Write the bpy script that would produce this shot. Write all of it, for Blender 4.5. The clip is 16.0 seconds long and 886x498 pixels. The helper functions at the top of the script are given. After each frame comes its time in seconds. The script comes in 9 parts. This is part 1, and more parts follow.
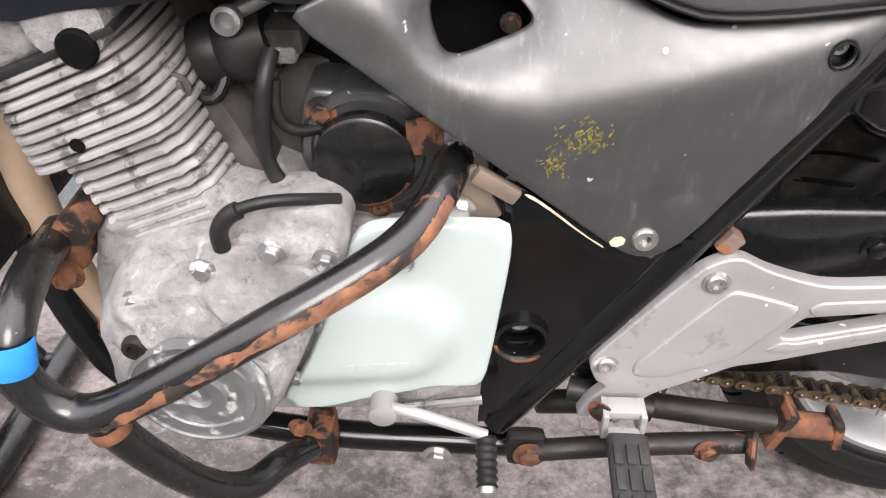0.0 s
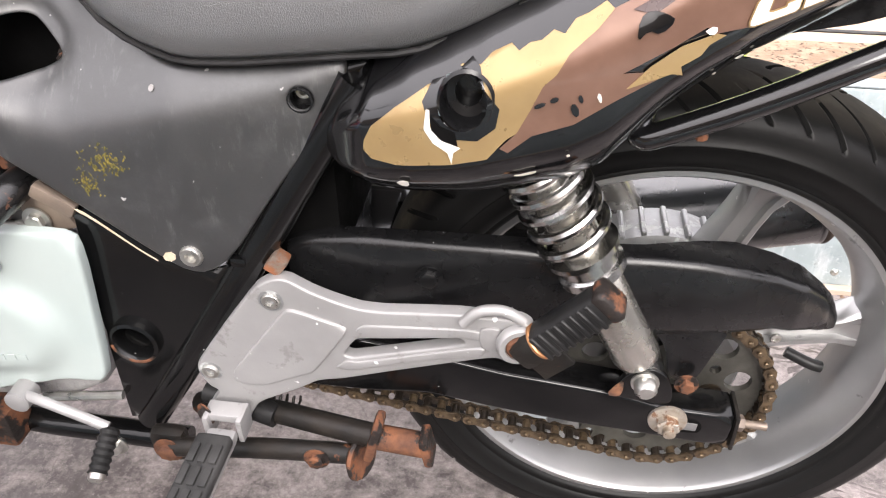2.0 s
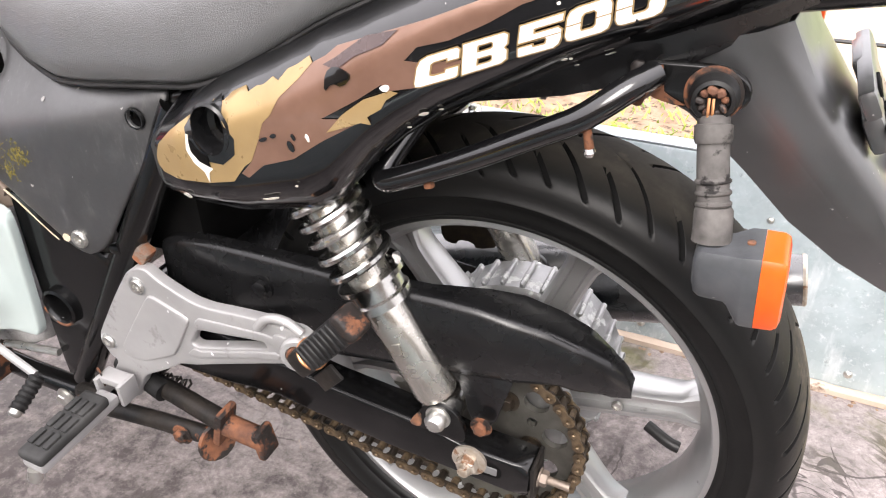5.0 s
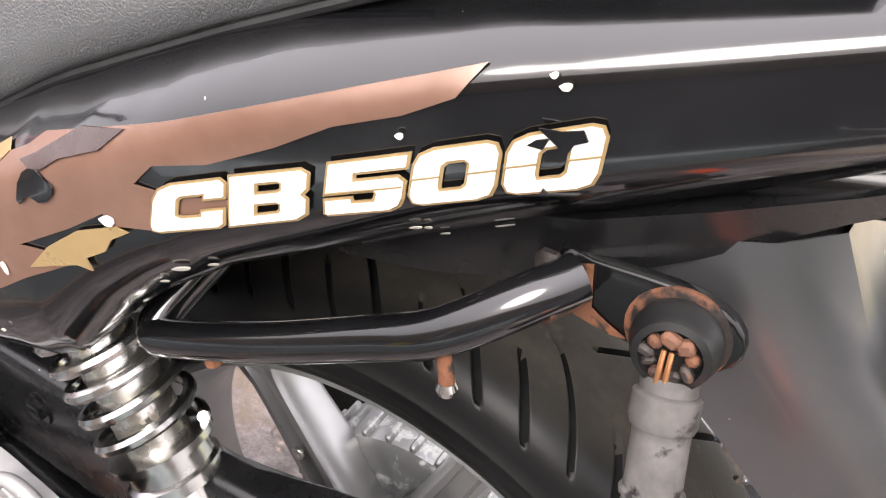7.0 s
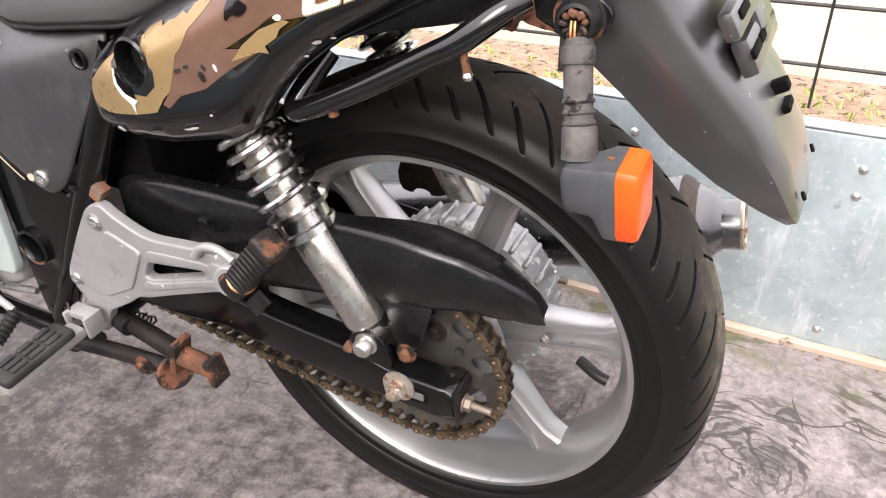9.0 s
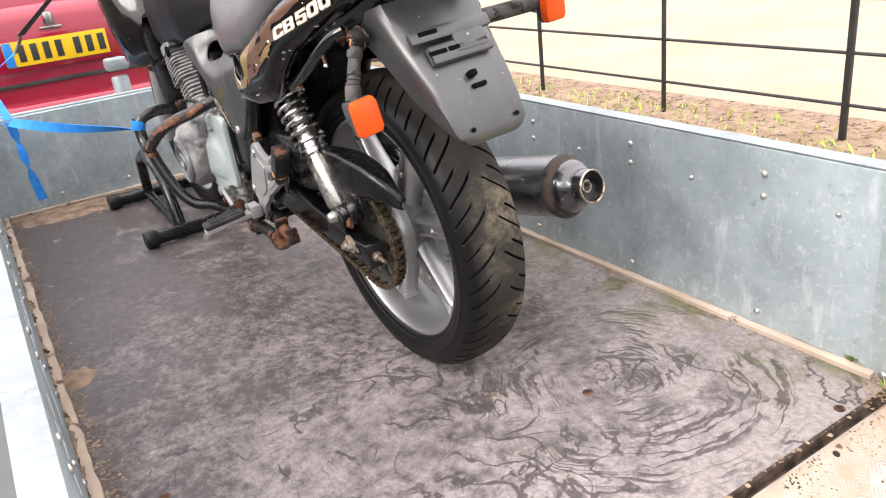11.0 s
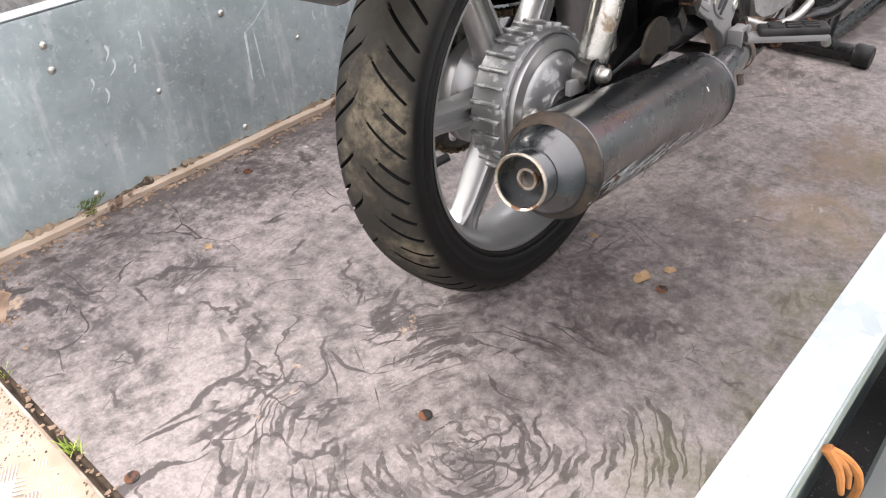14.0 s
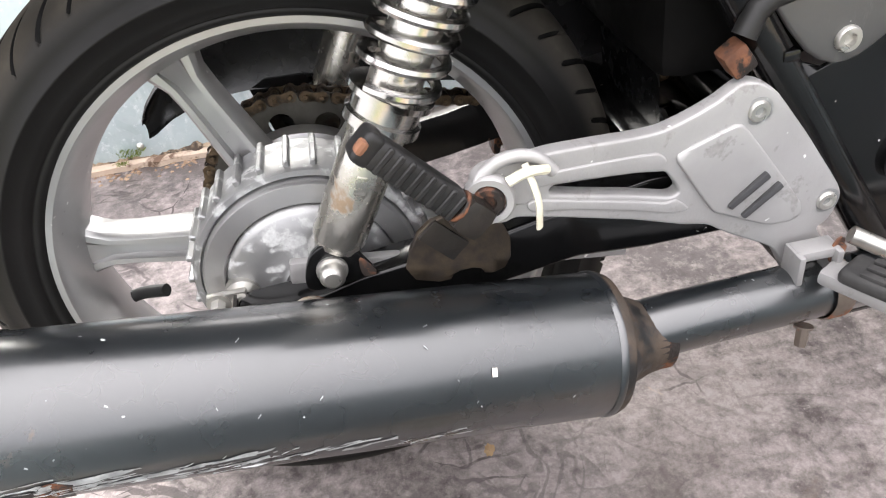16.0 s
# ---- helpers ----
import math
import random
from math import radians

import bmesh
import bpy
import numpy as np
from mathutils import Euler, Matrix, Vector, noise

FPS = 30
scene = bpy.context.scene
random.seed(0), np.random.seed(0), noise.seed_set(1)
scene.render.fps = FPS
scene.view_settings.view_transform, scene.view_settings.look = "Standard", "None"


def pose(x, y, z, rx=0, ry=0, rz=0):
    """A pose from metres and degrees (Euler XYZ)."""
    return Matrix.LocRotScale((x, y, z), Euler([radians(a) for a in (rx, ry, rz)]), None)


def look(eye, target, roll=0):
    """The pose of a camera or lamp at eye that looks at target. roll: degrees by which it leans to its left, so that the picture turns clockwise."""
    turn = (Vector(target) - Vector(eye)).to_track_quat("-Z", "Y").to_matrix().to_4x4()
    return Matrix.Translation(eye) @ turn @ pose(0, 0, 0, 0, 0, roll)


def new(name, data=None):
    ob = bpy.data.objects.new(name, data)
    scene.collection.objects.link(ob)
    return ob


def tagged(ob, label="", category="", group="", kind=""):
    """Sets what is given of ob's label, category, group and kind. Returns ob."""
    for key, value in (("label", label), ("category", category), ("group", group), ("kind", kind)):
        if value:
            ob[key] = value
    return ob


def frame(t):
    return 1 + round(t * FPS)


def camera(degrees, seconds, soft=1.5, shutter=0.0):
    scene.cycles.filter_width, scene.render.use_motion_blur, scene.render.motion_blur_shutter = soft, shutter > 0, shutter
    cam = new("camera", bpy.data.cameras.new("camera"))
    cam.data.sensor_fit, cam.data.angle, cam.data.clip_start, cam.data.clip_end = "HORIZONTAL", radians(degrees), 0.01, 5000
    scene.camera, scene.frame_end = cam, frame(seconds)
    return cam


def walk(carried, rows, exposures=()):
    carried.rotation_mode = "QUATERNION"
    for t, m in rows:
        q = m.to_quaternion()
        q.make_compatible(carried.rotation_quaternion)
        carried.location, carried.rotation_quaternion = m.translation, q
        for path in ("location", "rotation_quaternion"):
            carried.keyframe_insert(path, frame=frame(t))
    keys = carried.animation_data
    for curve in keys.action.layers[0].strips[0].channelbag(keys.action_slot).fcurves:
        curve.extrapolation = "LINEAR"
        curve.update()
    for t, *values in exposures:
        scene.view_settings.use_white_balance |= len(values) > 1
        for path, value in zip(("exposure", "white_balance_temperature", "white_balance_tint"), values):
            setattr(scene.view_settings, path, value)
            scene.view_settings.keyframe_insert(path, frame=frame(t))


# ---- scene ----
cam = camera(60.5, 16.0, 1.15)
PATH = [
    (0, (-0.58, -0.696, 0.793), (-0.635, 0.96, -0.327), 0.0),
    (0.5, (-0.485, -0.72, 0.84), (-0.622, 0.949, -0.253), -0.9),
    (1, (-0.476, -0.731, 0.846), (-0.579, 0.947, -0.238), 1.0),
    (1.4, (-0.346, -0.722, 0.832), (-0.497, 0.955, -0.248), 0.9),
    (1.5, (-0.308, -0.717, 0.831), (-0.483, 0.952, -0.257), 0.6),
    (2, (-0.153, -0.708, 0.831), (-0.364, 0.956, -0.26), 0.6),
    (2.5, (-0.141, -0.72, 0.831), (-0.388, 0.936, -0.263), 0.2),
    (3, (-0.113, -0.726, 0.827), (-0.394, 0.927, -0.264), 0.7),
    (3.5, (0.065, -0.715, 0.824), (-0.465, 0.886, -0.25), -0.3),
    (4, (0.154, -0.728, 0.838), (-0.517, 0.84, -0.207), -0.5),
    (4.5, (0.159, -0.737, 0.838), (-0.524, 0.849, -0.17), 0.1),
    (5, (0.194, -0.683, 0.854), (-0.501, 0.913, -0.131), 0.5),
    (5.2, (0.226, -0.636, 0.854), (-0.485, 0.956, -0.127), 0.6),
    (7.3, (0.176, -0.4, 0.846), (-0.555, 1.173, -0.148), 8.9),
    (7.5, (0.186, -0.415, 0.844), (-0.546, 1.152, -0.16), 8.2),
    (8, (0.231, -0.484, 0.828), (-0.536, 1.05, -0.201), 4.6),
    (8.5, (0.282, -0.589, 0.83), (-0.495, 0.935, -0.206), 0.4),
    (8.7, (0.291, -0.664, 0.833), (-0.451, 0.877, -0.203), -0.2),
    (10.8, (1.098, -0.727, 0.821), (-0.406, 0.34, 0.047), -7.6),
    (11, (1.258, -0.726, 0.847), (-0.31, 0.236, 0.062), -6.9),
    (11.5, (1.528, -0.638, 0.855), (-0.13, 0.085, 0.001), -5.1),
    (12, (1.64, -0.347, 0.824), (-0.05, 0.175, -0.109), -2.3),
    (12.5, (1.659, -0.02, 0.824), (-0.068, 0.123, -0.175), -0.7),
    (13, (1.5, 0.259, 0.815), (-0.167, -0.034, -0.251), -0.2),
    (13.4, (1.249, 0.45, 0.815), (-0.294, -0.186, -0.286), -0.6),
    (13.5, (1.191, 0.479, 0.827), (-0.302, -0.232, -0.298), -0.9),
    (14, (0.851, 0.608, 0.796), (-0.346, -0.471, -0.388), -2.9),
    (14.5, (0.531, 0.554, 0.744), (-0.379, -0.723, -0.499), -3.2),
    (15, (0.31, 0.522, 0.733), (-0.324, -0.843, -0.584), -4.3),
    (15.5, (0.055, 0.588, 0.745), (-0.248, -0.865, -0.595), -7.5),
    (16, (-0.079, 0.597, 0.761), (-0.213, -0.928, -0.526), -8.1),
]
walk(cam, [(t, look(eye, target, roll)) for t, eye, target, roll in PATH],
     exposures=[(0, 1.15, 6500, 12), (3.5, 1.05, 6500, 11), (5.2, 1.15, 6500, 11), (7.5, 1.34, 6500, 12), (8.0, 1.34, 6600, 12), (8.7, 1.05, 6550, 12), (10.8, 0.68, 6500, 10), (12.5, 0.33, 6500, 9), (13.5, 0.47, 6500, 9), (14.5, 1.08, 6500, 9), (16, 1.39, 6450, 8)])

# ---- light ----
world = bpy.data.worlds.new("world")
scene.world = world
world.use_nodes = True
wn = world.node_tree.nodes
sky = wn.new("ShaderNodeTexSky")
sky.sky_type = 'NISHITA'
sky.sun_disc = False
sky.sun_elevation, sky.sun_rotation = radians(37), radians(168)
sky.air_density, sky.dust_density, sky.ozone_density = 1.0, 4.0, 1.0
# an overcast sky: the blue is mostly veiled by cloud
veil = wn.new("ShaderNodeMixRGB")
veil.inputs[0].default_value = 0.8
world.node_tree.links.new(sky.outputs[0], veil.inputs[1])
# cloud is about three times as bright overhead as near the horizon
coord, split = wn.new("ShaderNodeTexCoord"), wn.new("ShaderNodeSeparateXYZ")
world.node_tree.links.new(coord.outputs["Generated"], split.inputs[0])
climb = wn.new("ShaderNodeMapRange")
world.node_tree.links.new(split.outputs[2], climb.inputs["Value"])
cloud = wn.new("ShaderNodeMixRGB")
world.node_tree.links.new(climb.outputs[0], cloud.inputs[0])
cloud.inputs[1].default_value, cloud.inputs[2].default_value = (4.9, 4.64, 4.75, 1), (18.6, 17.6, 18.0, 1)
world.node_tree.links.new(cloud.outputs[0], veil.inputs[2])
bg = wn["Background"]
bg.inputs[1].default_value = 0.15
world.node_tree.links.new(veil.outputs[0], bg.inputs[0])
sun_data = bpy.data.lights.new("sun", 'SUN')
sun_data.energy, sun_data.angle, sun_data.color = 1.5, radians(32), (1.0, 0.97, 0.93)
sun = new("sun", sun_data)
sun.matrix_world = look((0.4, -1.9, 4.5), (0, 0, 3.05))


# ---- materials ----
class Mat:
    """A node material with short helpers."""

    def __init__(self, name):
        self.m = bpy.data.materials.new(name)
        self.m.use_nodes = True
        self.t = self.m.node_tree
        self.b = self.t.nodes["Principled BSDF"]
        self.vec = self.t.nodes.new("ShaderNodeTexCoord").outputs["Object"]

    def put(self, sock, v):
        if isinstance(v, bpy.types.NodeSocket):
            self.t.links.new(v, sock)
        elif v is not None:
            sock.default_value = (*v, 1) if isinstance(v, tuple) and len(v) == 3 and sock.type == 'RGBA' else v

    def stretch(self, x, y, z, turn=0.0):
        n = self.t.nodes.new("ShaderNodeMapping")
        self.put(n.inputs[0], self.vec)
        n.inputs["Scale"].default_value = (x, y, z)
        n.inputs["Rotation"].default_value = (0, turn, 0)
        return n.outputs[0]

    def noise(self, scale, detail=4.0, rough=0.55, warp=0.0, vec=None):
        n = self.t.nodes.new("ShaderNodeTexNoise")
        self.put(n.inputs["Vector"], vec or self.vec)
        n.inputs["Scale"].default_value, n.inputs["Detail"].default_value = scale, detail
        n.inputs["Roughness"].default_value, n.inputs["Distortion"].default_value = rough, warp
        return n.outputs["Fac"]

    def voronoi(self, scale, feature='F1', out="Distance", vec=None):
        n = self.t.nodes.new("ShaderNodeTexVoronoi")
        n.feature = feature
        self.put(n.inputs["Vector"], vec or self.vec)
        n.inputs["Scale"].default_value = scale
        return n.outputs[out]

    def ramp(self, fac, lo, hi, a=0.0, b=1.0):
        n = self.t.nodes.new("ShaderNodeMapRange")
        self.put(n.inputs["Value"], fac)
        for k, v in zip(("From Min", "From Max", "To Min", "To Max"), (lo, hi, a, b)):
            n.inputs[k].default_value = v
        return n.outputs[0]

    def mix(self, fac, a, b):
        n = self.t.nodes.new("ShaderNodeMix")
        n.data_type = 'RGBA'
        self.put(n.inputs[0], fac)
        self.put(n.inputs[6], a)
        self.put(n.inputs[7], b)
        return n.outputs[2]

    def calc(self, op, a, b=0.0):
        n = self.t.nodes.new("ShaderNodeMath")
        n.operation = op
        self.put(n.inputs[0], a)
        self.put(n.inputs[1], b)
        return n.outputs[0]

    def axis(self, k):
        n = self.t.nodes.new("ShaderNodeSeparateXYZ")
        self.put(n.inputs[0], self.vec)
        return n.outputs[k]

    def bump(self, height, strength=0.3, dist=0.001):
        n = self.t.nodes.new("ShaderNodeBump")
        n.inputs["Strength"].default_value, n.inputs["Distance"].default_value = strength, dist
        self.put(n.inputs["Height"], height)
        self.put(self.b.inputs["Normal"], n.outputs[0])

    def set(self, col=None, rough=None, metal=None, coat=None, spec=None):
        for k, v in (("Base Color", col), ("Roughness", rough), ("Metallic", metal), ("Coat Weight", coat), ("Specular IOR Level", spec)):
            if v is not None:
                self.put(self.b.inputs[k], v)
        return self


def basic(name, c1, c2, scale=12, rough=(0.4, 0.6), metal=0.0, bump=0.15, bscale=160, spots=None, coat=0.0, dist=0.001, specks=None):
    """Two tones in broad noise, fine grain bump, and optionally worn spots: (colour, scale, threshold, roughness, metal)."""
    m = Mat(name)
    broad, fine = m.noise(scale, 5), m.noise(bscale, 3)
    col = m.mix(m.ramp(broad, 0.35, 0.65), c1, c2)
    rg = m.ramp(m.noise(scale * 3, 3), 0.3, 0.7, *rough)
    mt = metal
    if spots:
        sc, ss, th, sr, sm = spots
        mask = m.ramp(m.noise(ss, 7, 0.62, 0.3), th, th + 0.05)
        col = m.mix(mask, col, m.mix(m.noise(ss * 6, 4), sc, tuple(v * 0.45 for v in sc)))
        rg = m.calc('ADD', m.calc('MULTIPLY', rg, m.calc('SUBTRACT', 1.0, mask)), m.calc('MULTIPLY', mask, sr))
        mt = m.ramp(mask, 0, 1, metal, sm)
    if specks:
        pc, ps, pt = specks
        col = m.mix(m.ramp(m.noise(ps, 2, 0.4), pt, pt + 0.03), col, pc)
    m.set(col, rg, mt, coat)
    m.bump(fine, bump, dist)
    return m.m


RUST = (0.32, 0.120, 0.052)
M = {}



def make_galv(name, tone, streak):
    m = Mat(name)
    spangle = m.voronoi(60, 'F1', "Color")
    sep = m.t.nodes.new("ShaderNodeSeparateColor")
    m.put(sep.inputs[0], spangle)
    broad = m.noise(5, 6, 0.6)
    runs = m.noise(6, 6, 0.6, 0.0, m.stretch(5, 5, 1.0))
    c = m.mix(m.ramp(broad, 0.35, 0.7), tone, tuple(v * 0.68 for v in tone))
    c = m.mix(m.ramp(sep.outputs[0], 0, 1, 0, 0.18), c, (0.62, 0.66, 0.68))
    c = m.mix(m.ramp(runs, 0.56, 0.72, 0, streak), c, (0.74, 0.77, 0.78))
    c = m.mix(m.ramp(m.noise(75, 6, 0.75, 0.2), 0.56, 0.66, 0, streak), c, (0.70, 0.74, 0.75))
    c = m.mix(m.ramp(m.noise(2.6, 6, 0.7), 0.50, 0.66, 0, streak * 0.7), c, tuple(v * 0.5 for v in tone))
    c = m.mix(m.ramp(m.noise(28, 6, 0.7), 0.62, 0.70, 0, 0.5), c, (0.12, 0.15, 0.14))
    m.set(c, m.ramp(m.noise(14, 4), 0.3, 0.7, 0.38, 0.6), 0.45)
    m.bump(m.noise(90, 3), 0.12, 0.001)
    return m.m


M["galv"] = make_galv("galvanised_sheet", (0.45, 0.53, 0.55), 0.65)
M["zinc_white"] = basic("white_zinc_scuff", (0.74, 0.78, 0.79), (0.58, 0.64, 0.66), 60, (0.6, 0.8), 0.1, 0.2, 200)
M["galv_light"] = make_galv("galvanised_flange", (0.34, 0.385, 0.40), 0.12)
M["galv_pale"] = basic("pale_galvanised_casting", (0.38, 0.38, 0.345), (0.29, 0.295, 0.262), 14, (0.4, 0.6), 0.3, 0.3, 140, ((0.22, 0.21, 0.15), 22, 0.62, 0.8, 0.0))
M["galv_moss"] = basic("mossy_galvanised_steel", (0.265, 0.288, 0.26), (0.165, 0.19, 0.142), 9, (0.45, 0.7), 0.25, 0.3, 120, ((0.13, 0.14, 0.06), 16, 0.60, 0.9, 0.0))


def make_deck():
    m = Mat("phenolic_ply")
    ax, ay = m.axis(0), m.axis(1)
    fine = m.noise(34, 8, 0.76, 0.2)
    mid = m.noise(5.5, 8, 0.70, 0.2)
    dark, pale = (0.075, 0.064, 0.062), (0.335, 0.294, 0.282)
    # how much pale dust lies: little towards the front and the left wall, most at the rear
    lie = m.calc('ADD', m.calc('ADD', m.calc('MULTIPLY', ax, 0.14), 0.045), m.calc('MULTIPLY', ay, 0.34))
    dust = m.calc('ADD', m.calc('ADD', lie, m.calc('MULTIPLY', m.calc('SUBTRACT', mid, 0.5), 1.5)), m.calc('MULTIPLY', m.calc('SUBTRACT', fine, 0.5), 1.5))
    dust = m.calc('ADD', dust, m.calc('MULTIPLY', m.calc('SUBTRACT', m.noise(1.9, 4, 0.5, 0.8), 0.5), 0.8))
    dust = m.ramp(dust, -0.24, 0.15)
    # wiped arcs: thin dark strokes that run round a few centres, as a boot or a wet broom leaves them
    marks, smudge = None, None
    patch, grit = m.noise(6.0, 3, 0.5), m.ramp(m.noise(60, 5, 0.75), 0.34, 0.50, 0.5, 1.0)
    wobble = m.calc('MULTIPLY', m.calc('SUBTRACT', m.noise(5.0, 4, 0.55), 0.5), 0.12)
    for cx, cy, reach, pitch, lo in ((0.36, 0.20, 0.36, 38, 0.42), (0.24, -0.17, 0.24, 24, 0.53), (-0.16, 0.22, 0.24, 20, 0.56), (0.42, -0.52, 0.18, 34, 0.54), (1.3, 1.0, 2.6, 22, 0.60), (-0.3, -1.6, 2.6, 18, 0.60)):
        dx, dy = m.calc('SUBTRACT', ax, cx), m.calc('SUBTRACT', ay, cy)
        r0 = m.calc('SQRT', m.calc('ADD', m.calc('MULTIPLY', dx, dx), m.calc('MULTIPLY', dy, dy)))
        r = m.calc('ADD', r0, wobble)
        v = m.t.nodes.new("ShaderNodeCombineXYZ")
        m.put(v.inputs[0], m.calc('MULTIPLY', r, pitch))
        m.put(v.inputs[1], m.calc('MULTIPLY', m.calc('ARCTAN2', m.calc('ABSOLUTE', dy), dx), 0.9 if reach < 1 else 4.0))
        m.put(v.inputs[2], m.calc('MULTIPLY', dy, 0.7))
        n = m.noise(1.0, 2, 0.5, 0.0, v.outputs[0])
        line = m.ramp(m.calc('ABSOLUTE', m.calc('SUBTRACT', n, 0.5)), 0.040, 0.024)
        band = m.calc('MULTIPLY', m.ramp(r, reach, reach * 0.8), m.ramp(patch, lo, lo + 0.10))
        k = m.calc('MULTIPLY', line, m.calc('MULTIPLY', band, grit))
        marks = k if marks is None else m.calc('MAXIMUM', marks, k)
        if reach < 0.5:
            q = m.calc('MULTIPLY', m.ramp(r, reach * 0.9, reach * 0.3), m.ramp(m.noise(9, 6, 0.7), 0.42, 0.62))
            smudge = q if smudge is None else m.calc('MAXIMUM', smudge, q)
    dust = m.calc('MULTIPLY', dust, m.calc('SUBTRACT', 1.0, m.calc('MULTIPLY', smudge, 0.7)))
    c = m.mix(dust, m.mix(m.ramp(fine, 0.35, 0.7), dark, (0.150, 0.131, 0.125)), m.mix(m.ramp(m.noise(70, 6, 0.8), 0.36, 0.56), (0.200, 0.173, 0.165), pale))
    c = m.mix(m.calc('MULTIPLY', marks, 0.9), c, m.mix(fine, (0.030, 0.025, 0.024), (0.095, 0.080, 0.077)))
    # grain of grit all over
    c = m.mix(m.ramp(m.noise(170, 5, 0.8), 0.42, 0.64, 0.0, 0.25), c, (0.10, 0.086, 0.082))
    c = m.mix(m.ramp(m.noise(120, 4, 0.7, 0.2), 0.60, 0.72, 0.0, 0.5), c, (0.42, 0.375, 0.36))
    # dark drag marks with blunt ends
    ridge = m.calc('ABSOLUTE', m.calc('SUBTRACT', m.noise(3.6, 5, 0.5, 0.5), 0.5))
    lines = m.calc('MULTIPLY', m.ramp(ridge, 0.015, 0.007), m.ramp(m.noise(6.0, 4), 0.50, 0.56))
    ridge2 = m.calc('ABSOLUTE', m.calc('SUBTRACT', m.noise(9.5, 4, 0.5, 0.3), 0.5))
    lines = m.calc('MAXIMUM', lines, m.calc('MULTIPLY', m.ramp(ridge2, 0.022, 0.010), m.ramp(m.noise(3.4, 4), 0.55, 0.60)))
    # short crisp strokes where sticks and soles were dragged
    bent = m.t.nodes.new("ShaderNodeVectorMath")
    bent.operation = 'ADD'
    shift = m.t.nodes.new("ShaderNodeTexNoise")
    m.put(shift.inputs["Vector"], m.vec)
    shift.inputs["Scale"].default_value = 3.5
    half = m.t.nodes.new("ShaderNodeVectorMath")
    half.operation = 'SCALE'
    m.put(half.inputs[0], shift.outputs["Color"])
    half.inputs["Scale"].default_value = 0.42
    m.put(bent.inputs[0], m.vec)
    m.put(bent.inputs[1], half.outputs[0])
    for sc, lo, seed, wide in ((2.9, 0.52, 2.7, 0.021), (5.0, 0.54, 4.6, 0.036), (9.0, 0.57, 6.0, 0.048)):
        # the strokes taper where the mask fades
        edge = m.voronoi(sc, 'DISTANCE_TO_EDGE', vec=bent.outputs[0])
        keep = m.calc('MULTIPLY', m.ramp(m.noise(seed, 4, 0.6), lo, lo + 0.20), wide)
        keep = m.calc('MULTIPLY', keep, m.ramp(m.noise(45, 5, 0.7), 0.34, 0.60, 0.45, 1.25))
        lines = m.calc('MAXIMUM', lines, m.ramp(m.calc('SUBTRACT', keep, edge), -0.002, 0.004))
    lines = m.calc('MULTIPLY', lines, m.ramp(ax, -0.30, 0.10, 0.30, 1.0))
    c = m.mix(m.calc('MULTIPLY', lines, 0.85), c, (0.055, 0.046, 0.045))
    # oily dark stains with ragged rims, and painted shade under wheel and muffler
    rag = m.calc('SUBTRACT', m.noise(8.0, 8, 0.72, 0.5), 0.5)
    # the shade is at (0.02, 0.19) and (-0.02, 0.31)
    for cx, cy, size, tone in ((-0.34, 0.22, 0.16, (0.048, 0.038, 0.033)), (-0.62, 0.30, 0.18, (0.045, 0.035, 0.028)), (0.02, 0.19, 0.14, (0.046, 0.038, 0.036)), (-0.02, 0.31, 0.20, (0.052, 0.044, 0.042)), (-0.46, 0.36, 0.13, (0.30, 0.215, 0.15)), (-0.70, 0.40, 0.16, (0.27, 0.19, 0.13)), (0.40, 0.27, 0.06, (0.05, 0.042, 0.041))):
        dx, dy = m.calc('SUBTRACT', ax, cx), m.calc('SUBTRACT', ay, cy)
        r0 = m.calc('SQRT', m.calc('ADD', m.calc('MULTIPLY', dx, dx), m.calc('MULTIPLY', dy, dy)))
        ragged = m.calc('ADD', r0, m.calc('MULTIPLY', rag, 0.55))
        c = m.mix(m.calc('MULTIPLY', m.ramp(ragged, size * 1.1, size * 0.3, 0.0, 0.6), m.ramp(m.noise(26, 7, 0.75), 0.36, 0.58, 0.25, 1.0)), c, tone)
    # patches of sand, pale scuffs and a little algae by the wall
    c = m.mix(m.ramp(m.noise(6.5, 6, 0.65, 0.4), 0.665, 0.72, 0, 0.8), c, (0.50, 0.37, 0.27))
    c = m.mix(m.ramp(m.noise(9.5, 5, 0.6, 0.3), 0.68, 0.73, 0, 0.7), c, (0.50, 0.46, 0.45))
    moss = m.calc('MULTIPLY', m.ramp(ay, 0.30, 0.50), m.ramp(m.noise(6.0, 5, 0.65), 0.46, 0.60, 0, 0.75))
    c = m.mix(moss, c, (0.13, 0.125, 0.055))
    m.set(c, m.ramp(dust, 0.0, 1.0, 0.34, 0.75), 0.0, None, m.ramp(m.noise(3.0, 4), 0.3, 0.7, 0.12, 0.30))
    m.bump(m.calc('ADD', fine, m.calc('MULTIPLY', m.calc('ADD', lines, marks), -0.6)), 0.35, 0.002)
    return m.m


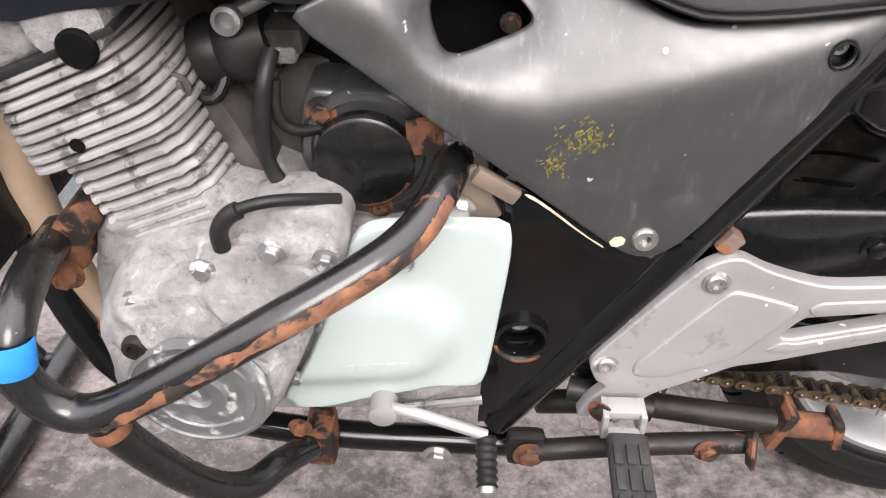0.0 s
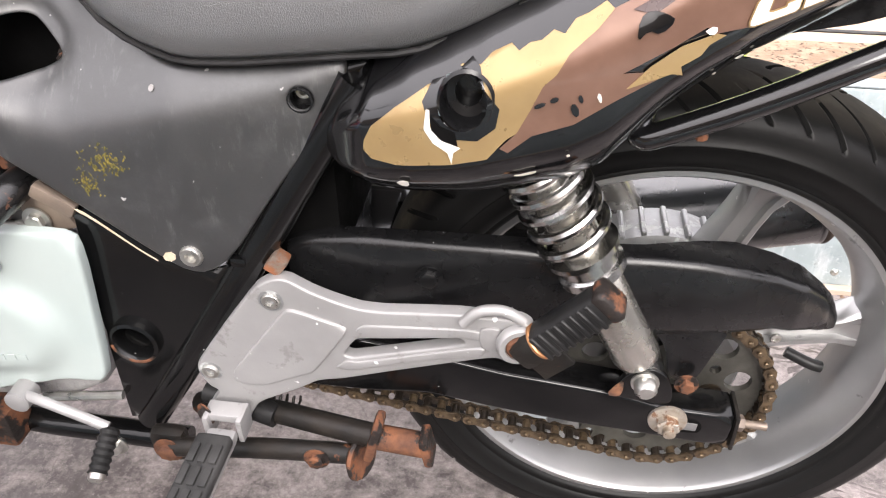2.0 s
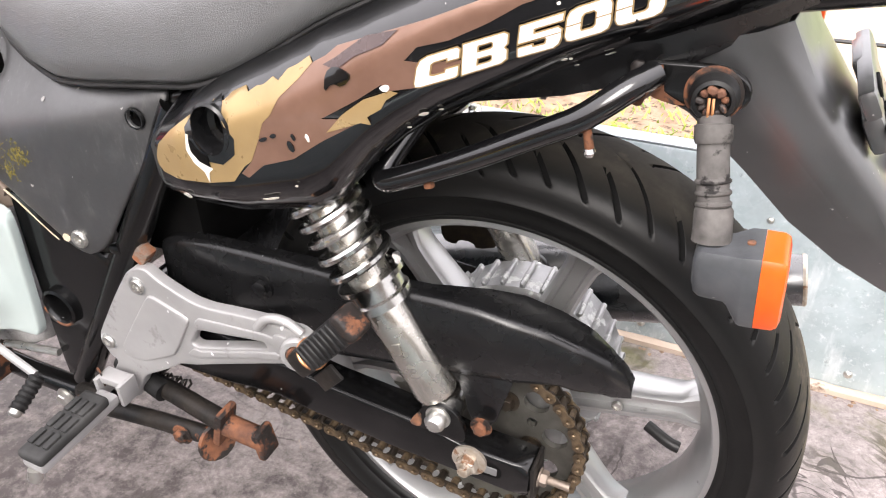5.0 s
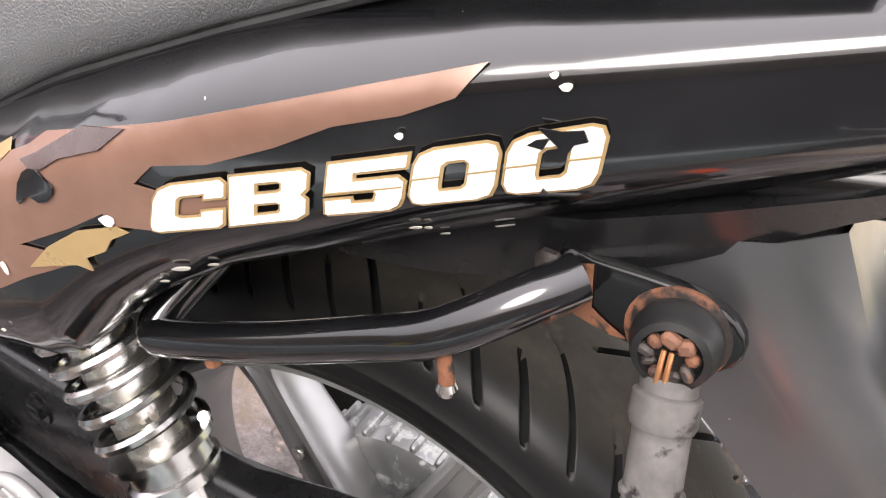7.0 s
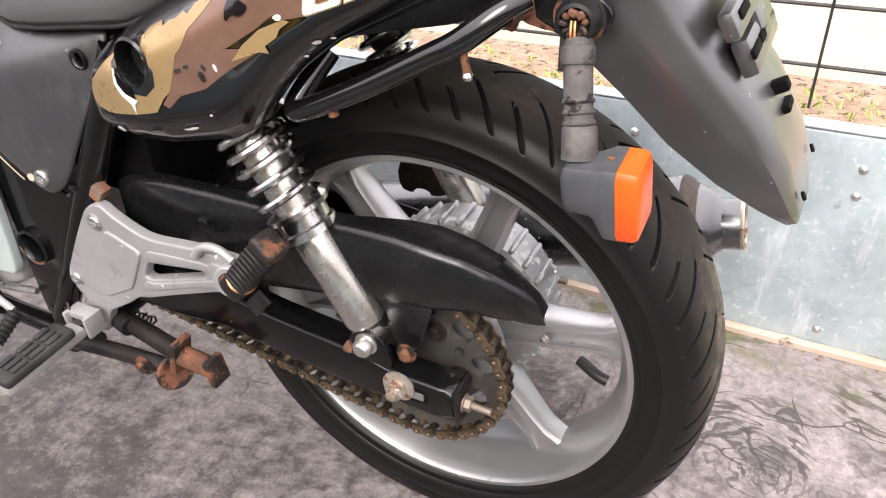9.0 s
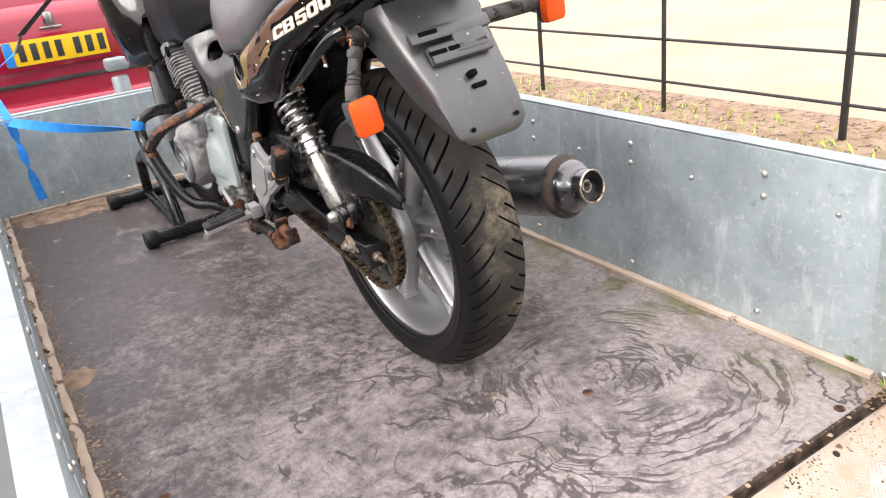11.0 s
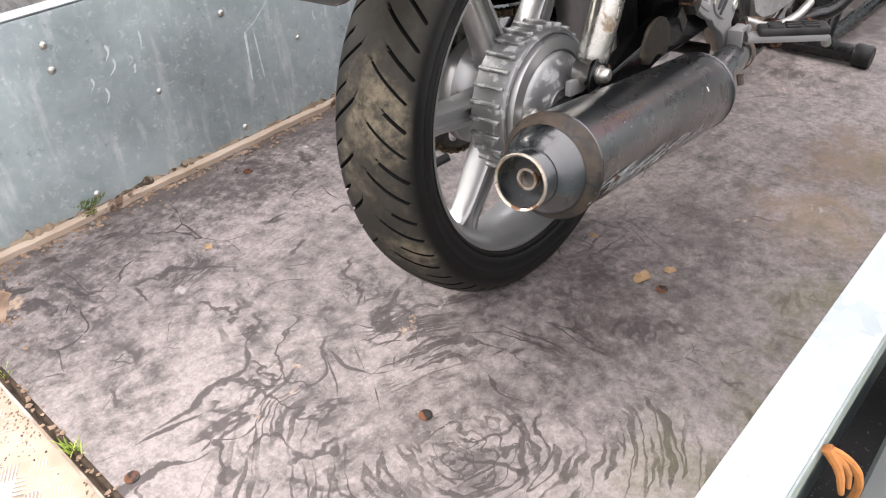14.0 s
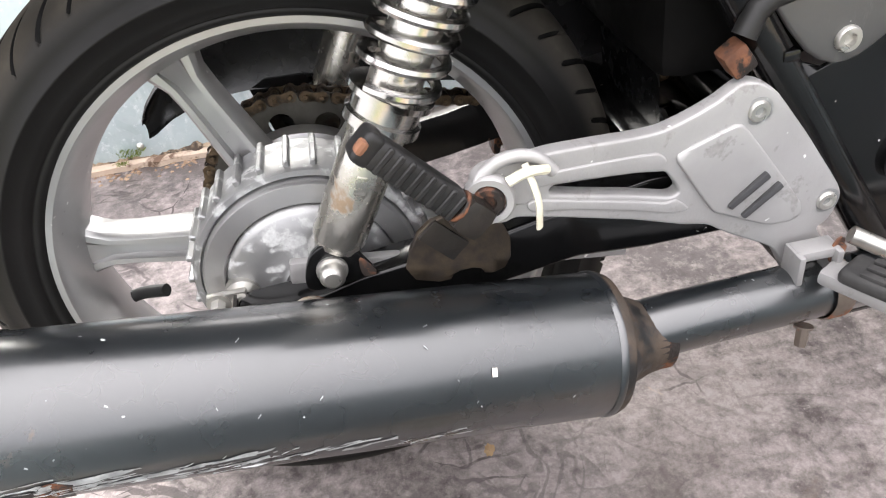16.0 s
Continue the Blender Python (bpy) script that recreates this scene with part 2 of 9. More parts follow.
M["deck"] = make_deck()
M["ply_edge"] = basic("dirty_ply_edge", (0.022, 0.017, 0.014), (0.10, 0.072, 0.052), 26, (0.8, 0.95), 0, 0.6, 90)
M["batten"] = basic("weathered_batten", (0.52, 0.42, 0.34), (0.38, 0.29, 0.215), 7, (0.75, 0.9), 0, 0.5, 120, ((0.17, 0.105, 0.07), 9, 0.61, 0.9, 0.0))
M["sand"] = basic("damp_sandy_dirt", (0.36, 0.26, 0.18), (0.16, 0.10, 0.065), 22, (0.85, 0.95), 0, 0.8, 150, None, 0, 0.003)
M["crust"] = basic("dried_mud_crust", (0.17, 0.12, 0.08), (0.30, 0.235, 0.165), 30, (0.85, 0.95), 0, 1.0, 120, ((0.07, 0.05, 0.035), 26, 0.52, 0.95, 0.0), 0, 0.004)
M["sand_film"] = basic("pale_sand_film", (0.46, 0.37, 0.29), (0.38, 0.29, 0.215), 14, (0.85, 0.95), 0, 0.8, 160, ((0.14, 0.10, 0.07), 18, 0.62, 0.95, 0.0), 0, 0.002)
M["moss"] = basic("green_moss", (0.10, 0.15, 0.02), (0.20, 0.25, 0.05), 40, (0.85, 0.95), 0, 0.8, 140)
M["cord"] = basic("frayed_orange_cord", (0.62, 0.24, 0.07), (0.40, 0.17, 0.06), 60, (0.7, 0.9), 0, 0.4, 200)
M["tread"] = basic("aluminium_tread_plate", (0.51, 0.465, 0.425), (0.43, 0.375, 0.325), 4, (0.42, 0.6), 0.30, 0.15, 200, ((0.46, 0.36, 0.275), 5, 0.52, 0.8, 0.0))
M["gloss_black"] = basic("gloss_black_paint", (0.003, 0.003, 0.0034), (0.006, 0.006, 0.0064), 20, (0.08, 0.2), 0, 0.02, 220, None, 0.6, 0.0005, ((0.45, 0.42, 0.4), 170, 0.80))
M["tank_black"] = basic("dusty_black_tank_paint", (0.004, 0.004, 0.0044), (0.010, 0.010, 0.0105), 14, (0.30, 0.42), 0, 0.05, 220, None, 0.25, 0.0005, ((0.35, 0.34, 0.33), 130, 0.76))
M["satin_black"] = basic("satin_black_plastic", (0.004, 0.004, 0.0044), (0.009, 0.009, 0.0094), 16, (0.20, 0.32), 0, 0.10, 300, None, 0.15, 0.0006, ((0.4, 0.4, 0.4), 150, 0.79))


def make_panel():
    m = Mat("scuffed_black_plastic")
    c = m.mix(m.noise(14, 5), (0.011, 0.011, 0.0114), (0.024, 0.024, 0.0248))
    scuff = m.noise(46, 6, 0.75, 0.2, m.stretch(3.0, 1, 0.7))
    rub = m.calc('MULTIPLY', m.ramp(scuff, 0.52, 0.66), m.ramp(m.noise(17, 6, 0.7), 0.46, 0.60))
    c = m.mix(m.calc('MULTIPLY', rub, 0.45), c, (0.14, 0.14, 0.138))
    c = m.mix(m.ramp(m.noise(16, 8, 0.75), 0.52, 0.72, 0, 0.35), c, (0.10, 0.10, 0.10))
    c = m.mix(m.ramp(m.noise(110, 2), 0.735, 0.765, 0, 0.9), c, (0.40, 0.39, 0.38))
    m.set(c, m.ramp(m.noise(40, 5, 0.7), 0.35, 0.65, 0.40, 0.54), None, 0.8)
    m.b.inputs["Coat Roughness"].default_value = 0.44
    m.bump(m.noise(420, 2), 0.12, 0.0006)
    return m.m


M["panel"] = make_panel()
M["frame_black"] = basic("chipped_black_frame_paint", (0.003, 0.003, 0.0033), (0.006, 0.006, 0.006), 14, (0.10, 0.22), 0, 0.06, 200, (RUST, 14, 0.71, 0.85, 0.0), 0.2, 0.001, ((0.4, 0.38, 0.36), 140, 0.78))
M["bar_black"] = basic("rust_bitten_black_tube", (0.005, 0.005, 0.0054), (0.010, 0.0098, 0.0095), 12, (0.20, 0.34), 0, 0.15, 200, (RUST, 17, 0.64, 0.85, 0.0), 0.3, 0.001, ((0.4, 0.38, 0.36), 120, 0.77))
M["rust_bright"] = basic("fresh_orange_rust", (0.25, 0.112, 0.056), (0.105, 0.048, 0.029), 60, (0.75, 0.95), 0.0, 0.8, 170, ((0.035, 0.026, 0.022), 24, 0.54, 0.6, 0.0))
M["rust"] = basic("rusty_steel", (0.19, 0.080, 0.041), (0.085, 0.041, 0.027), 48, (0.7, 0.95), 0.05, 0.9, 170, ((0.026, 0.021, 0.019), 34, 0.49, 0.5, 0.0))
M["rust_dark"] = basic("rusty_black_tube", (0.008, 0.0078, 0.0076), (0.022, 0.018, 0.015), 22, (0.3, 0.6), 0.1, 0.4, 180, (RUST, 24, 0.62, 0.9, 0.0))
M["chrome"] = basic("pitted_chrome", (0.62, 0.61, 0.59), (0.50, 0.49, 0.47), 14, (0.14, 0.28), 1.0, 0.03, 120, ((0.22, 0.13, 0.08), 20, 0.72, 0.7, 0.3))
M["steel"] = basic("zinc_plated_steel", (0.62, 0.61, 0.58), (0.42, 0.41, 0.38), 30, (0.25, 0.45), 0.9, 0.15, 180)
M["alloy"] = basic("brushed_cast_alloy", (0.375, 0.368, 0.364), (0.31, 0.304, 0.30), 9, (0.44, 0.58), 0.42, 0.3, 260, ((0.40, 0.39, 0.38), 40, 0.60, 0.55, 0.4), 0, 0.0008, ((0.85, 0.85, 0.84), 90, 0.74))
M["wheel"] = basic("grey_painted_alloy", (0.36, 0.36, 0.358), (0.42, 0.42, 0.416), 8, (0.30, 0.42), 0.80, 0.1, 240, ((0.25, 0.245, 0.24), 22, 0.66, 0.5, 0.4), 0.1, 0.0008, ((0.7, 0.7, 0.68), 100, 0.75))
M["drum"] = basic("dusty_drum_casting", (0.26, 0.262, 0.262), (0.36, 0.362, 0.362), 14, (0.36, 0.52), 0.75, 0.3, 200, ((0.60, 0.61, 0.605), 46, 0.55, 0.75, 0.1))


def make_casting():
    m = Mat("corroded_engine_casting")
    c = m.mix(m.noise(14, 6, 0.65), (0.36, 0.352, 0.345), (0.24, 0.233, 0.227))
    furry = m.ramp(m.noise(30, 10, 0.78, 0.3), 0.41, 0.60)
    c = m.mix(m.calc('MULTIPLY', furry, 0.8), c, m.mix(m.noise(90, 4, 0.7), (0.56, 0.55, 0.54), (0.40, 0.39, 0.385)))
    c = m.mix(m.ramp(m.noise(55, 6, 0.78), 0.56, 0.66, 0, 0.75), c, (0.15, 0.145, 0.14))
    c = m.mix(m.ramp(m.noise(8, 5, 0.6), 0.58, 0.70, 0, 0.45), c, (0.20, 0.195, 0.19))
    m.set(c, m.ramp(furry, 0, 1, 0.42, 0.8), m.ramp(furry, 0, 1, 0.45, 0.05))
    m.bump(m.calc('ADD', m.calc('MULTIPLY', furry, 1.5), m.noise(130, 6, 0.7)), 0.8, 0.0016)
    return m.m


M["casting"] = make_casting()
# engine grime, also the shade between the fins put into colour
M["grime_shade"] = basic("engine_grime_and_gap_shade", (0.034, 0.032, 0.030), (0.085, 0.080, 0.074), 30, (0.7, 0.9), 0, 0.5, 140)
M["shock_silver"] = basic("tarnished_silver_shock_body", (0.56, 0.55, 0.51), (0.43, 0.41, 0.37), 16, (0.16, 0.34), 0.9, 0.1, 180, ((0.36, 0.26, 0.17), 16, 0.62, 0.6, 0.3))
M["fin"] = basic("chalky_cast_fin", (0.25, 0.24, 0.233), (0.36, 0.348, 0.338), 30, (0.5, 0.72), 0.2, 0.5, 160, ((0.15, 0.145, 0.14), 34, 0.56, 0.7, 0.2))
M["mint"] = basic("pale_green_painted_cover", (0.37, 0.428, 0.413), (0.41, 0.464, 0.446), 7, (0.3, 0.42), 0.0, 0.06, 240, ((0.54, 0.53, 0.51), 6, 0.64, 0.5, 0.0), 0.15, 0.0006)


def make_rubber():
    m = Mat("dusty_tyre_rubber")
    c = m.mix(m.noise(30, 5), (0.0045, 0.0045, 0.0045), (0.0095, 0.0093, 0.009))
    # road dust clings to the middle of the tread, which is worn brown
    side = m.calc('ABSOLUTE', m.calc('SUBTRACT', m.axis(1), 0.016))
    ax, az = m.axis(0), m.axis(2)
    far = m.calc('SQRT', m.calc('ADD', m.calc('MULTIPLY', ax, ax), m.calc('MULTIPLY', az, az)))
    tread = m.calc('MULTIPLY', m.ramp(side, 0.070, 0.040), m.ramp(far, 0.276, 0.292))
    dirt = m.calc('MULTIPLY', tread, m.ramp(m.noise(9, 7, 0.7), 0.36, 0.62, 0.25, 0.85))
    c = m.mix(dirt, c, (0.068, 0.061, 0.050))
    c = m.mix(m.calc('MULTIPLY', tread, m.calc('MULTIPLY', m.ramp(m.noise(6, 5, 0.65), 0.54, 0.66), m.ramp(m.noise(45, 5, 0.75), 0.38, 0.58, 0, 0.6))), c, (0.24, 0.20, 0.14))
    c = m.mix(m.ramp(m.noise(60, 5, 0.7), 0.68, 0.76, 0, 0.35), c, (0.16, 0.15, 0.14))
    m.set(c, m.ramp(dirt, 0, 0.5, 0.42, 0.8))
    m.bump(m.noise(260, 3), 0.2, 0.0006)
    return m.m


M["tyre"] = make_rubber()
M["groove"] = basic("dark_groove_rubber", (0.006, 0.006, 0.006), (0.010, 0.010, 0.010), 30, (0.7, 0.9), 0, 0.1, 200)
M["rubber"] = basic("grey_black_rubber", (0.02, 0.02, 0.02), (0.045, 0.044, 0.043), 25, (0.5, 0.7), 0, 0.2, 250, None, 0, 0.001, ((0.3, 0.3, 0.29), 110, 0.78))
M["hose"] = basic("soft_black_hose", (0.008, 0.008, 0.008), (0.019, 0.0185, 0.0185), 30, (0.38, 0.5), 0, 0.08, 250)


def make_vinyl():
    m = Mat("grained_black_vinyl")
    c = m.mix(m.noise(10, 5), (0.075, 0.076, 0.077), (0.125, 0.126, 0.128))
    cell = m.voronoi(520, 'DISTANCE_TO_EDGE')
    m.set(c, m.ramp(m.noise(18, 4), 0.3, 0.7, 0.30, 0.42), None, 1.0, 0.8)
    m.b.inputs["Coat Roughness"].default_value = 0.30
    m.bump(m.calc('ADD', m.calc('MULTIPLY', m.ramp(cell, 0.0, 0.25), 0.5), m.noise(150, 7, 0.78)), 0.5, 0.0012)
    return m.m


M["vinyl"] = make_vinyl()
M["grey_plastic"] = basic("weathered_grey_plastic", (0.020, 0.0205, 0.021), (0.042, 0.0425, 0.0435), 10, (0.34, 0.48), 0, 0.10, 200, ((0.07, 0.07, 0.07), 14, 0.60, 0.5, 0.0), 1.0, 0.001, ((0.40, 0.39, 0.37), 120, 0.75))
M["lamp_grey"] = basic("scratched_dark_lamp_plastic", (0.048, 0.051, 0.055), (0.095, 0.099, 0.105), 22, (0.30, 0.5), 0, 0.2, 200, ((0.12, 0.12, 0.12), 44, 0.62, 0.6, 0.0), 0.1, 0.001, ((0.35, 0.34, 0.32), 90, 0.76))
M["stalk"] = basic("chalked_rubber_stalk", (0.034, 0.031, 0.029), (0.13, 0.122, 0.115), 30, (0.55, 0.8), 0, 0.4, 120, ((0.025, 0.023, 0.022), 40, 0.54, 0.7, 0.0))
M["muffler"] = basic("scraped_black_muffler", (0.006, 0.0075, 0.009), (0.012, 0.0145, 0.0165), 7, (0.24, 0.34), 0.0, 0.10, 180, ((0.13, 0.08, 0.045), 9, 0.71, 0.8, 0.1), 1.0, 0.001, ((0.45, 0.47, 0.47), 130, 0.76))
M["rust_film"] = basic("thin_brown_rust", (0.030, 0.023, 0.017), (0.072, 0.051, 0.036), 26, (0.55, 0.8), 0.1, 0.4, 160, ((0.012, 0.012, 0.012), 20, 0.52, 0.4, 0.0))
M["scrape"] = basic("bare_scraped_metal", (0.52, 0.54, 0.54), (0.24, 0.25, 0.25), 90, (0.35, 0.5), 0.4, 0.2, 300)
M["heat_steel"] = basic("heat_stained_steel", (0.16, 0.13, 0.11), (0.28, 0.22, 0.17), 18, (0.4, 0.65), 0.5, 0.3, 160, (RUST, 14, 0.58, 0.9, 0.0))
M["header"] = basic("heat_tanned_header", (0.52, 0.40, 0.29), (0.40, 0.29, 0.20), 14, (0.35, 0.55), 0.35, 0.2, 160, (RUST, 12, 0.68, 0.9, 0.0))
M["chain"] = basic("oily_brown_chain", (0.20, 0.145, 0.09), (0.075, 0.055, 0.037), 120, (0.30, 0.55), 0.7, 0.3, 300)
M["chain_edge"] = basic("oily_black_chain_roller", (0.03, 0.024, 0.02), (0.06, 0.045, 0.03), 90, (0.35, 0.5), 0.6, 0.3, 300)
M["nut"] = basic("rust_tinged_zinc", (0.52, 0.48, 0.42), (0.34, 0.27, 0.20), 60, (0.3, 0.5), 0.7, 0.2, 180, ((0.20, 0.10, 0.05), 50, 0.56, 0.8, 0.0))
M["sprocket"] = basic("greasy_sprocket_steel", (0.125, 0.120, 0.105), (0.065, 0.061, 0.053), 26, (0.4, 0.6), 0.6, 0.3, 200)


def make_orange():
    m = Mat("amber_lens")
    m.set(m.mix(m.noise(30, 3), (0.88, 0.115, 0.010), (0.78, 0.085, 0.007)), 0.28)
    m.b.inputs["Subsurface Weight"].default_value = 0.15
    m.b.inputs["Subsurface Radius"].default_value = (0.01, 0.004, 0.001)
    m.bump(m.noise(40, 3), 0.1, 0.001)
    return m.m


M["amber"] = make_orange()
M["gold"] = basic("gold_vinyl_decal", (0.36, 0.25, 0.115), (0.31, 0.21, 0.095), 30, (0.26, 0.4), 0.35, 0.04, 500, None, 0.3, 0.0004)
M["bronze"] = basic("bronze_vinyl_decal", (0.20, 0.112, 0.079), (0.165, 0.09, 0.062), 40, (0.28, 0.4), 0.3, 0.04, 500, None, 0.3, 0.0004)
M["plum"] = basic("dark_plum_vinyl_decal", (0.040, 0.022, 0.020), (0.055, 0.03, 0.026), 40, (0.2, 0.35), 0.15, 0.04, 500, None, 0.4, 0.0004)
M["white_decal"] = basic("cream_vinyl_lettering", (0.80, 0.74, 0.68), (0.86, 0.80, 0.74), 30, (0.3, 0.4), 0, 0.05, 300)
M["chip"] = basic("bare_white_chip", (0.75, 0.73, 0.70), (0.62, 0.56, 0.46), 50, (0.5, 0.7), 0, 0.1, 300)
M["cream_chip"] = basic("cream_filler_chip", (0.58, 0.50, 0.38), (0.48, 0.38, 0.26), 50, (0.6, 0.8), 0, 0.3, 200)
M["yellow_paint"] = basic("yellow_paint_smear", (0.22, 0.175, 0.035), (0.10, 0.09, 0.03), 90, (0.5, 0.7), 0, 0.2, 200)
# near-black that paints the shade in holes and hollows, also on small black parts
M["dark"] = basic("near_black_void_shade", (0.003, 0.003, 0.003), (0.006, 0.0057, 0.0056), 20, (0.6, 0.8), 0, 0.2, 150)
# for the added wall that the black parts reflect
M["render"] = basic("dark_reflection_wall", (0.13, 0.105, 0.085), (0.19, 0.155, 0.125), 3, (0.8, 0.95), 0, 0.5, 40)
M["strap"] = basic("blue_polyester_webbing", (0.012, 0.19, 0.62), (0.02, 0.26, 0.75), 40, (0.6, 0.8), 0, 0.4, 700)
M["car_red"] = basic("red_car_paint", (0.30, 0.007, 0.030), (0.33, 0.009, 0.034), 3, (0.12, 0.2), 0.1, 0.02, 300, None, 0.9, 0.0003)
M["car_black"] = basic("grey_black_bumper_plastic", (0.03, 0.03, 0.032), (0.05, 0.05, 0.052), 8, (0.45, 0.6), 0, 0.15, 300)
M["lamp_red"] = basic("red_lens", (0.16, 0.006, 0.009), (0.075, 0.005, 0.007), 22, (0.12, 0.3), 0, 0.12, 90, ((0.085, 0.045, 0.018), 26, 0.53, 0.7, 0.0), 0.3)
M["lamp_amber"] = basic("stained_amber_lens", (0.36, 0.15, 0.035), (0.22, 0.085, 0.025), 25, (0.2, 0.4), 0, 0.12, 90)
M["plate_yellow"] = basic("yellow_reflective_plate", (0.80, 0.52, 0.01), (0.76, 0.48, 0.01), 8, (0.3, 0.4), 0, 0.03, 300)
M["plate_blue"] = basic("blue_plate_band", (0.02, 0.20, 0.62), (0.03, 0.24, 0.66), 8, (0.3, 0.4), 0, 0.03, 300)
M["glass_dark"] = basic("tinted_car_glass", (0.010, 0.012, 0.014), (0.014, 0.016, 0.018), 4, (0.03, 0.06), 0, 0.01, 60, None, 0.5)
M["fence"] = basic("black_estate_fence_paint", (0.014, 0.014, 0.015), (0.028, 0.028, 0.03), 9, (0.4, 0.6), 0, 0.2, 120)
M["mudguard"] = basic("dusty_grey_mudguard", (0.11, 0.117, 0.117), (0.18, 0.19, 0.186), 5, (0.5, 0.7), 0.1, 0.2, 120, ((0.13, 0.15, 0.07), 7, 0.64, 0.9, 0.0))
M["zip_tie"] = basic("yellowed_nylon", (0.60, 0.58, 0.47), (0.52, 0.49, 0.38), 30, (0.4, 0.5), 0, 0.05, 200)
M["copper"] = basic("bare_copper_wire", (0.75, 0.38, 0.18), (0.62, 0.3, 0.14), 60, (0.3, 0.45), 0.9, 0.1, 200)
M["asphalt"] = basic("asphalt", (0.040, 0.041, 0.043), (0.070, 0.070, 0.071), 3, (0.75, 0.9), 0, 0.8, 130, None, 0, 0.004, ((0.20, 0.20, 0.20), 95, 0.68))
M["kerb"] = basic("concrete_edging", (0.36, 0.33, 0.29), (0.27, 0.245, 0.21), 8, (0.8, 0.95), 0, 0.5, 90)
M["soil"] = basic("dry_leaf_litter_soil", (0.24, 0.155, 0.10), (0.36, 0.26, 0.175), 9, (0.85, 0.95), 0, 1.0, 60, ((0.10, 0.062, 0.038), 25, 0.56, 0.95, 0.0), 0, 0.01)
M["gravel"] = basic("buff_gravel", (0.40, 0.305, 0.215), (0.46, 0.36, 0.26), 1.5, (0.85, 0.95), 0, 0.6, 45, None, 0, 0.006)
M["grass_base"] = basic("turf", (0.13, 0.19, 0.024), (0.21, 0.26, 0.04), 2.5, (0.8, 0.95), 0, 1.0, 60, ((0.24, 0.20, 0.08), 5, 0.62, 0.95, 0.0), 0, 0.02)


def make_blade():
    m = Mat("grass_blades")
    isle = m.t.nodes.new("ShaderNodeNewGeometry").outputs["Random Per Island"]
    tone = m.mix(isle, (0.16, 0.27, 0.022), (0.58, 0.66, 0.13))
    tone = m.mix(m.ramp(m.noise(5.0, 5, 0.65), 0.50, 0.66, 0, 0.75), tone, (0.10, 0.19, 0.018))
    tone = m.mix(m.ramp(m.noise(2.6, 5, 0.6), 0.58, 0.70, 0, 0.6), tone, (0.44, 0.36, 0.15))
    m.set(tone, 0.55)
    m.b.inputs["Subsurface Weight"].default_value = 0.0
    return m.m


M["blade"] = make_blade()
M["leafdry"] = basic("dead_leaf", (0.40, 0.27, 0.15), (0.28, 0.18, 0.09), 60, (0.7, 0.9), 0, 0.3, 200)

for key, level in (("satin_black", 0.38), ("frame_black", 0.32), ("panel", 1.0), ("vinyl", 0.8), ("muffler", 1.0), ("rubber", 0.25), ("tyre", 0.20), ("hose", 0.3), ("dark", 0.05), ("grey_plastic", 0.8), ("car_black", 0.3), ("groove", 0.05), ("rust", 0.25), ("rust_dark", 0.3), ("grime_shade", 0.1), ("stalk", 0.2), ("asphalt", 0.25), ("ply_edge", 0.1)):
    M[key].node_tree.nodes["Principled BSDF"].inputs["Specular IOR Level"].default_value = level
for key, level in (("muffler", 0.2), ("satin_black", 0.2), ("grey_plastic", 0.28), ("frame_black", 0.12), ("bar_black", 0.08), ("tank_black", 0.35)):
    M[key].node_tree.nodes["Principled BSDF"].inputs["Coat Roughness"].default_value = level


# ---- shaping helpers ----
from mathutils import geometry


def lerp(a, b, t):
    return a + (b - a) * t


def curve1(x, table):
    """A value between the rows of a table of (x, value)."""
    return float(np.interp(x, [r[0] for r in table], [r[1] for r in table]))


def chaikin(pts, rounds=2, closed=True):
    for _ in range(rounds):
        out = [] if closed else [Vector(pts[0])]
        n = len(pts)
        for i in range(n if closed else n - 1):
            a, b = Vector(pts[i]), Vector(pts[(i + 1) % n])
            out += [a.lerp(b, 0.25), a.lerp(b, 0.75)]
        if not closed:
            out.append(Vector(pts[-1]))
        pts = out
    return pts


def crisp(poly, d=0.004):
    """Keeps the corners of an outline nearly sharp when it is rounded."""
    out = []
    for i in range(len(poly)):
        p, a, b = Vector(poly[i]), Vector(poly[i - 1]), Vector(poly[(i + 1) % len(poly)])
        for q in (a, b):
            e = q - p
            out.append(tuple(p + e * min(0.3, d / max(e.length, 1e-6))))
    return out


def face(bm, vs):
    try:
        bm.faces.new(vs)
    except ValueError:
        pass


def part(name, bm, material, parent, label="", at=None, smooth=42):
    """Links a bmesh or mesh as ONE mesh object under a thing or a part."""
    if isinstance(bm, bmesh.types.BMesh):
        me = bpy.data.meshes.new(name)
        bmesh.ops.recalc_face_normals(bm, faces=bm.faces)
        bm.to_mesh(me)
        bm.free()
        if smooth:
            me.shade_smooth()
            me.set_sharp_from_angle(angle=radians(smooth))
    else:
        me = bm
    if material and not me.materials:
        me.materials.append(material)
    ob = new(name, me)
    ob.parent = parent
    if at is not None:
        if isinstance(at, Matrix):
            ob.matrix_basis = at
        else:
            ob.location = at
    return tagged(ob, label)


def thing(name, label, category, m=None, group="", kind=""):
    ob = new(name)
    ob.empty_display_size = 0.05
    if m is not None:
        ob.matrix_basis = m
    return tagged(ob, label, category, group, kind)


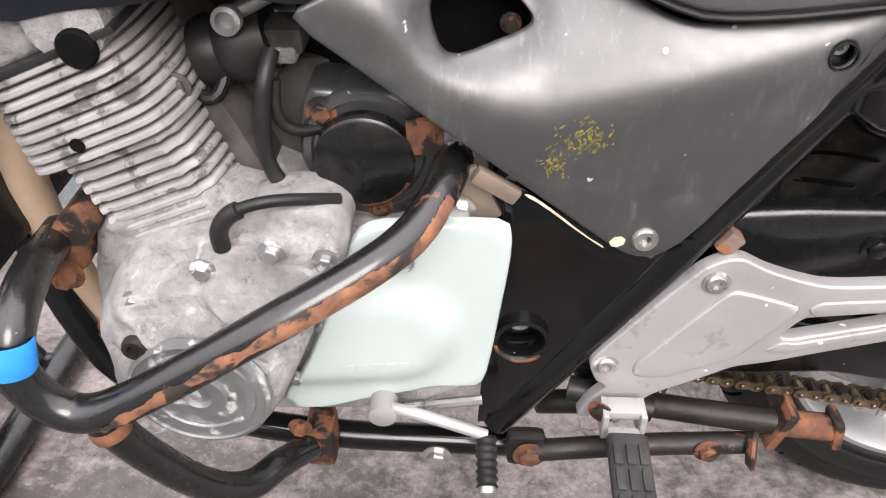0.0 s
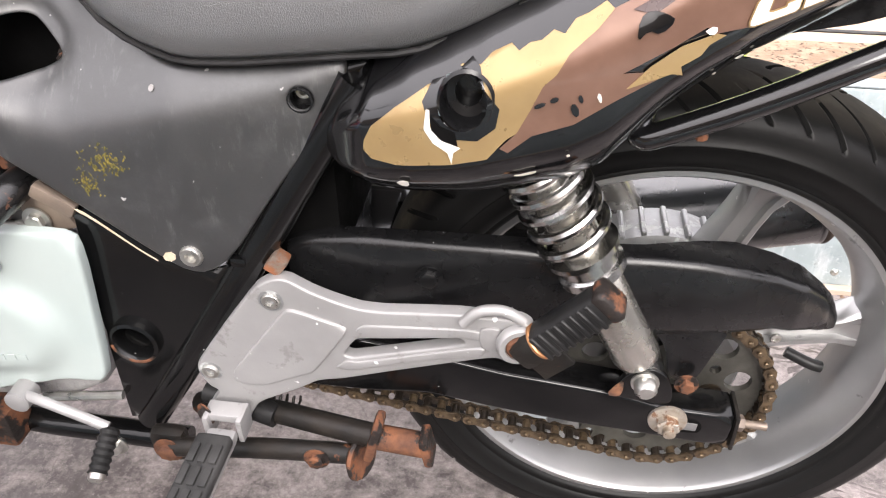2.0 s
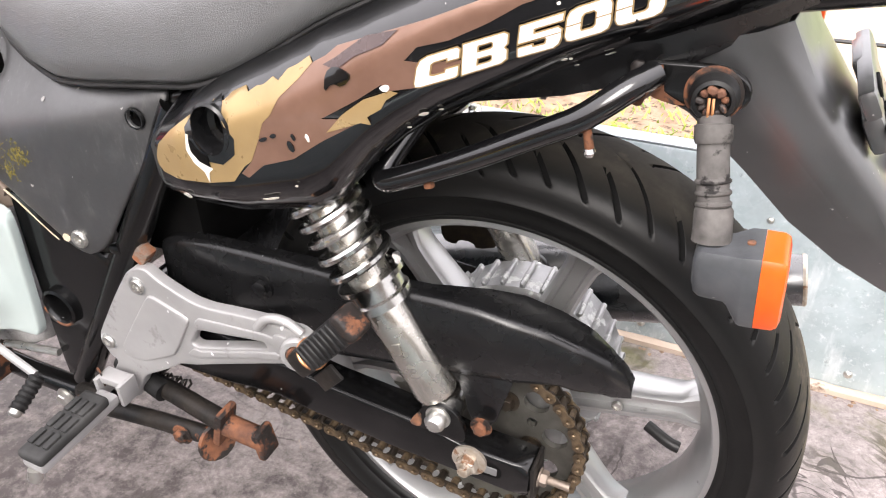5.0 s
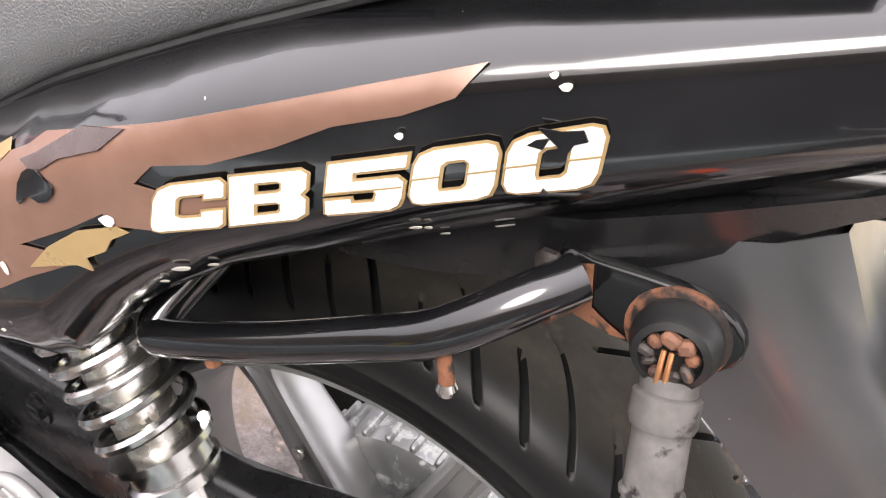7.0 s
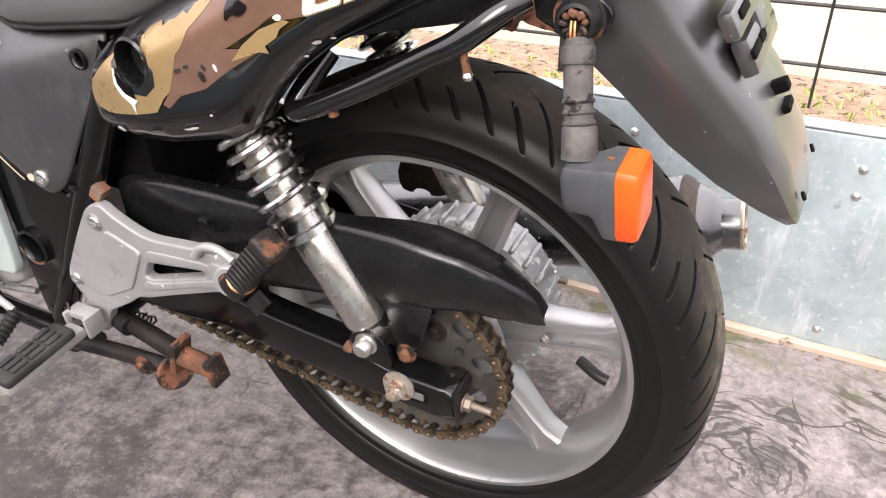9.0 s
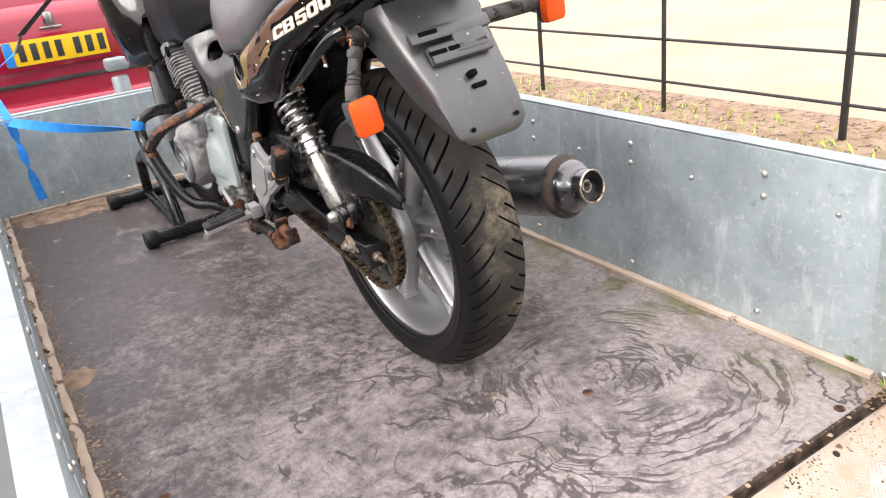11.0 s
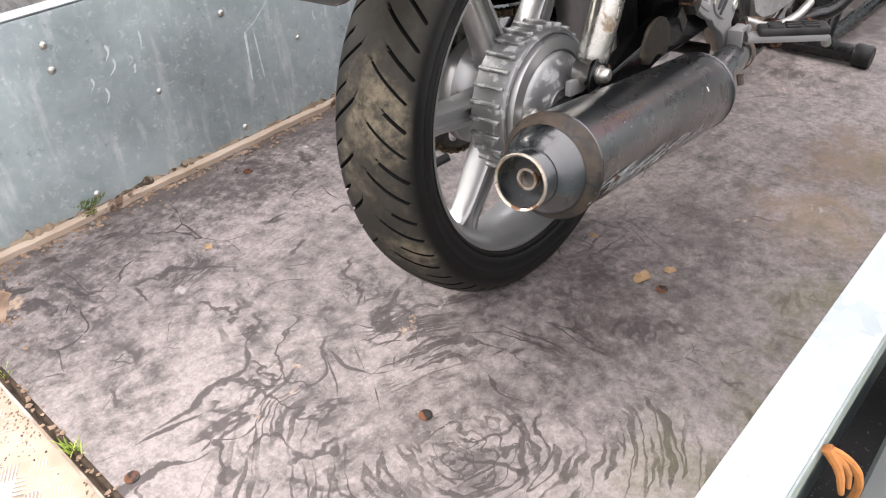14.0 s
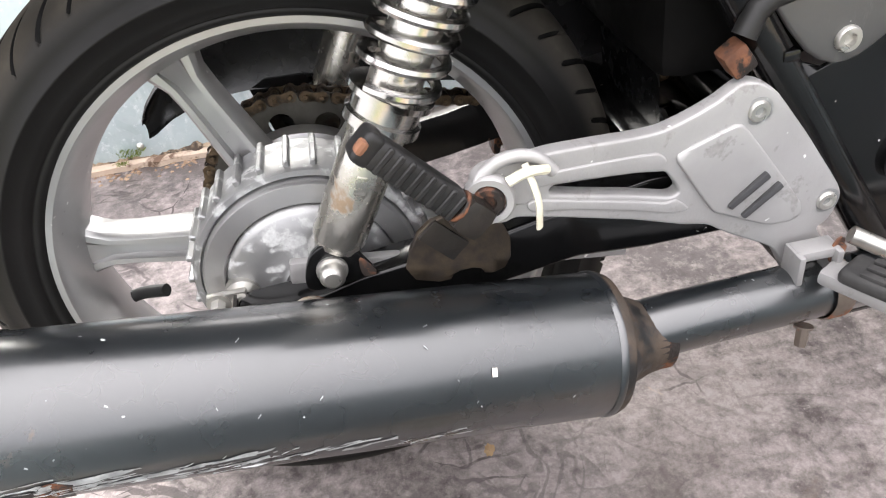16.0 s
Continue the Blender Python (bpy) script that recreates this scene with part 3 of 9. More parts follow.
def box(c, size, bevel=0.0, rot=None, seg=2):
    bm = bmesh.new()
    bmesh.ops.create_cube(bm, size=1)
    bmesh.ops.scale(bm, vec=size, verts=bm.verts)
    if bevel:
        bmesh.ops.bevel(bm, geom=bm.edges[:], offset=bevel, segments=seg, profile=0.6, affect='EDGES')
    m = Matrix.Translation(c) @ (rot.to_4x4() if rot else Matrix())
    bmesh.ops.transform(bm, matrix=m, verts=bm.verts)
    return bm


def join(*bms):
    out = bms[0]
    for b in bms[1:]:
        me = bpy.data.meshes.new("tmp")
        b.to_mesh(me)
        b.free()
        out.from_mesh(me)
        bpy.data.meshes.remove(me)
    return out


def tube(pts, r, seg=12, rounds=2, closed=False, r_end=None, flat=1.0, cap=True):
    """A swept pipe along points, its corners rounded; flat squeezes it."""
    p = [Vector(q) for q in (chaikin(pts, rounds, closed) if rounds else pts)]
    n = len(p)
    bm, rings, side = bmesh.new(), [], None
    for i, c in enumerate(p):
        a, b = p[(i - 1) % n if closed else max(i - 1, 0)], p[(i + 1) % n if closed else min(i + 1, n - 1)]
        d = (b - a).normalized()
        if side is None:
            side = d.orthogonal().normalized()
        side = (side - d * side.dot(d)).normalized()
        up = d.cross(side)
        rr = r if r_end is None else lerp(r, r_end, i / (n - 1))
        rings.append([bm.verts.new(c + side * rr * math.cos(k * math.tau / seg) + up * rr * flat * math.sin(k * math.tau / seg)) for k in range(seg)])
    for i in range(n if closed else n - 1):
        a, b = rings[i], rings[(i + 1) % n]
        for k in range(seg):
            face(bm, (a[k], a[(k + 1) % seg], b[(k + 1) % seg], b[k]))
    if not closed and cap:
        face(bm, rings[0])
        face(bm, rings[-1])
    return bm


def lathe(profile, origin=(0, 0, 0), axis=(0, 1, 0), seg=32, closed=False, caps=True):
    """Turns rows of (radius, distance along the axis) round that axis."""
    z = Vector(axis).normalized()
    u = z.orthogonal().normalized()
    v = z.cross(u)
    o = Vector(origin)
    bm, rings = bmesh.new(), []
    for r, h in profile:
        rings.append([bm.verts.new(o + z * h + (u * math.cos(k * math.tau / seg) + v * math.sin(k * math.tau / seg)) * max(r, 1e-5)) for k in range(seg)])
    for i in range(len(rings) if closed else len(rings) - 1):
        a, b = rings[i], rings[(i + 1) % len(rings)]
        for k in range(seg):
            face(bm, (a[k], a[(k + 1) % seg], b[(k + 1) % seg], b[k]))
    if caps and not closed:
        face(bm, rings[0])
        face(bm, rings[-1])
    return bm


def loft(sections, close_ring=False, caps=True, skip=None):
    """Skins rows of points, row after row."""
    bm = bmesh.new()
    rows = [[bm.verts.new(q) for q in s] for s in sections]
    n = len(rows[0])
    for i in range(len(rows) - 1):
        for k in range(n if close_ring else n - 1):
            quad = (rows[i][k], rows[i][(k + 1) % n], rows[i + 1][(k + 1) % n], rows[i + 1][k])
            if skip and skip(sum((q.co for q in quad), Vector()) / 4):
                continue
            face(bm, quad)
    if caps:
        face(bm, rows[0])
        face(bm, rows[-1])
    return bm


def inside(p, poly):
    x, y, hit = p[0], p[1], False
    for i in range(len(poly)):
        a, b = poly[i - 1], poly[i]
        if (a[1] > y) != (b[1] > y) and x < (b[0] - a[0]) * (y - a[1]) / (b[1] - a[1]) + a[0]:
            hit = not hit
    return hit


def edge_distance(p, loops):
    best = 9.0
    p = Vector((p[0], p[1]))
    for loop in loops:
        for i in range(len(loop)):
            a, b = loop[i - 1], loop[i]
            ab = b - a
            t = max(0.0, min(1.0, (p - a).dot(ab) / max(ab.length_squared, 1e-12)))
            best = min(best, (a + ab * t - p).length)
    return best


def sheet(outline, y, th, holes=(), step=0.014, edge=0.0, rounds=1, side=-1, hole_rounds=1):
    """A moulded panel: an outline in x and z, its outer face at y (a number or a function of x, z), th thick, with its rim rounded off by edge.
    side: -1 when it faces the machine's left, 1 its right."""
    fy = y if callable(y) else (lambda x, z: y)
    loops = [[Vector(q) for q in (chaikin(o, k) if k else o)] for o, k in [(outline, rounds)] + [(h, hole_rounds) for h in holes]]
    fine = []
    for loop in loops:
        out = []
        for i in range(len(loop)):
            a, b = loop[i], loop[(i + 1) % len(loop)]
            n = max(1, int((b - a).length / step))
            out += [a.lerp(b, k / n) for k in range(n)]
        fine.append(out)
    pts, edges = [], []
    for loop in fine:
        n0 = len(pts)
        pts += loop
        edges += [(n0 + i, n0 + (i + 1) % len(loop)) for i in range(len(loop))]
    xs, zs = [q.x for q in fine[0]], [q.y for q in fine[0]]
    if edge:
        for loop in fine:
            n = len(loop)
            turn = sum(loop[k - 1].x * loop[k].y - loop[k].x * loop[k - 1].y for k in range(n))
            sg = (1 if turn > 0 else -1) * (1 if loop is fine[0] else -1)
            for off in (edge * 0.25, edge * 0.6, edge):
                last, first = None, None
                for k in range(n):
                    d = loop[(k + 1) % n] - loop[k - 1]
                    if d.length < 1e-9:
                        continue
                    q = loop[k] + Vector((-d.y, d.x)).normalized() * off * sg
                    good = inside(q, fine[0]) and not any(inside(q, h) for h in fine[1:]) and edge_distance(q, fine) > off * 0.93
                    if good:
                        pts.append(q)
                        if last is not None:
                            edges.append((last, len(pts) - 1))
                        last = len(pts) - 1
                        if k == 0:
                            first = last
                    else:
                        last = None
                if first is not None and last is not None and last != first:
                    edges.append((last, first))
    keep = edge + step * 0.45
    gx = min(xs) + step / 2
    while gx < max(xs):
        gz = min(zs) + step / 2
        while gz < max(zs):
            q = Vector((gx, gz))
            if inside(q, fine[0]) and not any(inside(q, h) for h in fine[1:]) and edge_distance(q, loops) > keep:
                pts.append(q)
            gz += step
        gx += step
    vs, _, fs, _, _, _ = geometry.delaunay_2d_cdt(pts, edges, [], 1, 1e-7)
    fs = [f for f in fs if not any(inside((vs[f[0]] + vs[f[1]] + vs[f[2]]) / 3, h) for h in fine[1:]) and inside((vs[f[0]] + vs[f[1]] + vs[f[2]]) / 3, fine[0])]

    def drop(q):
        if not edge:
            return 0.0
        d = min(edge_distance(q, loops) / edge, 1.0)
        return edge * (1 - math.sqrt(max(0.0, 1 - (1 - d) ** 2)))

    bm = bmesh.new()
    used = sorted({i for f in fs for i in f})
    outer = {i: bm.verts.new((vs[i].x, fy(vs[i].x, vs[i].y) - side * drop(vs[i]), vs[i].y)) for i in used}
    inner = {i: bm.verts.new((vs[i].x, fy(vs[i].x, vs[i].y) - side * max(th, edge * 1.02), vs[i].y)) for i in used}
    count = {}
    for f in fs:
        face(bm, [outer[i] for i in f])
        face(bm, [inner[i] for i in reversed(f)])
        for a, b in ((f[0], f[1]), (f[1], f[2]), (f[2], f[0])):
            count[(a, b)] = 1
    for a, b in count:
        if (b, a) not in count:
            face(bm, (outer[b], outer[a], inner[a], inner[b]))
    return bm


def film_patch(outline, fy, lift=0.0012, rounds=0, side=-1, step=0.012):
    """A thin vinyl or paint layer that follows a moulded face."""
    return sheet(outline, lambda x, z: fy(x, z) + side * lift, 0.0008, step=step, rounds=rounds, side=side)


def hexbolt(p, r=0.008, h=0.006, axis=(0, -1, 0), washer=1.5):
    prof = [(r * washer, 0), (r * washer, 0.0018), (r * 1.1, 0.002)] if washer else [(r, 0)]
    bm = lathe(prof, p, axis, 16)
    return join(bm, lathe([(r, 0.0016), (r, h * 0.85), (r * 0.85, h)], p, axis, 6))


def capbolt(p, r=0.009, h=0.005, axis=(0, -1, 0)):
    """A round-headed socket screw."""
    return lathe([(r, 0), (r, h * 0.6), (r * 0.86, h), (r * 0.5, h), (r * 0.42, h * 0.3), (0.0, h * 0.3)], p, axis, 20)


def mirror(bm):
    bmesh.ops.scale(bm, vec=(1, -1, 1), verts=bm.verts)
    bmesh.ops.reverse_faces(bm, faces=bm.faces)
    return bm


def ellipse(cx, cz, rx, rz, n=20, turn=0.0):
    c, s = math.cos(turn), math.sin(turn)
    return [(cx + rx * math.cos(k * math.tau / n) * c - rz * math.sin(k * math.tau / n) * s, cz + rx * math.cos(k * math.tau / n) * s + rz * math.sin(k * math.tau / n) * c) for k in range(n)]


# ---- the motorcycle: x runs to its rear, y to its right, z up; it leans a little to its left ----
LEAN = 3.89
bike = thing("motorcycle", "worn black motorcycle with torn gold decals strapped on a trailer", "motorcycle", pose(0, 0, 0, LEAN, 0, 0))
WC = Vector((-0.006, 0, 0.303))


# -- rear wheel --
def tyre_mesh(R=0.307, half=0.066, bead=0.228, around=1200, grooves=56, depth=0.0065):
    """A road tyre: slick shoulders, slanted chevron grooves cut into the tread."""
    side_rows = [(bead, 0.050), (bead + 0.004, 0.058), (bead + 0.009, 0.0615), (bead + 0.0095, 0.0605), (bead + 0.0115, 0.0618), (bead + 0.012, 0.0628), (bead + 0.020, 0.0655), (bead + 0.032, 0.0672), (bead + 0.0325, 0.0680), (bead + 0.0345, 0.0680), (bead + 0.035, 0.0673), (bead + 0.046, 0.0665)]
    verts, faces, deep = [], [], []
    tread_n = 52
    prof = [(r, -w * half / 0.066, None) for r, w in side_rows]
    for k in range(tread_n + 1):
        v = -1 + 2 * k / tread_n
        prof.append((R - (R - bead - 0.052) * abs(v) ** 2.1, half * 0.985 * math.sin(v * 1.35) / math.sin(1.35), v))
    prof += [(r, w * half / 0.066, None) for r, w in reversed(side_rows)]
    n = len(prof)
    for i in range(around):
        th = i * math.tau / around
        for r, y, v in prof:
            cut = 0.0
            if v is not None:
                a = abs(v)
                ph = i * grooves / around
                f = abs((ph % 1.0) - 0.5)
                alt = int(ph + (0 if v > 0 else 1)) % 4
                lo, hi = ((0.05, 0.86), (0.30, 0.94), (0.10, 0.90), (0.36, 0.88))[alt]
                if lo < a < hi:
                    cut = (1.0 if f < 0.062 else 0.0) * min(1.0, (a - lo) / 0.06, (hi - a) / 0.06)
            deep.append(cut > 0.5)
            rr = r - depth * max(cut, 0.0)
            # the rows of the mesh run along the grooves
            tt = th
            if v is not None:
                tt -= (2.1 * (abs(v) ** 2 + 0.0016) ** 0.31 - 0.5 * max(0.0, min(1.0, v * 5 + 0.5))) * math.tau / grooves
            elif y < 0:
                tt -= 2.1 * math.tau / grooves
            else:
                tt -= 1.6 * math.tau / grooves
            verts.append((rr * math.cos(tt), y, rr * math.sin(tt)))
    for i in range(around):
        j = (i + 1) % around
        for k in range(n - 1):
            faces.append((i * n + k, i * n + k + 1, j * n + k + 1, j * n + k))
    me = bpy.data.meshes.new("tyre")
    me.from_pydata(verts, [], faces)
    me.shade_smooth()
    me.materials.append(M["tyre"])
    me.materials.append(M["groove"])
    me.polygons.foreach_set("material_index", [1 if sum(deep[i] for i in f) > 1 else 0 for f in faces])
    return me


def rim_profile(w, lip, bed):
    half = [(bed + 0.016, 0.0), (bed + 0.018, w - 0.018), (lip - 0.006, w - 0.006), (lip + 0.001, w - 0.003), (lip, w + 0.003), (lip - 0.006, w + 0.003), (lip - 0.010, w - 0.002), (lip - 0.013, w - 0.014), (bed + 0.009, w - 0.030), (bed + 0.007, 0.0)]
    return [(r, y) for r, y in half] + [(r, -y) for r, y in reversed(half[1:-1])]


def spoke(a, r0, r1, w0, w1, t0, t1):
    """One cast spoke with a channel along both faces."""
    bm = bmesh.new()
    rows = []
    for k in range(9):
        f = k / 8
        r = lerp(r0, r1, f)
        flare = 1 + 0.7 * max(0, (f - 0.8) / 0.2) ** 2 + 0.25 * max(0, (0.25 - f) / 0.25) ** 2
        w, t = lerp(w0, w1, f) * flare / 2, lerp(t0, t1, f) / 2
        ch = t * (0.45 if 0.12 < f < 0.9 else 0.0)
        row = [(-w, -t * 0.75), (-w * 0.8, -t), (-w * 0.5, -t), (-w * 0.42, -t + ch), (w * 0.42, -t + ch), (w * 0.5, -t), (w * 0.8, -t), (w, -t * 0.75),
               (w, t * 0.75), (w * 0.8, t), (w * 0.5, t), (w * 0.42, t - ch), (-w * 0.42, t - ch), (-w * 0.5, t), (-w * 0.8, t), (-w, t * 0.75)]
        c, s = math.cos(a), math.sin(a)
        rows.append([(r * c - p * s, q, r * s + p * c) for p, q in row])
    bm.free()
    return loft(rows, True)


rear = lathe(rim_profile(0.052, 0.231, 0.200), seg=96, closed=True)
rear = join(rear, lathe([(0.030, -0.07), (0.078, -0.068), (0.084, -0.060), (0.084, -0.040), (0.070, -0.030), (0.058, 0.0), (0.058, 0.03), (0.03, 0.03)], seg=48))
rear_wheel = part("rear_wheel", rear, M["wheel"], bike, "grey cast alloy rear wheel with six spokes", WC)
for k in range(6):
    part("spoke", spoke(radians(8 + 60 * k), 0.045, 0.209, 0.040, 0.030, 0.050, 0.034), M["wheel"], rear_wheel)
part("tyre", tyre_mesh(), M["tyre"], rear_wheel, "dusty road tyre with slanted grooves, brown in the middle")
for k in range(6):
    a = radians(8 + 60 * k)
    part("spoke_bolt", capbolt((0.125 * math.cos(a), -0.023, 0.125 * math.sin(a)), 0.006, 0.003), M["steel"], rear_wheel)
va = radians(-12)
part("valve_stem", tube([(0.196 * math.cos(va), 0, 0.196 * math.sin(va)), (0.185 * math.cos(va), 0.0, 0.185 * math.sin(va)), (0.158 * math.cos(va), 0.012, 0.158 * math.sin(va))], 0.0066, 12), M["hose"], rear_wheel)
# brake drum on the right
drum = lathe([(0.060, 0.012), (0.100, 0.015), (0.1080, 0.019), (0.1080, 0.071), (0.1060, 0.0745), (0.1010, 0.0750), (0.1005, 0.0700), (0.0950, 0.0700), (0.02, 0.0700)], seg=72)
brake_drum = part("brake_drum", drum, M["drum"], bike, "ribbed grey rear brake drum with chalky face", WC)
rib_bm = box((0, 0.044, 0.1092), (0.0058, 0.050, 0.0090), 0.0014, None, 1)
rib = part("cooling_rib", rib_bm, M["drum"], brake_drum)
for k in range(1, 30):
    part("cooling_rib", rib.data, None, brake_drum, "", Matrix.Rotation(k * math.tau / 30, 4, 'Y'))
part("plate_ring", lathe([(0.0985, 0.0700), (0.0985, 0.0800), (0.0965, 0.0830), (0.0800, 0.0850), (0.0785, 0.0835), (0.0780, 0.0790)], seg=64), M["wheel"], brake_drum, "bare outer ring of the brake plate")
plate = lathe([(0.004, 0.098), (0.026, 0.098), (0.030, 0.094), (0.050, 0.0925), (0.070, 0.0885), (0.0760, 0.0845), (0.0775, 0.0790)], seg=56)
part("backing_plate", plate, M["drum"], brake_drum)
cam_p = Vector((0.064, 0.084, 0.004))
part("brake_cam", join(lathe([(0.016, 0), (0.016, 0.012), (0.010, 0.016), (0.010, 0.026), (0.006, 0.028)], cam_p, (0, 1, 0), 20), box(cam_p + Vector((0.012, 0.018, 0.004)), (0.036, 0.008, 0.016), 0.003), hexbolt(cam_p + Vector((0.02, 0.022, 0.004)), 0.007, 0.012, (0, 1, 0))), M["steel"], brake_drum)
part("brake_rod", tube([cam_p + Vector((0.012, 0.016, -0.004)), cam_p + Vector((0.02, 0.02, -0.05)), cam_p + Vector((0.0, 0.02, -0.085))], 0.005, 8, 1), M["frame_black"], brake_drum)

# sprocket
teeth = []
NT = 40
for k in range(NT):
    for f, r in ((0.0, 0.099), (0.22, 0.100), (0.42, 0.109), (0.58, 0.109), (0.78, 0.100)):
        a = (k + f) * math.tau / NT
        teeth.append((r * math.cos(a), r * math.sin(a)))
sp_holes = [ellipse(0.0765 * math.cos(a), 0.0765 * math.sin(a), 0.0135, 0.0135, 16) for a in [radians(9 + 36 * k) for k in range(10)]]
sp_holes += [ellipse(0.057 * math.cos(a), 0.057 * math.sin(a), 0.006, 0.006, 10) for a in [radians(27 + 72 * k) for k in range(5)]]
sprocket = part("rear_sprocket", sheet(teeth, -0.088, 0.007, sp_holes, 0.02, 0, 0, -1, 0), M["sprocket"], bike, "greasy drilled steel sprocket", WC, 30)
for k in range(5):
    a = radians(63 + 72 * k)
    part("sprocket_nut", hexbolt((0.052 * math.cos(a), -0.088, 0.052 * math.sin(a)), 0.009, 0.009), M["chain_edge"], sprocket)

# chain: a loop of links between the two sprockets
FS = Vector((-0.545, 0, 0.330))
r1, r2 = 0.105, 0.036


def chain_path():
    d = Vector((FS.x - WC.x, FS.z - WC.z))
    L = d.length
    base = math.atan2(d.y, d.x)
    off = math.acos((r1 - r2) / L)
    pts = []
    a0, a1 = base + off, base - off
    for k in range(25):       # round the rear sprocket, the long way
        a = a0 + (math.tau - 2 * off) * k / 24
        pts.append(Vector((WC.x + r1 * math.cos(a), WC.z + r1 * math.sin(a))))
    for k in range(1, 24):    # slack lower run
        p = Vector((WC.x + r1 * math.cos(a1), WC.z + r1 * math.sin(a1))).lerp(Vector((FS.x + r2 * math.cos(a1), FS.z + r2 * math.sin(a1))), k / 24)
        pts.append(p - Vector((0, 0.030 * math.sin(math.pi * k / 24))))
    for k in range(13):
        a = a1 + (2 * off) * k / 12
        pts.append(Vector((FS.x + r2 * math.cos(a), FS.z + r2 * math.sin(a))))
    pts.append(pts[0])
    return pts


def chain_spots(pitch=0.0159):
    p = chain_path()
    acc = [0.0]
    for a, b in zip(p, p[1:]):
        acc.append(acc[-1] + (b - a).length)
    n = int(acc[-1] / pitch / 2) * 2
    out = []
    for i in range(n):
        s = acc[-1] * i / n
        out.append(Vector((float(np.interp(s, acc, [q.x for q in p])), float(np.interp(s, acc, [q.y for q in p])))))
    return out


def link_mesh(y, r, name):
    outline = []
    for k in range(7):
        a = radians(-75 + 25 * k)
        outline.append((0.0159 / 2 + r * math.cos(a), r * math.sin(a)))
    outline.append((0, r * 0.66))
    for k in range(7):
        a = radians(105 + 25 * k)
        outline.append((-0.0159 / 2 + r * math.cos(a), r * math.sin(a)))
    outline.append((0, -r * 0.66))
    bm = bmesh.new()
    for s in (-1, 1):
        lo = [bm.verts.new((px, s * y, pz)) for px, pz in outline]
        hi = [bm.verts.new((px, s * (y + 0.002), pz)) for px, pz in outline]
        bm.faces.new(lo), bm.faces.new(hi)
        for k in range(len(lo)):
            bm.faces.new((lo[k - 1], lo[k], hi[k], hi[k - 1]))
        for ex in (-1, 1):
            bm = join(bm, lathe([(0.0026, 0), (0.0026, 0.0045), (0.0018, 0.0052)], (ex * 0.0159 / 2, s * y, 0), (0, s, 0), 8))
    bm = join(bm, lathe([(0.0048, -y), (0.0048, y)], (-0.0159 / 2, 0, 0), (0, 1, 0), 10))
    bmesh.ops.recalc_face_normals(bm, faces=bm.faces)
    me = bpy.data.meshes.new(name)
    bm.to_mesh(me)
    bm.free()
    me.materials.append(M["chain" if name == "outer_link" else "chain_edge"])
    return me


spots = chain_spots()
chain = part("drive_chain", lathe([(0.030, -0.004), (0.030, 0.004), (0.012, 0.008), (0.012, -0.008)], (FS.x, -0.0915, FS.z), (0, 1, 0), 16, True), M["chain_edge"], bike, "oily brown drive chain hanging slack")
link_a, link_b = link_mesh(0.0085, 0.0068, "outer_link"), link_mesh(0.0062, 0.0068, "inner_link")
for i, p in enumerate(spots):
    q = spots[(i + 1) % len(spots)]
    mid, d = (p + q) / 2, q - p
    ob = part("link", link_a if i % 2 else link_b, None, chain, "", Matrix.Translation((mid.x, -0.0915, mid.y)) @ Matrix.Rotation(-math.atan2(d.y, d.x), 4, 'Y'))

# -- swingarm, guard, shocks --
ARM = [(-0.47, 0.372), (-0.3, 0.3725), (-0.233, 0.3606), (-0.164, 0.346), (-0.051, 0.3325), (-0.008, 0.32), (0.061, 0.316), (0.059, 0.272), (-0.019, 0.2795), (-0.095, 0.2855), (-0.167, 0.2955), (-0.236, 0.3077), (-0.3, 0.3025), (-0.47, 0.305)]
swing = join(sheet(crisp(ARM, 0.005), -0.138, 0.034, (), 0.02, 0.004), sheet(crisp(ARM, 0.005), 0.138, 0.034, (), 0.02, 0.004, 1, 1), lathe([(0.032, -0.13), (0.032, 0.13)], (-0.44, 0, 0.34), (0, 1, 0), 24), box((-0.33, 0, 0.345), (0.05, 0.26, 0.06), 0.01))
swingarm = part("swingarm", swing, M["frame_black"], bike, "black box-section swingarm with scratched paint")
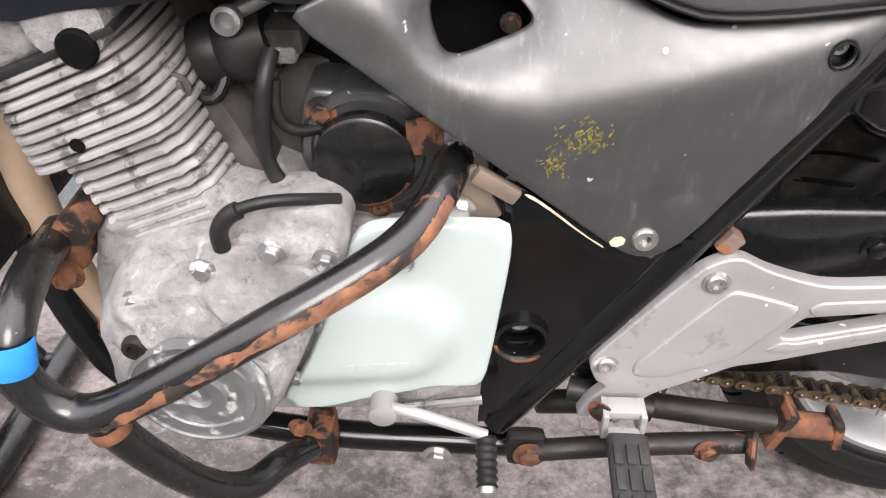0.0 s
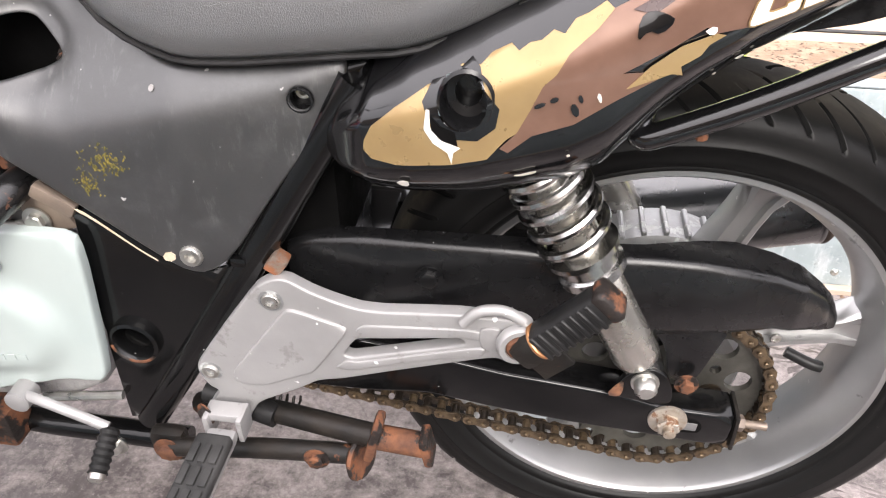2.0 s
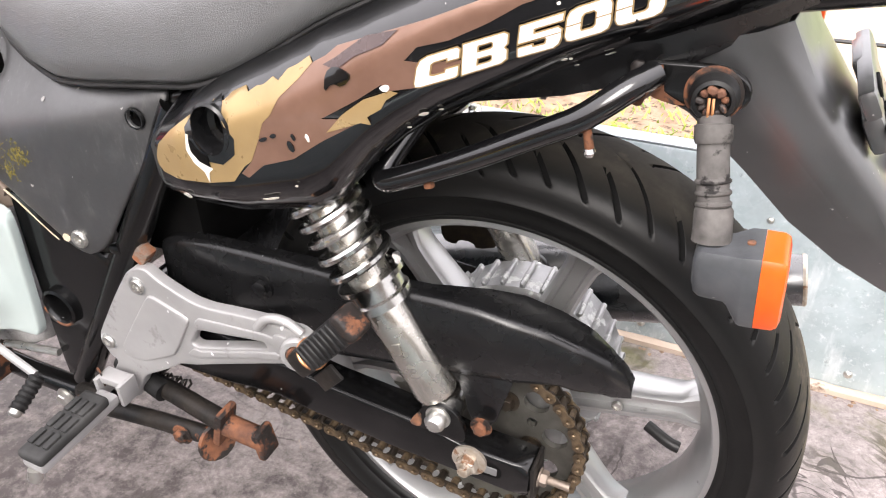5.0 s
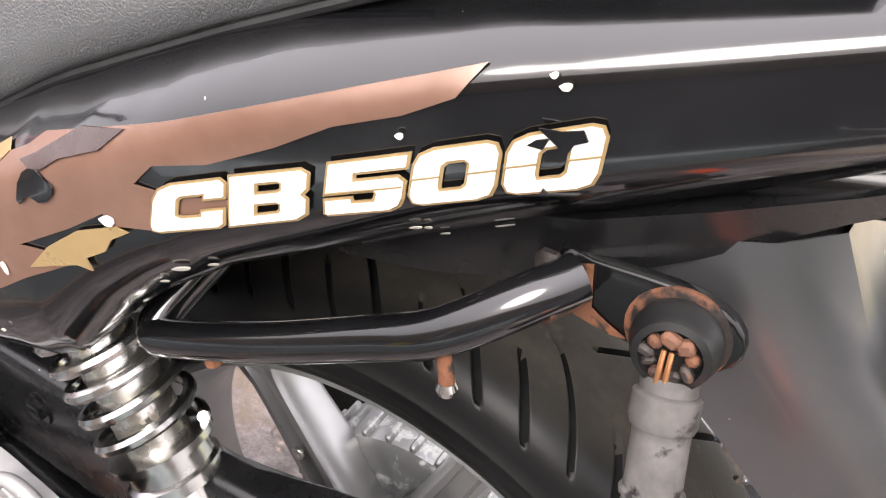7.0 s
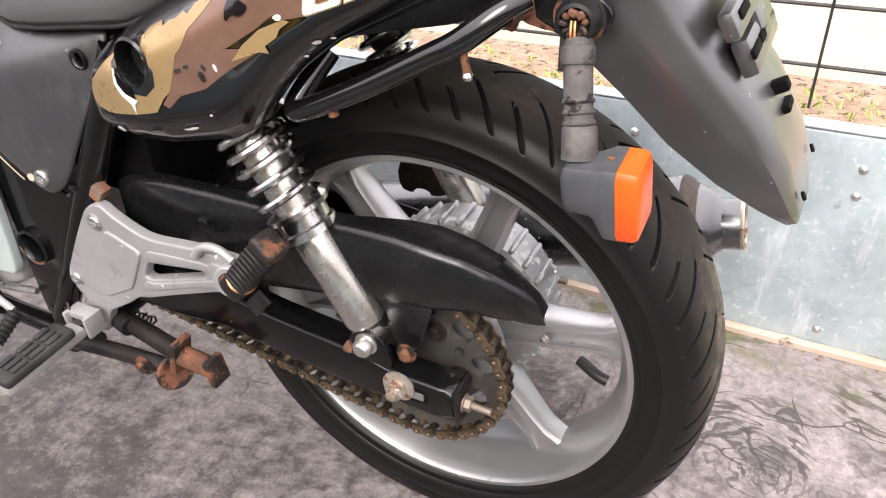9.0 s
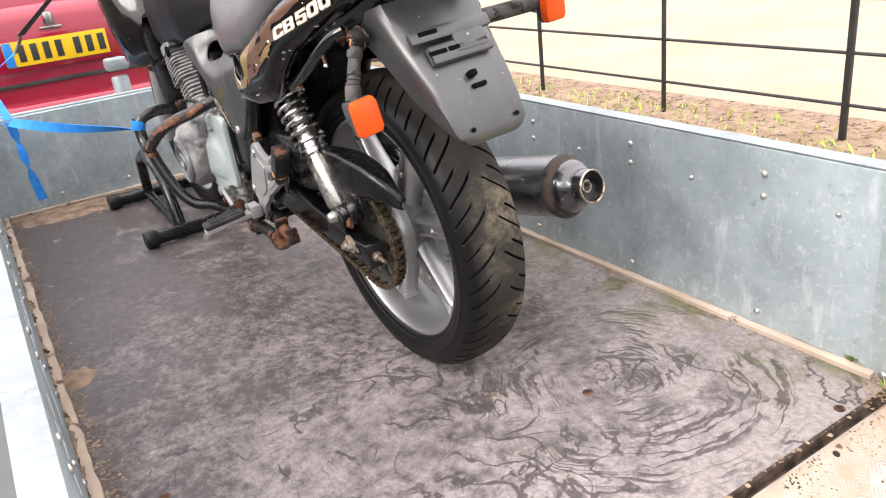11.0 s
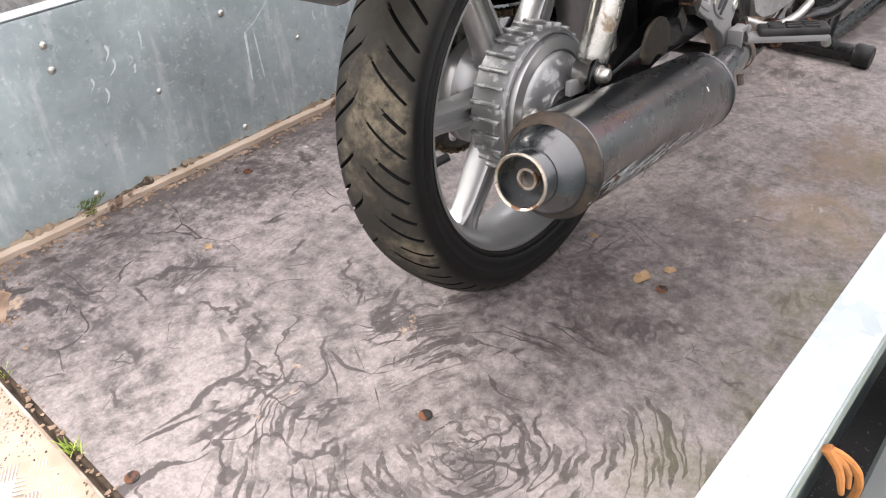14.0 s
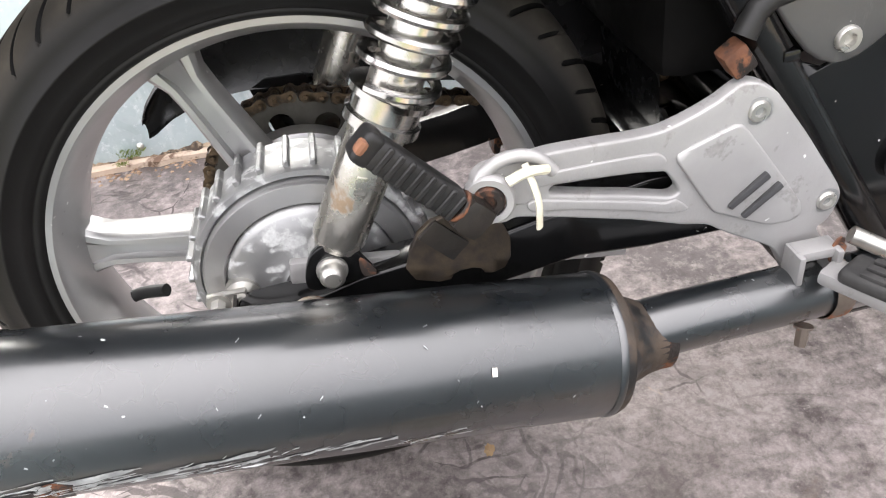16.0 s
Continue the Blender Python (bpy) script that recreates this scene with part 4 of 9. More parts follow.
for s in (-1, 1):
    slot = [(-0.018, 0.291), (0.026, 0.289), (0.031, 0.295), (0.030, 0.303), (0.024, 0.309), (-0.018, 0.312)]
    # dark sheet paints the shade inside the open slot
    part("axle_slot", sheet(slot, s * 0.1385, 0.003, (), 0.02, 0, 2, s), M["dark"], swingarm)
    part("slot_block", box((0.017, s * 0.138, 0.299), (0.018, 0.003, 0.010), 0.001, Matrix.Rotation(radians(3), 3, 'Y')), M["drum"], swingarm, "scratched steel adjuster block")
    part("axle_nut", join(lathe([(0.0185, 0), (0.0185, 0.003), (0.016, 0.004)], (-0.003, s * 0.138, 0.306), (0, s, 0), 24), hexbolt((-0.003, s * 0.141, 0.306), 0.0115, 0.011, (0, s, 0), 0), lathe([(0.006, 0.010), (0.006, 0.017), (0.0045, 0.018)], (-0.003, s * 0.141, 0.306), (0, s, 0), 14)), M["nut"], swingarm, "rust-tinged zinc axle nut")
    part("end_plate", box((0.0625, s * 0.121, 0.294), (0.004, 0.037, 0.046), 0.0015, Matrix.Rotation(radians(-2), 3, 'Y')), M["rust_dark"], swingarm, "brown-edged end plate")
    part("chain_adjuster", join(tube([(0.058, s * 0.122, 0.293), (0.096, s * 0.122, 0.291)], 0.0042, 10, 0), hexbolt((0.065, s * 0.122, 0.293), 0.0085, 0.009, (1, 0, -0.05), 1.2)), M["heat_steel"], swingarm, "rust-stained chain adjuster bolt")
    # ear that takes the foot of the shock absorber
    part("shock_ear", sheet(crisp([(-0.066, 0.338), (-0.058, 0.352), (-0.050, 0.368), (-0.036, 0.377), (-0.020, 0.375), (-0.010, 0.362), (-0.004, 0.340), (-0.010, 0.332)], 0.006), s * 0.145, 0.006, (), 0.02, 0.001, 1, s), M["frame_black"], swingarm)
    part("ear_rust", sheet([(-0.066, 0.339), (-0.058, 0.354), (-0.052, 0.360), (-0.051, 0.346), (-0.054, 0.338)], s * 0.1458, 0.001, (), 0.02, 0, 1, s), M["rust_bright"], swingarm, "flaking rust on the ear")

G_TOP = [(-0.366, 0.470), (-0.350, 0.478), (-0.300, 0.483), (-0.171, 0.487), (-0.040, 0.488), (0.000, 0.486), (0.030, 0.481), (0.065, 0.471), (0.095, 0.457), (0.116, 0.441), (0.129, 0.427), (0.137, 0.412)]
G_LOW = [(-0.366, 0.385), (-0.29, 0.373), (-0.20, 0.375), (-0.10, 0.394), (-0.04, 0.402), (0.034, 0.410), (0.075, 0.412), (0.112, 0.403), (0.130, 0.395), (0.137, 0.394)]
G_OUT = [(-0.37, -0.122), (-0.1, -0.132), (0.03, -0.128), (0.09, -0.115), (0.12, -0.101), (0.137, -0.088)]
rows = []
for x in list(np.linspace(-0.366, 0.06, 44)) + list(np.linspace(0.065, 0.137, 22)):
    zt, zb, yo = curve1(x, G_TOP), curve1(x, G_LOW), curve1(x, G_OUT)
    fw = curve1(x, [(-0.366, 0.016), (-0.05, 0.022), (0.03, 0.044), (0.09, 0.036), (0.137, 0.010)])
    h = max(zt - zb, 0.003)
    ring = [(yo + 0.004, zb), (yo, zb + h * 0.12), (yo - 0.001, zb + h * 0.45), (yo, zt - min(0.010, h * 0.3)), (yo + 0.0015, zt - min(0.005, h * 0.15)), (yo + 0.005, zt - 0.001), (yo + 0.010, zt), (yo + fw, zt + 0.001)]
    rows.append([(x, y, z) for y, z in ring] + [(x, y + 0.003, z - 0.003) for y, z in reversed(ring)])
chain_guard = part("chain_guard", loft(rows, True, True), M["satin_black"], bike, "matt black plastic chain guard over the chain")
part("guard_bracket", sheet([(-0.045, 0.412), (0.036, 0.416), (0.026, 0.380), (0.016, 0.345), (0.000, 0.345), (-0.010, 0.352), (-0.016, 0.385), (-0.030, 0.404)], -0.1245, 0.003, (), 0.02, 0.001, 1), M["satin_black"], chain_guard)
part("guard_bolt", hexbolt((0.007, -0.133, 0.351), 0.0075, 0.008), M["rust"], chain_guard, "rusty guard bolt")
part("guard_bolt", hexbolt((-0.235, -0.128, 0.448), 0.009, 0.006), M["satin_black"], chain_guard)


def shock(s):
    b, t = (Vector((-0.033, -0.127, 0.360)), Vector((-0.174, -0.132, 0.627))) if s < 0 else (Vector((-0.029, 0.128, 0.352)), Vector((-0.176, 0.132, 0.627)))
    ax = (t - b).normalized()
    body = join(lathe([(0.010, 0.012), (0.020, 0.016), (0.0225, 0.024), (0.0225, 0.128), (0.020, 0.134)], b, ax, 28), lathe([(0.0205, 0.12), (0.0205, 0.232), (0.018, 0.238), (0.010, 0.239), (0.010, 0.300)], b, ax, 24))
    ob = part("shock_absorber", body, M["shock_silver"], bike, "chromed rear shock absorber with pitted coil spring")
    part("lower_eye", join(lathe([(0.019, -0.016), (0.019, 0.016)], b, (0, 1, 0), 24), lathe([(0.012, 0.0), (0.014, 0.02)], b, ax, 16)), M["chrome"], ob)
    part("eye_bolt", join(lathe([(0.013, 0), (0.013, 0.003)], b + Vector((0, s * 0.017, 0)), (0, s, 0), 20), lathe([(0.0105, 0.003), (0.0105, 0.012), (0.007, 0.016)], b + Vector((0, s * 0.017, 0)), (0, s, 0), 16)), M["steel"], ob, "domed chrome nut")
    part("preload_collar", lathe([(0.022, 0.126), (0.030, 0.128), (0.030, 0.136), (0.027, 0.138), (0.027, 0.150), (0.033, 0.152), (0.033, 0.157), (0.020, 0.158)], b, ax, 28), M["chrome"], ob)
    u = ax.orthogonal().normalized()
    v = ax.cross(u)
    coil = []
    turns, n = 8.0, 210
    for k in range(n + 1):
        f = k / n
        a = f * turns * math.tau
        h = 0.160 + 0.145 * (f + 0.018 * math.sin(f * math.tau))
        coil.append(b + ax * h + (u * math.cos(a) + v * math.sin(a)) * 0.0305)
    part("bump_stop", lathe([(0.017, 0.246), (0.019, 0.252), (0.017, 0.262), (0.019, 0.270), (0.017, 0.300)], b, ax, 20), M["hose"], ob)
    part("drain_dimple", box(b + ax * 0.085 + Vector((0.003, s * 0.0225, 0)), (0.009, 0.003, 0.016), 0.0012, Matrix.Rotation(radians(-20), 3, 'Y')), M["shock_silver"], ob)
    part("coil_spring", tube(coil, 0.0043, 8, 0), M["chrome"], ob, "chrome coil spring")
    part("top_eye", join(lathe([(0.034, 0.306), (0.034, 0.312), (0.015, 0.316)], b, ax, 24), lathe([(0.018, -0.016), (0.018, 0.016)], t, (0, 1, 0), 20)), M["frame_black"], ob)
    return ob


for s in (-1, 1):
    shock(s)


# -- footrest hangers --
HANG = [(-0.3875, 0.446), (-0.372, 0.457), (-0.357, 0.460), (-0.346, 0.455), (-0.336, 0.450), (-0.315, 0.444), (-0.291, 0.4395), (-0.270, 0.441), (-0.235, 0.448), (-0.200, 0.4545), (-0.184, 0.4555), (-0.158, 0.459), (-0.146, 0.459), (-0.1385, 0.450), (-0.142, 0.434), (-0.152, 0.414), (-0.162, 0.411), (-0.170, 0.413), (-0.205, 0.3975), (-0.265, 0.370), (-0.312, 0.348), (-0.338, 0.339), (-0.359, 0.322), (-0.377, 0.311), (-0.400, 0.297), (-0.409, 0.288), (-0.428, 0.250), (-0.438, 0.252), (-0.424, 0.273), (-0.438, 0.281), (-0.456, 0.258), (-0.470, 0.258), (-0.461, 0.280), (-0.4445, 0.3035), (-0.456, 0.308), (-0.4645, 0.330), (-0.461, 0.342), (-0.421, 0.4005)]
SLOT = [(-0.3075, 0.379), (-0.309, 0.383), (-0.2955, 0.404), (-0.199, 0.428), (-0.196, 0.421), (-0.300, 0.3785)]


def hang_y(x, s=-1):
    """How far out the plate stands; the right one is cranked out further to clear the muffler."""
    if s < 0:
        return -curve1(x, [(-0.47, 0.157), (-0.36, 0.161), (-0.27, 0.172), (-0.12, 0.192)])
    return curve1(x, [(-0.47, 0.157), (-0.36, 0.165), (-0.27, 0.182), (-0.18, 0.208), (-0.12, 0.225)])


def hanger(s):
    f = lambda x, z: hang_y(x, s)
    out = 0.0 if s < 0 else 0.026
    ob = part("footrest_hanger", sheet(crisp(HANG), f, 0.013, (crisp(SLOT, 0.003),), 0.010, 0.0024, 1, s), M["alloy"], bike, "brushed alloy footrest hanger plate")
    # the middle stands proud of the bevelled rim, a flat field and two bars along the arm
    field = [(-0.365, 0.4205), (-0.356, 0.4285), (-0.3005, 0.4165), (-0.3145, 0.393), (-0.341, 0.351), (-0.393, 0.3225), (-0.4245, 0.3195), (-0.4255, 0.336)]
    part("raised_field", sheet(crisp(field, 0.005), lambda x, z: f(x, z) + s * 0.0032, 0.005, (), 0.010, 0.0022, 1, s), M["alloy"], ob)
    part("arm_rib", sheet(crisp([(-0.297, 0.4135), (-0.288, 0.4235), (-0.196, 0.4405), (-0.180, 0.441), (-0.180, 0.432), (-0.199, 0.4305), (-0.288, 0.4075)], 0.003), lambda x, z: f(x, z) + s * 0.0020, 0.003, (), 0.012, 0.0014, 1, s), M["alloy"], ob)
    part("arm_rib", sheet(crisp([(-0.306, 0.3765), (-0.296, 0.3755), (-0.195, 0.4185), (-0.178, 0.424), (-0.180, 0.414), (-0.215, 0.402), (-0.300, 0.3645), (-0.320, 0.362)], 0.003), lambda x, z: f(x, z) + s * 0.0020, 0.003, (), 0.012, 0.0014, 1, s), M["alloy"], ob)
    part("arm_boss", sheet(crisp([(-0.183, 0.422), (-0.185, 0.446), (-0.166, 0.450), (-0.164, 0.426)], 0.004), lambda x, z: f(x, z) + s * 0.0030, 0.004, (), 0.012, 0.0012, 1, s), M["alloy"], ob)
    for x, z in ((-0.3728, 0.4335), (-0.4492, 0.3315)):
        y = abs(hang_y(x, s))
        part("bolt_seat", lathe([(0.0118, 0.0), (0.0118, 0.0005), (0.0100, 0.0006)], (x, s * y, z), (0, s, 0), 24), M["drum"], ob)
        part("hanger_bolt", capbolt((x, s * (y - 0.001), z), 0.0088, 0.0045, (0, s, 0)), M["steel"], ob)
    loop_c = Vector((-0.168, s * (0.187 + out), 0.455 if s < 0 else 0.450))
    part("strap_loop", tube([loop_c + Vector((-0.030, 0, -0.004)), loop_c + Vector((-0.018, 0, 0.012)), loop_c + Vector((0.004, 0, 0.015)), loop_c + Vector((0.020, 0, 0.004))], 0.0048, 10), M["alloy"], ob)
    # joint of the pillion peg: a flat cheek with a rusty pivot head
    part("peg_cheek", lathe([(0.0185, -0.004), (0.0185, 0.003), (0.017, 0.005), (0.0125, 0.005), (0.012, 0.002), (0.0, 0.002)], (-0.151, s * (0.191 + out), 0.437), (0.25, s, 0.05), 24), M["alloy"], ob)
    part("pivot_head", capbolt((-0.1505, s * (0.1925 + out), 0.437), 0.0115, 0.005, (0.25, s, 0.05)), M["rust"], ob, "rusty pivot head")
    # rider's peg: rubber pad on an alloy shoe, pointing outwards
    a, e = Vector((-0.432, s * 0.178, 0.288)), Vector((-0.436, s * 0.300, 0.280))
    if s > 0:
        e = Vector((-0.500, s * 0.300, 0.290))
    d = (e - a).normalized()
    rot = d.to_track_quat('X', 'Z').to_matrix()
    L = (e - a).length
    peg = part("footpeg", box(a.lerp(e, 0.56) + Vector((0, 0, -0.006)), (L * 0.92, 0.030, 0.014), 0.005, rot), M["alloy"], bike, "alloy rider footpeg with ribbed rubber")
    pad = box(a.lerp(e, 0.62) + rot @ Vector((0, 0, 0.006)), (L * 0.80, 0.036, 0.014), 0.006, rot, 3)
    for bar in ([box(a.lerp(e, 0.62) + rot @ Vector((L * (-0.2 + 0.2 * j), 0.011 * i, 0.0135)), (L * 0.17, 0.0075, 0.005), 0.0018, rot) for i in (-1, 0, 1) for j in (0, 1, 2)]):
        part("rubber_rib", bar, M["rubber"], peg)
    part("peg_rubber", pad, M["rubber"], peg)
    part("peg_tip", lathe([(0.008, 0), (0.008, 0.012), (0.005, 0.016)], e + Vector((0, 0, -0.010)), d * 0.3 + Vector((0, 0, -1)), 14), M["steel"], peg)
    part("peg_bracket", join(box((-0.431, s * 0.178, 0.297), (0.034, 0.020, 0.010), 0.003), box((-0.449, s * 0.180, 0.286), (0.006, 0.026, 0.030), 0.002), box((-0.415, s * 0.180, 0.286), (0.006, 0.026, 0.030), 0.002)), M["alloy"], peg)
    part("peg_pin", hexbolt((-0.452, s * 0.180, 0.294), 0.008, 0.006, (-0.5, s * 0.9, 0)), M["rust"], peg, "rust-brown pivot pin")
    # pillion peg, folded up
    a, e = Vector((-0.143, s * (0.193 + out), 0.436)), Vector((-0.089, s * (0.200 + out), 0.497))
    if s > 0:
        a, e = Vector((-0.138, 0.219, 0.428)), Vector((-0.079, 0.226, 0.496))
    d = (e - a).normalized()
    rot = d.to_track_quat('X', 'Y').to_matrix()
    k_ = 1.0 if s < 0 else 0.78
    peg = part("pillion_peg", box(a.lerp(e, 0.60), (0.080, 0.0285 * k_, 0.026 * k_), 0.009 * k_, rot, 3), M["hose"], bike, "folded rubber pillion peg with a rusty end")
    up_ = rot @ Vector((0, 0, 1))
    up_ = up_ if up_.z > 0 else -up_
    for j in range(8):
        c = a.lerp(e, 0.22 + 0.10 * j)
        part("peg_rib", box(c + up_ * 0.0128 * k_, (0.0045, 0.026 * k_, 0.003), 0.001, rot, 1), M["hose"], peg)
    part("peg_end", box(e + d * 0.005, (0.014, 0.030 * k_, 0.0275 * k_), 0.0065 * k_, rot, 3), M["hose"] if s > 0 else M["rust"], peg, "" if s > 0 else "rusty metal peg end")
    if s > 0:
        part("end_rust", box(e + d * 0.009 + Vector((0, 0.0110, 0.002)), (0.006, 0.010, 0.010), 0.003, rot, 2), M["rust_bright"], peg, "rusty patch on the peg end")
    part("peg_collar", lathe([(0.0150 * k_, 0.0), (0.0160 * k_, 0.001), (0.0160 * k_, 0.003), (0.0150 * k_, 0.004)], a + d * 0.012, d, 20), M["copper"] if s < 0 else M["rust"], peg, "rusty collar")
    part("peg_knuckle", join(box(a + d * 0.002, (0.026, 0.028, 0.026), 0.008, rot), box(a + Vector((0.022, 0, -0.016)), (0.034, 0.018, 0.004), 0.0015, rot)), M["rust_dark"], peg)
    return ob


for s in (-1, 1):
    right = hanger(s)
part("zip_tie", join(tube([(-0.176, 0.222, 0.462), (-0.182, 0.234, 0.440), (-0.181, 0.234, 0.417)], 0.0036, 8, 2, False, None, 0.5), tube([(-0.192, 0.218, 0.452), (-0.175, 0.229, 0.460), (-0.162, 0.230, 0.455)], 0.0036, 8)), M["zip_tie"], right, "yellowed nylon zip tie")
# two dark bars paint the shade of recessed slots
for k in range(2):
    part("slot_shade", box((-0.3705 - 0.0135 * k, 0.1690 - 0.0015 * k, 0.365 - 0.013 * k), (0.040, 0.006, 0.0062), 0.002, Matrix.Rotation(radians(39), 3, 'Y')), M["car_black"], right)

# -- frame --
fr = bmesh.new()
for s in (-1, 1):
    fr = join(fr, tube([(-0.285, s * 0.135, 0.640), (-0.400, s * 0.137, 0.452), (-0.470, s * 0.137, 0.342), (-0.545, s * 0.135, 0.225)], 0.0168, 18, 1))
    fr = join(fr, tube([(-0.52, s * 0.12, 0.170), (-0.78, s * 0.12, 0.178), (-0.93, s * 0.10, 0.215), (-0.985, s * 0.085, 0.33), (-1.02, s * 0.05, 0.55), (-1.03, s * 0.02, 0.72)], 0.0155, 14))
    fr = join(fr, tube([(-0.30, s * 0.125, 0.640), (-0.10, s * 0.105, 0.700), (0.15, s * 0.085, 0.760), (0.26, s * 0.07, 0.775)], 0.013, 10))
    fr = join(fr, tube([(-0.30, s * 0.085, 0.640), (-0.45, s * 0.062, 0.650), (-0.58, s * 0.058, 0.690), (-0.80, s * 0.05, 0.74), (-1.00, s * 0.02, 0.80)], 0.015, 12))
fr = join(fr, lathe([(0.030, -0.10), (0.030, 0.10)], (-1.03, 0, 0.76), (-0.45, 0, 0.9), 20))
frame_part = part("frame", fr, M["frame_black"], bike, "chipped black steel frame")
GUSSET = [(-0.547, 0.520), (-0.530, 0.510), (-0.459, 0.461), (-0.432, 0.450), (-0.400, 0.463), (-0.390, 0.478), (-0.470, 0.345), (-0.545, 0.235), (-0.563, 0.232), (-0.560, 0.330)]
for s in (-1, 1):
    g = part("frame_gusset", sheet(GUSSET, s * 0.146, 0.004, (ellipse(-0.527, 0.353, 0.022, 0.022, 18),), 0.02, 0.0015, 0, s, 0), M["frame_black"], bike, "black steel side plate with a round hole")
    part("hole_collar", lathe([(0.0195, 0.0), (0.0250, 0.0), (0.0250, 0.006), (0.0215, 0.0075), (0.0190, 0.004), (0.0205, -0.03), (0.006, -0.03)], (-0.527, s * 0.146, 0.353), (0, s, 0), 28, False, False), M["frame_black"], g, "black collar, rust along its edge")
    part("collar_rust", tube([(-0.527 + 0.0235 * math.cos(a), s * 0.1525, 0.353 + 0.0235 * math.sin(a)) for a in np.linspace(radians(190), radians(320), 10)], 0.0022, 6, 0), M["rust"], g)
    part("pivot_bolt", capbolt((-0.527, s * 0.119, 0.353), 0.012, 0.007, (0, s, 0)), M["steel"], g)
    part("frame_lug", box((-0.400, s * 0.150, 0.468), (0.014, 0.010, 0.010), 0.003), M["frame_black"], frame_part)
part("mount_bracket", box((-0.367, -0.146, 0.467), (0.016, 0.016, 0.020), 0.003, Matrix.Rotation(radians(35), 3, 'Y')), M["heat_steel"], frame_part, "rusty steel mounting tab")
part("mount_bracket", box((-0.356, 0.152, 0.474), (0.020, 0.02, 0.024), 0.004, Matrix.Rotation(radians(35), 3, 'Y')), M["rust"], frame_part, "rusty steel mounting tab")
part("rail_bolt", hexbolt((-0.605, -0.135, 0.165), 0.010, 0.010), M["steel"], frame_part)

# -- stands, gear lever, low clutter on the left --
st = part("side_stand", join(tube([(-0.515, -0.168, 0.218), (-0.407, -0.170, 0.236), (-0.305, -0.172, 0.245)], 0.0110, 12), box((-0.515, -0.160, 0.216), (0.040, 0.020, 0.044), 0.010)), M["rust_dark"], bike, "folded side stand with rusted foot")
part("stand_bolt", hexbolt((-0.512, -0.172, 0.218), 0.011, 0.008), M["rust"], st)
part("stand_foot", lathe([(0.006, -0.004), (0.018, -0.004), (0.024, 0.002), (0.022, 0.005), (0.006, 0.002)], (-0.302, -0.174, 0.243), (0.90, -0.35, 0.2), 20), M["rust"], st, "rust-brown stand foot")
part("stand_stop", hexbolt((-0.345, -0.181, 0.243), 0.009, 0.008), M["rust"], st)
cs = part("centre_stand", join(tube([(-0.50, -0.11, 0.225), (-0.42, -0.135, 0.258), (-0.34, -0.155, 0.266), (-0.285, -0.170, 0.274)], 0.0125, 12), tube([(-0.50, 0.11, 0.205), (-0.42, 0.125, 0.215), (-0.33, 0.135, 0.222)], 0.0125, 12), tube([(-0.45, -0.12, 0.245), (-0.45, 0.12, 0.245)], 0.012, 10, 0)), M["rust_dark"], bike, "folded centre stand, flaking rust")
part("stand_foot", join(box((-0.285, -0.172, 0.276), (0.010, 0.030, 0.050), 0.004, Matrix.Rotation(radians(15), 3, 'Y')), box((-0.232, -0.172, 0.270), (0.010, 0.028, 0.036), 0.004, Matrix.Rotation(radians(-10), 3, 'Y')), tube([(-0.285, -0.172, 0.276), (-0.232, -0.172, 0.270)], 0.013, 12, 0)), M["rust"], cs, "rusty stand foot")
part("stand_spring", tube([(-0.47 + 0.0016 * k, -0.128 + 0.007 * math.cos(k * 1.4), 0.262 + 0.007 * math.sin(k * 1.4)) for k in range(60)], 0.0016, 6, 0), M["rust_dark"], cs)
part("rubber_sleeve", join(tube([(-0.475, -0.130, 0.270), (-0.395, -0.148, 0.262)], 0.013, 12, 0), tube([(-0.50, -0.10, 0.30), (-0.42, -0.10, 0.285)], 0.018, 12, 0)), M["hose"], cs)
lever = part("gear_lever", join(tube([(-0.655, -0.176, 0.290), (-0.630, -0.186, 0.296), (-0.590, -0.190, 0.284), (-0.556, -0.192, 0.271)], 0.0055, 10, 2, False, None, 0.7), lathe([(0.013, -0.01), (0.013, 0.012), (0.008, 0.014)], (-0.652, -0.176, 0.288), (0, -1, 0), 18)), M["alloy"], bike, "alloy gear lever with ribbed rubber toe piece")
toe = lathe([(0.0105 if k % 2 else 0.0085, 0.004 + k * 0.0035) for k in range(14)], (-0.556, -0.186, 0.268), (0.02, -0.9, -0.45), 16)
part("toe_rubber", toe, M["hose"], lever)
part("toe_tip", lathe([(0.008, 0.048), (0.008, 0.055), (0.005, 0.058)], (-0.556, -0.186, 0.268), (0.02, -0.9, -0.45), 14), M["steel"], lever)
part("linkage_rod", tube([(-0.645, -0.160, 0.268), (-0.56, -0.150, 0.272)], 0.005, 8, 0), M["steel"], lever)

